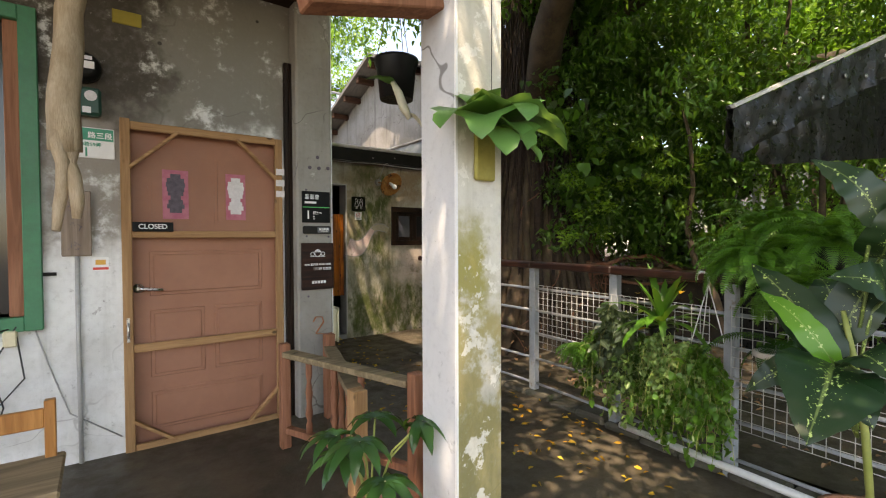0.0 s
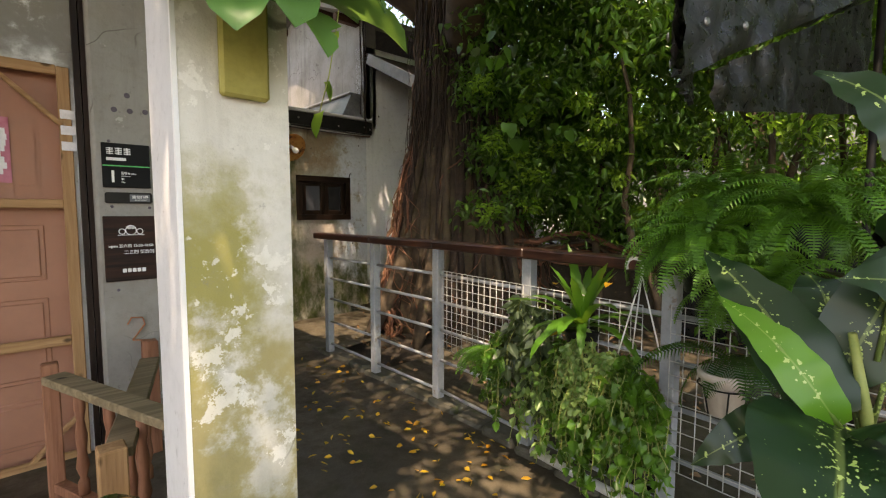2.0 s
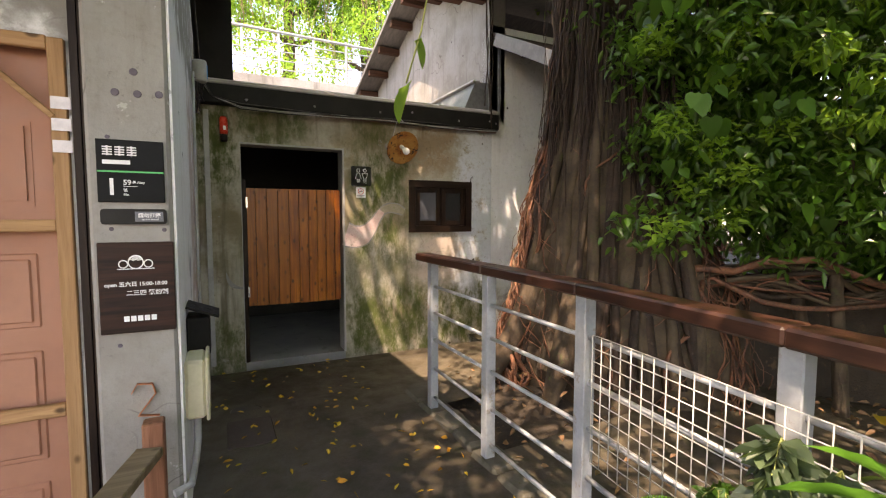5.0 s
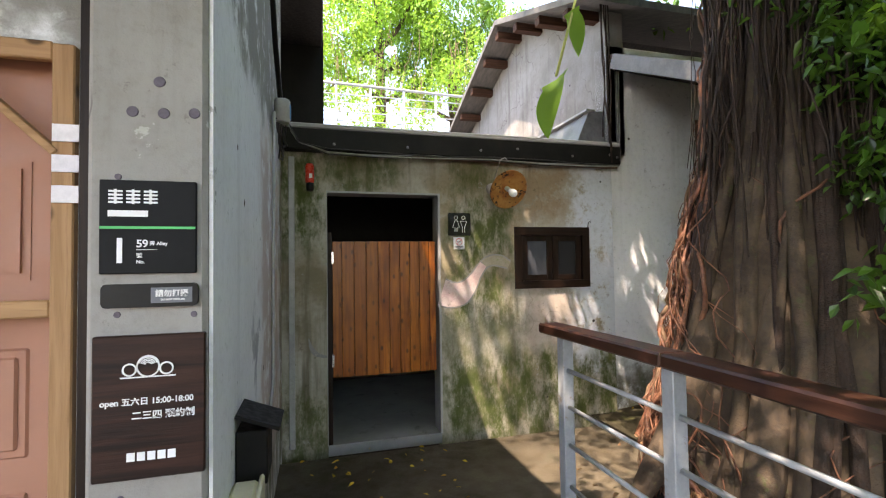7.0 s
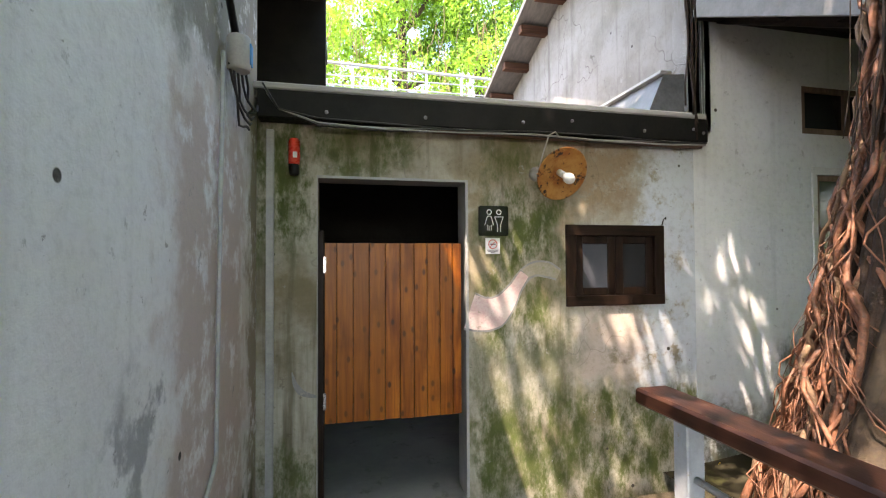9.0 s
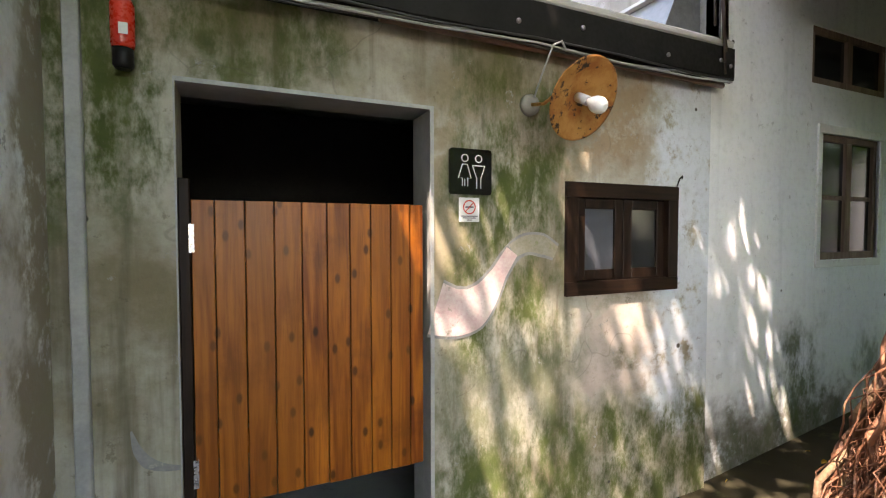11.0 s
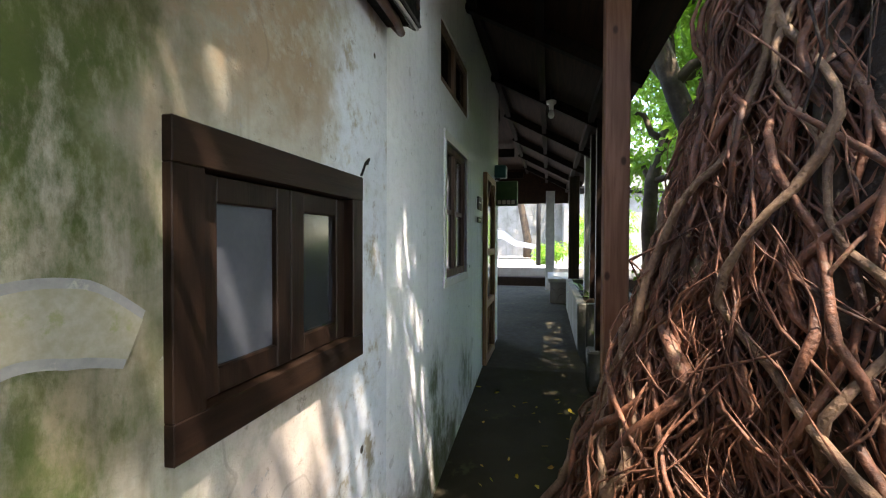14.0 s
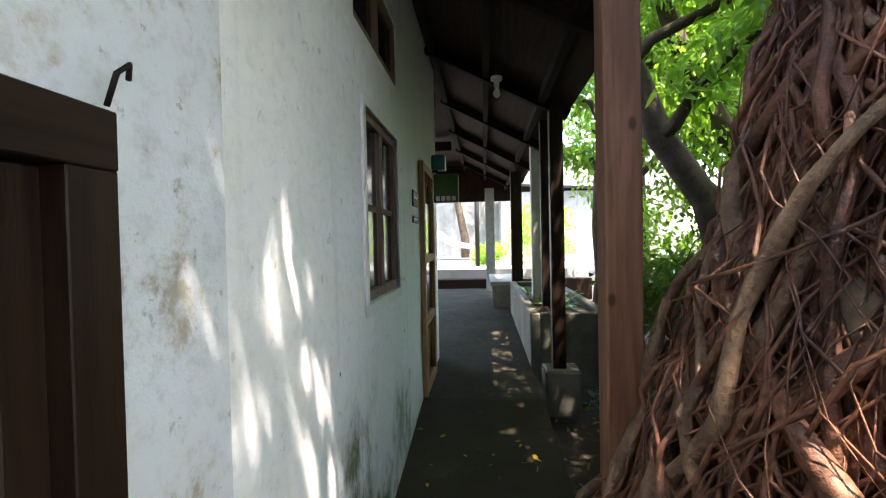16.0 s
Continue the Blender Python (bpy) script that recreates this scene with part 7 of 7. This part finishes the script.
for a, b in (((7.54, 0.42), (7.75, 0.9)), ((8.14, 1.95), (7.9, 2.18)), ((7.54, 1.95), (7.78, 2.18)), ((8.14, 0.42), (7.93, 0.9))):
    part("corner_brace", bar(bmesh.new(), (a[0], y0 + 0.02, a[1]), (b[0], y0 + 0.02, b[1]), 0.02, 0.04, 0, (0, 1, 0)), M["batten_x"], sd)
part("mesh_panel", boxes((7.54, 8.14, HALL_Y - 0.016, HALL_Y - 0.012, 0.4, 2.2)), M["glass_dark"], sd, "dark insect screen")
under_at(sd)
for z, lab in ((1.86, "small black wall sign with pale lines beside the door"), (1.74, "small black wall sign below another")):
    s_ = thing("wall_sign", lab, "sign", "signs beside the screen door", at=(7.22, HALL_Y, z))
    h = 0.12 if z > 1.8 else 0.05
    part("plate", boxes((7.12, 7.33, HALL_Y - 0.012, HALL_Y - 0.001, z, z + h), bevel=0.002), M["sign_black"], s_)
    part("lines", boxes((7.15, 7.28, HALL_Y - 0.015, HALL_Y - 0.013, z + h * 0.5, z + h * 0.6)), M["sign_white"], s_)
    under_at(s_)
bs = thing("hanging_shop_sign", "green box sign over the walk with pale lettering bars", "sign", at=(8.65, 6.15, 2.0))
part("box", boxes((8.62, 8.7, 6.0, HALL_Y, 2.0, 2.3), bevel=0.006), plain("dull_green_sign", (0.05, 0.11, 0.04), (0.09, 0.16, 0.06), 8, 0.6), bs)
part("label_strip", boxes((8.612, 8.618, 6.01, 6.25, 2.01, 2.075)), M["charcoal"], bs)
for k in range(4):
    part("lettering_bar", boxes((8.606, 8.611, 6.03 + k * 0.055, 6.07 + k * 0.055, 2.018, 2.065)), M["pale_print"], bs)
under_at(bs)
bl_ = thing("blue_fan_unit", "small teal blue electric unit on the wall", "electric box", at=(8.55, 6.2, 2.33))
part("housing", boxes((8.45, 8.6, 6.12, HALL_Y, 2.32, 2.47), bevel=0.01), plain("teal_plastic", (0.02, 0.13, 0.16), (0.03, 0.17, 0.2), 9, 0.4), bl_)
part("bracket", boxes((8.5, 8.55, 6.2, HALL_Y, 2.3, 2.32)), M["black_tin"], bl_)
under_at(bl_)
bu = thing("ceiling_bulb", "bare bulb in a porcelain holder under the walk roof", "lamp", at=(7.85, 5.6, 2.8))
part("holder", turned(bmesh.new(), [(0.05, 3.0), (0.05, 2.97), (0.025, 2.96), (0.022, 2.91)], 16, pose(7.85, 5.61, 0.01)), M["sign_white"], bu)
part("bulb", turned(bmesh.new(), [(0.014, 2.91), (0.03, 2.87), (0.032, 2.85), (0.02, 2.825), (0.006, 2.82)], 16, pose(7.85, 5.61, 0.01)), M["bulb"], bu)
part("cord", tube(bmesh.new(), [(7.85, 5.61, 3.0), (7.85, 5.61, 3.13)], 0.01, 6), M["cable"], bu)
under_at(bu)
for x, y, w, mat, base, lab in ((5.31, 5.31, 0.115, "red_wood", -0.2, "reddish knotty timber post carrying the walk roof"), (8.1, 5.08, 0.12, "dark_wood_z", 0.2, "dark timber post carrying the walk roof"),
                                (8.75, 5.1, 0.09, "dark_wood_z", 0.2, "slim dark timber post"), (9.9, 5.05, 0.16, "cable_grey", 0.2, "grey painted square post"), (12.4, 5.15, 0.2, "dark_wood_z", 0.2, "dark timber post carrying the walk roof"), (15.2, 5.6, 0.22, "cable_grey", 0.2, "grey painted square post at the far end")):
    solo("post", boxes((x - w / 2, x + w / 2, y - w / 2, y + w / 2, base, 2.84), bevel=0.006), M[mat], lab, "post", "posts of the covered walk")
solo("post_footing", boxes((7.95, 8.25, 4.9, 5.22, 0.0, 0.42), bevel=0.02), M["planter"], "rough concrete footing under a post", "footing")
pl_ = thing("concrete_planter", "mossy concrete planter with bromeliads and logs", "planter", at=(10, 5.0, 0.2))
for r in ((8.45, 12.0, 5.2, 5.3, 0.1, 0.86), (8.45, 12.0, 4.5, 4.6, 0.1, 0.86), (8.45, 8.55, 4.6, 5.2, 0.1, 0.86), (11.9, 12.0, 4.6, 5.2, 0.1, 0.86)):
    part("side", boxes(r, bevel=0.012), M["planter"], pl_)
part("soil", boxes((8.55, 11.9, 4.6, 5.2, 0.3, 0.78)), M["soil"], pl_)
under_at(pl_)
for i in range(9):
    x, y = rs.uniform(8.6, 11.8), rs.uniform(4.7, 5.15)
    pt = thing("bromeliad", "rosette of strap leaves in the concrete planter", "plant", "plants in the planter", at=(x, y, 0.78))
    bm = bmesh.new()
    for k in range(14):
        blade(bm, (x, y, 0.77), k * 0.9, rs.uniform(0.3, 1.2), rs.uniform(0.2, 0.34), 0.035, 1.2, 6, 0, 0.3)
    part("leaf_rosette", bm, M[rs.choice(("leaf_mid", "stag", "vine_pale"))], pt)
    under_at(pt)
solo("cut_log", tube(bmesh.new(), [(8.6, 5.15, 0.84), (9.0, 5.05, 0.86), (9.4, 4.9, 0.9)], [0.05, 0.06, 0.055], 10), M["root_pale"], "cut log lying in the planter", "log")
bn = thing("stone_bench", "pale slab bench beside the walk", "bench", at=(13, 5.35, 0.32))
part("slab", boxes((12.3, 14.2, 5.05, 5.65, 0.75, 0.83), bevel=0.01), M["pale_stone"], bn)
for x in (12.5, 13.9):
    part("support", boxes((x, x + 0.2, 5.1, 5.6, 0.3, 0.75)), M["column"], bn)
under_at(bn)
for i, z in enumerate((0.56, 0.8)):
    structure("far_step", boxes((16.0 + 0.4 * i, 30, 3.0, 12, 0.0, z), bevel=0.01), M["dark_wood"] if i == 0 else M["pale_stone"], "step up to the sunny yard", "step")
structure("wall_far", boxes((27, 27.3, -4, 14, 0.5, 6)), M["gable"], "sunlit white wall beyond the yard", "wall")
fc = thing("covered_car", "car under a dark grey cover in the far yard", "car", at=(23, 7.5, 0.8))
bm = bmesh.new()
prof = [(0.0, 0.25), (0.2, 0.62), (1.0, 0.78), (1.5, 1.2), (2.9, 1.22), (3.6, 0.85), (4.1, 0.75), (4.2, 0.2)]
last = None
for j in range(9):
    t = j / 8
    k = math.sin(math.pi * (0.12 + 0.76 * t)) ** 0.35
    ring_ = [bm.verts.new((22.0 + 1.7 * t, 6.0 + yy_, 0.8 + zz * k + 0.03 * noise.noise(Vector((yy_ * 2, t * 4, 1))))) for yy_, zz in prof]
    if last:
        for q in range(len(prof) - 1):
            bm.faces.new((last[q], ring_[q], ring_[q + 1], last[q + 1])).smooth = True
    last = ring_
part("cover", bm, plain("grey_car_cover", (0.07, 0.08, 0.1), (0.14, 0.15, 0.18), 3, 0.5, bump=0.6), fc)
under_at(fc)
gn = np.random.default_rng(95)
c = np.concatenate([gn.uniform((18, 5.2, 0.9), (20, 5.9, 1.4), (16, 3)), gn.uniform((18, 3.0, 0.9), (22, 4.8, 2.6), (24, 3))])
tagged(leaves("yard_bushes", clumps(gn, c, 0.35, 90), 0.14, 0.05, M["leaf_light"], gn), "bright bushes in the sunny far yard", "bushes", "", "stuff")
solo("lamp_post", tube(bmesh.new(), [(17.8, 5.95, 0.8), (17.8, 5.95, 3.5)], 0.07, 10), M["black_tin"], "dark lamp post in the far yard", "post")
bm = boxes((24, 26.5, 1.0, 5.0, 0.5, 3.6))
fh = thing("far_shed", "weathered grey shed behind the yard", "shed", at=(25, 3, 0.5))
part("wall", bm, M["gable"], fh)
bm = bmesh.new()
slab(bm, 23.7, 26.8, (0.7, 3.6), (5.3, 3.9), 0.1)
part("roof", bm, M["black_tin"], fh)
under_at(fh)
# hanging heart-leaved vine over the yard
hvine = thing("heart_leaf_vine", "single vine hanging over the yard with bright heart-shaped leaves", "vine", at=(2.4, 3.4, 1.9))
part("stem", tube(bmesh.new(), [(2.75, 3.5, 4.2), (2.68, 3.48, 3.2), (2.6, 3.46, 2.6), (2.52, 3.45, 2.2), (2.44, 3.43, 1.96)], 0.004, 6), M["stem"], hvine)
hs = lambda t: (1.0 if t < 0.02 else math.sin(math.pi * (0.22 + 0.78 * t)) ** 0.9)
for p, az, ln, mat in LEAFS:
    bm = bmesh.new()
    blade(bm, p, az, -1.1, ln, ln * 0.62, 0.5, 10, 0, 0.12, 1, hs, 0.3)
    part("leaf", bm, M[mat], hvine)
under_at(hvine)
gv = thing("dead_vine", "dark dead vine stems hanging down the gable corner", "vine", at=(4.5, 6.12, 2.5))
rs = random.Random(97)
for k in range(5):
    x = 4.44 + 0.02 * k
    part("stem", tube(bmesh.new(), wander((x, 6.1, 3.95), (x + rs.uniform(-0.04, 0.04), 6.07, 2.62 - 0.06 * k), 10, 0.05, rs), 0.007, 5), M["root_dark"], gv)
under_at(gv)
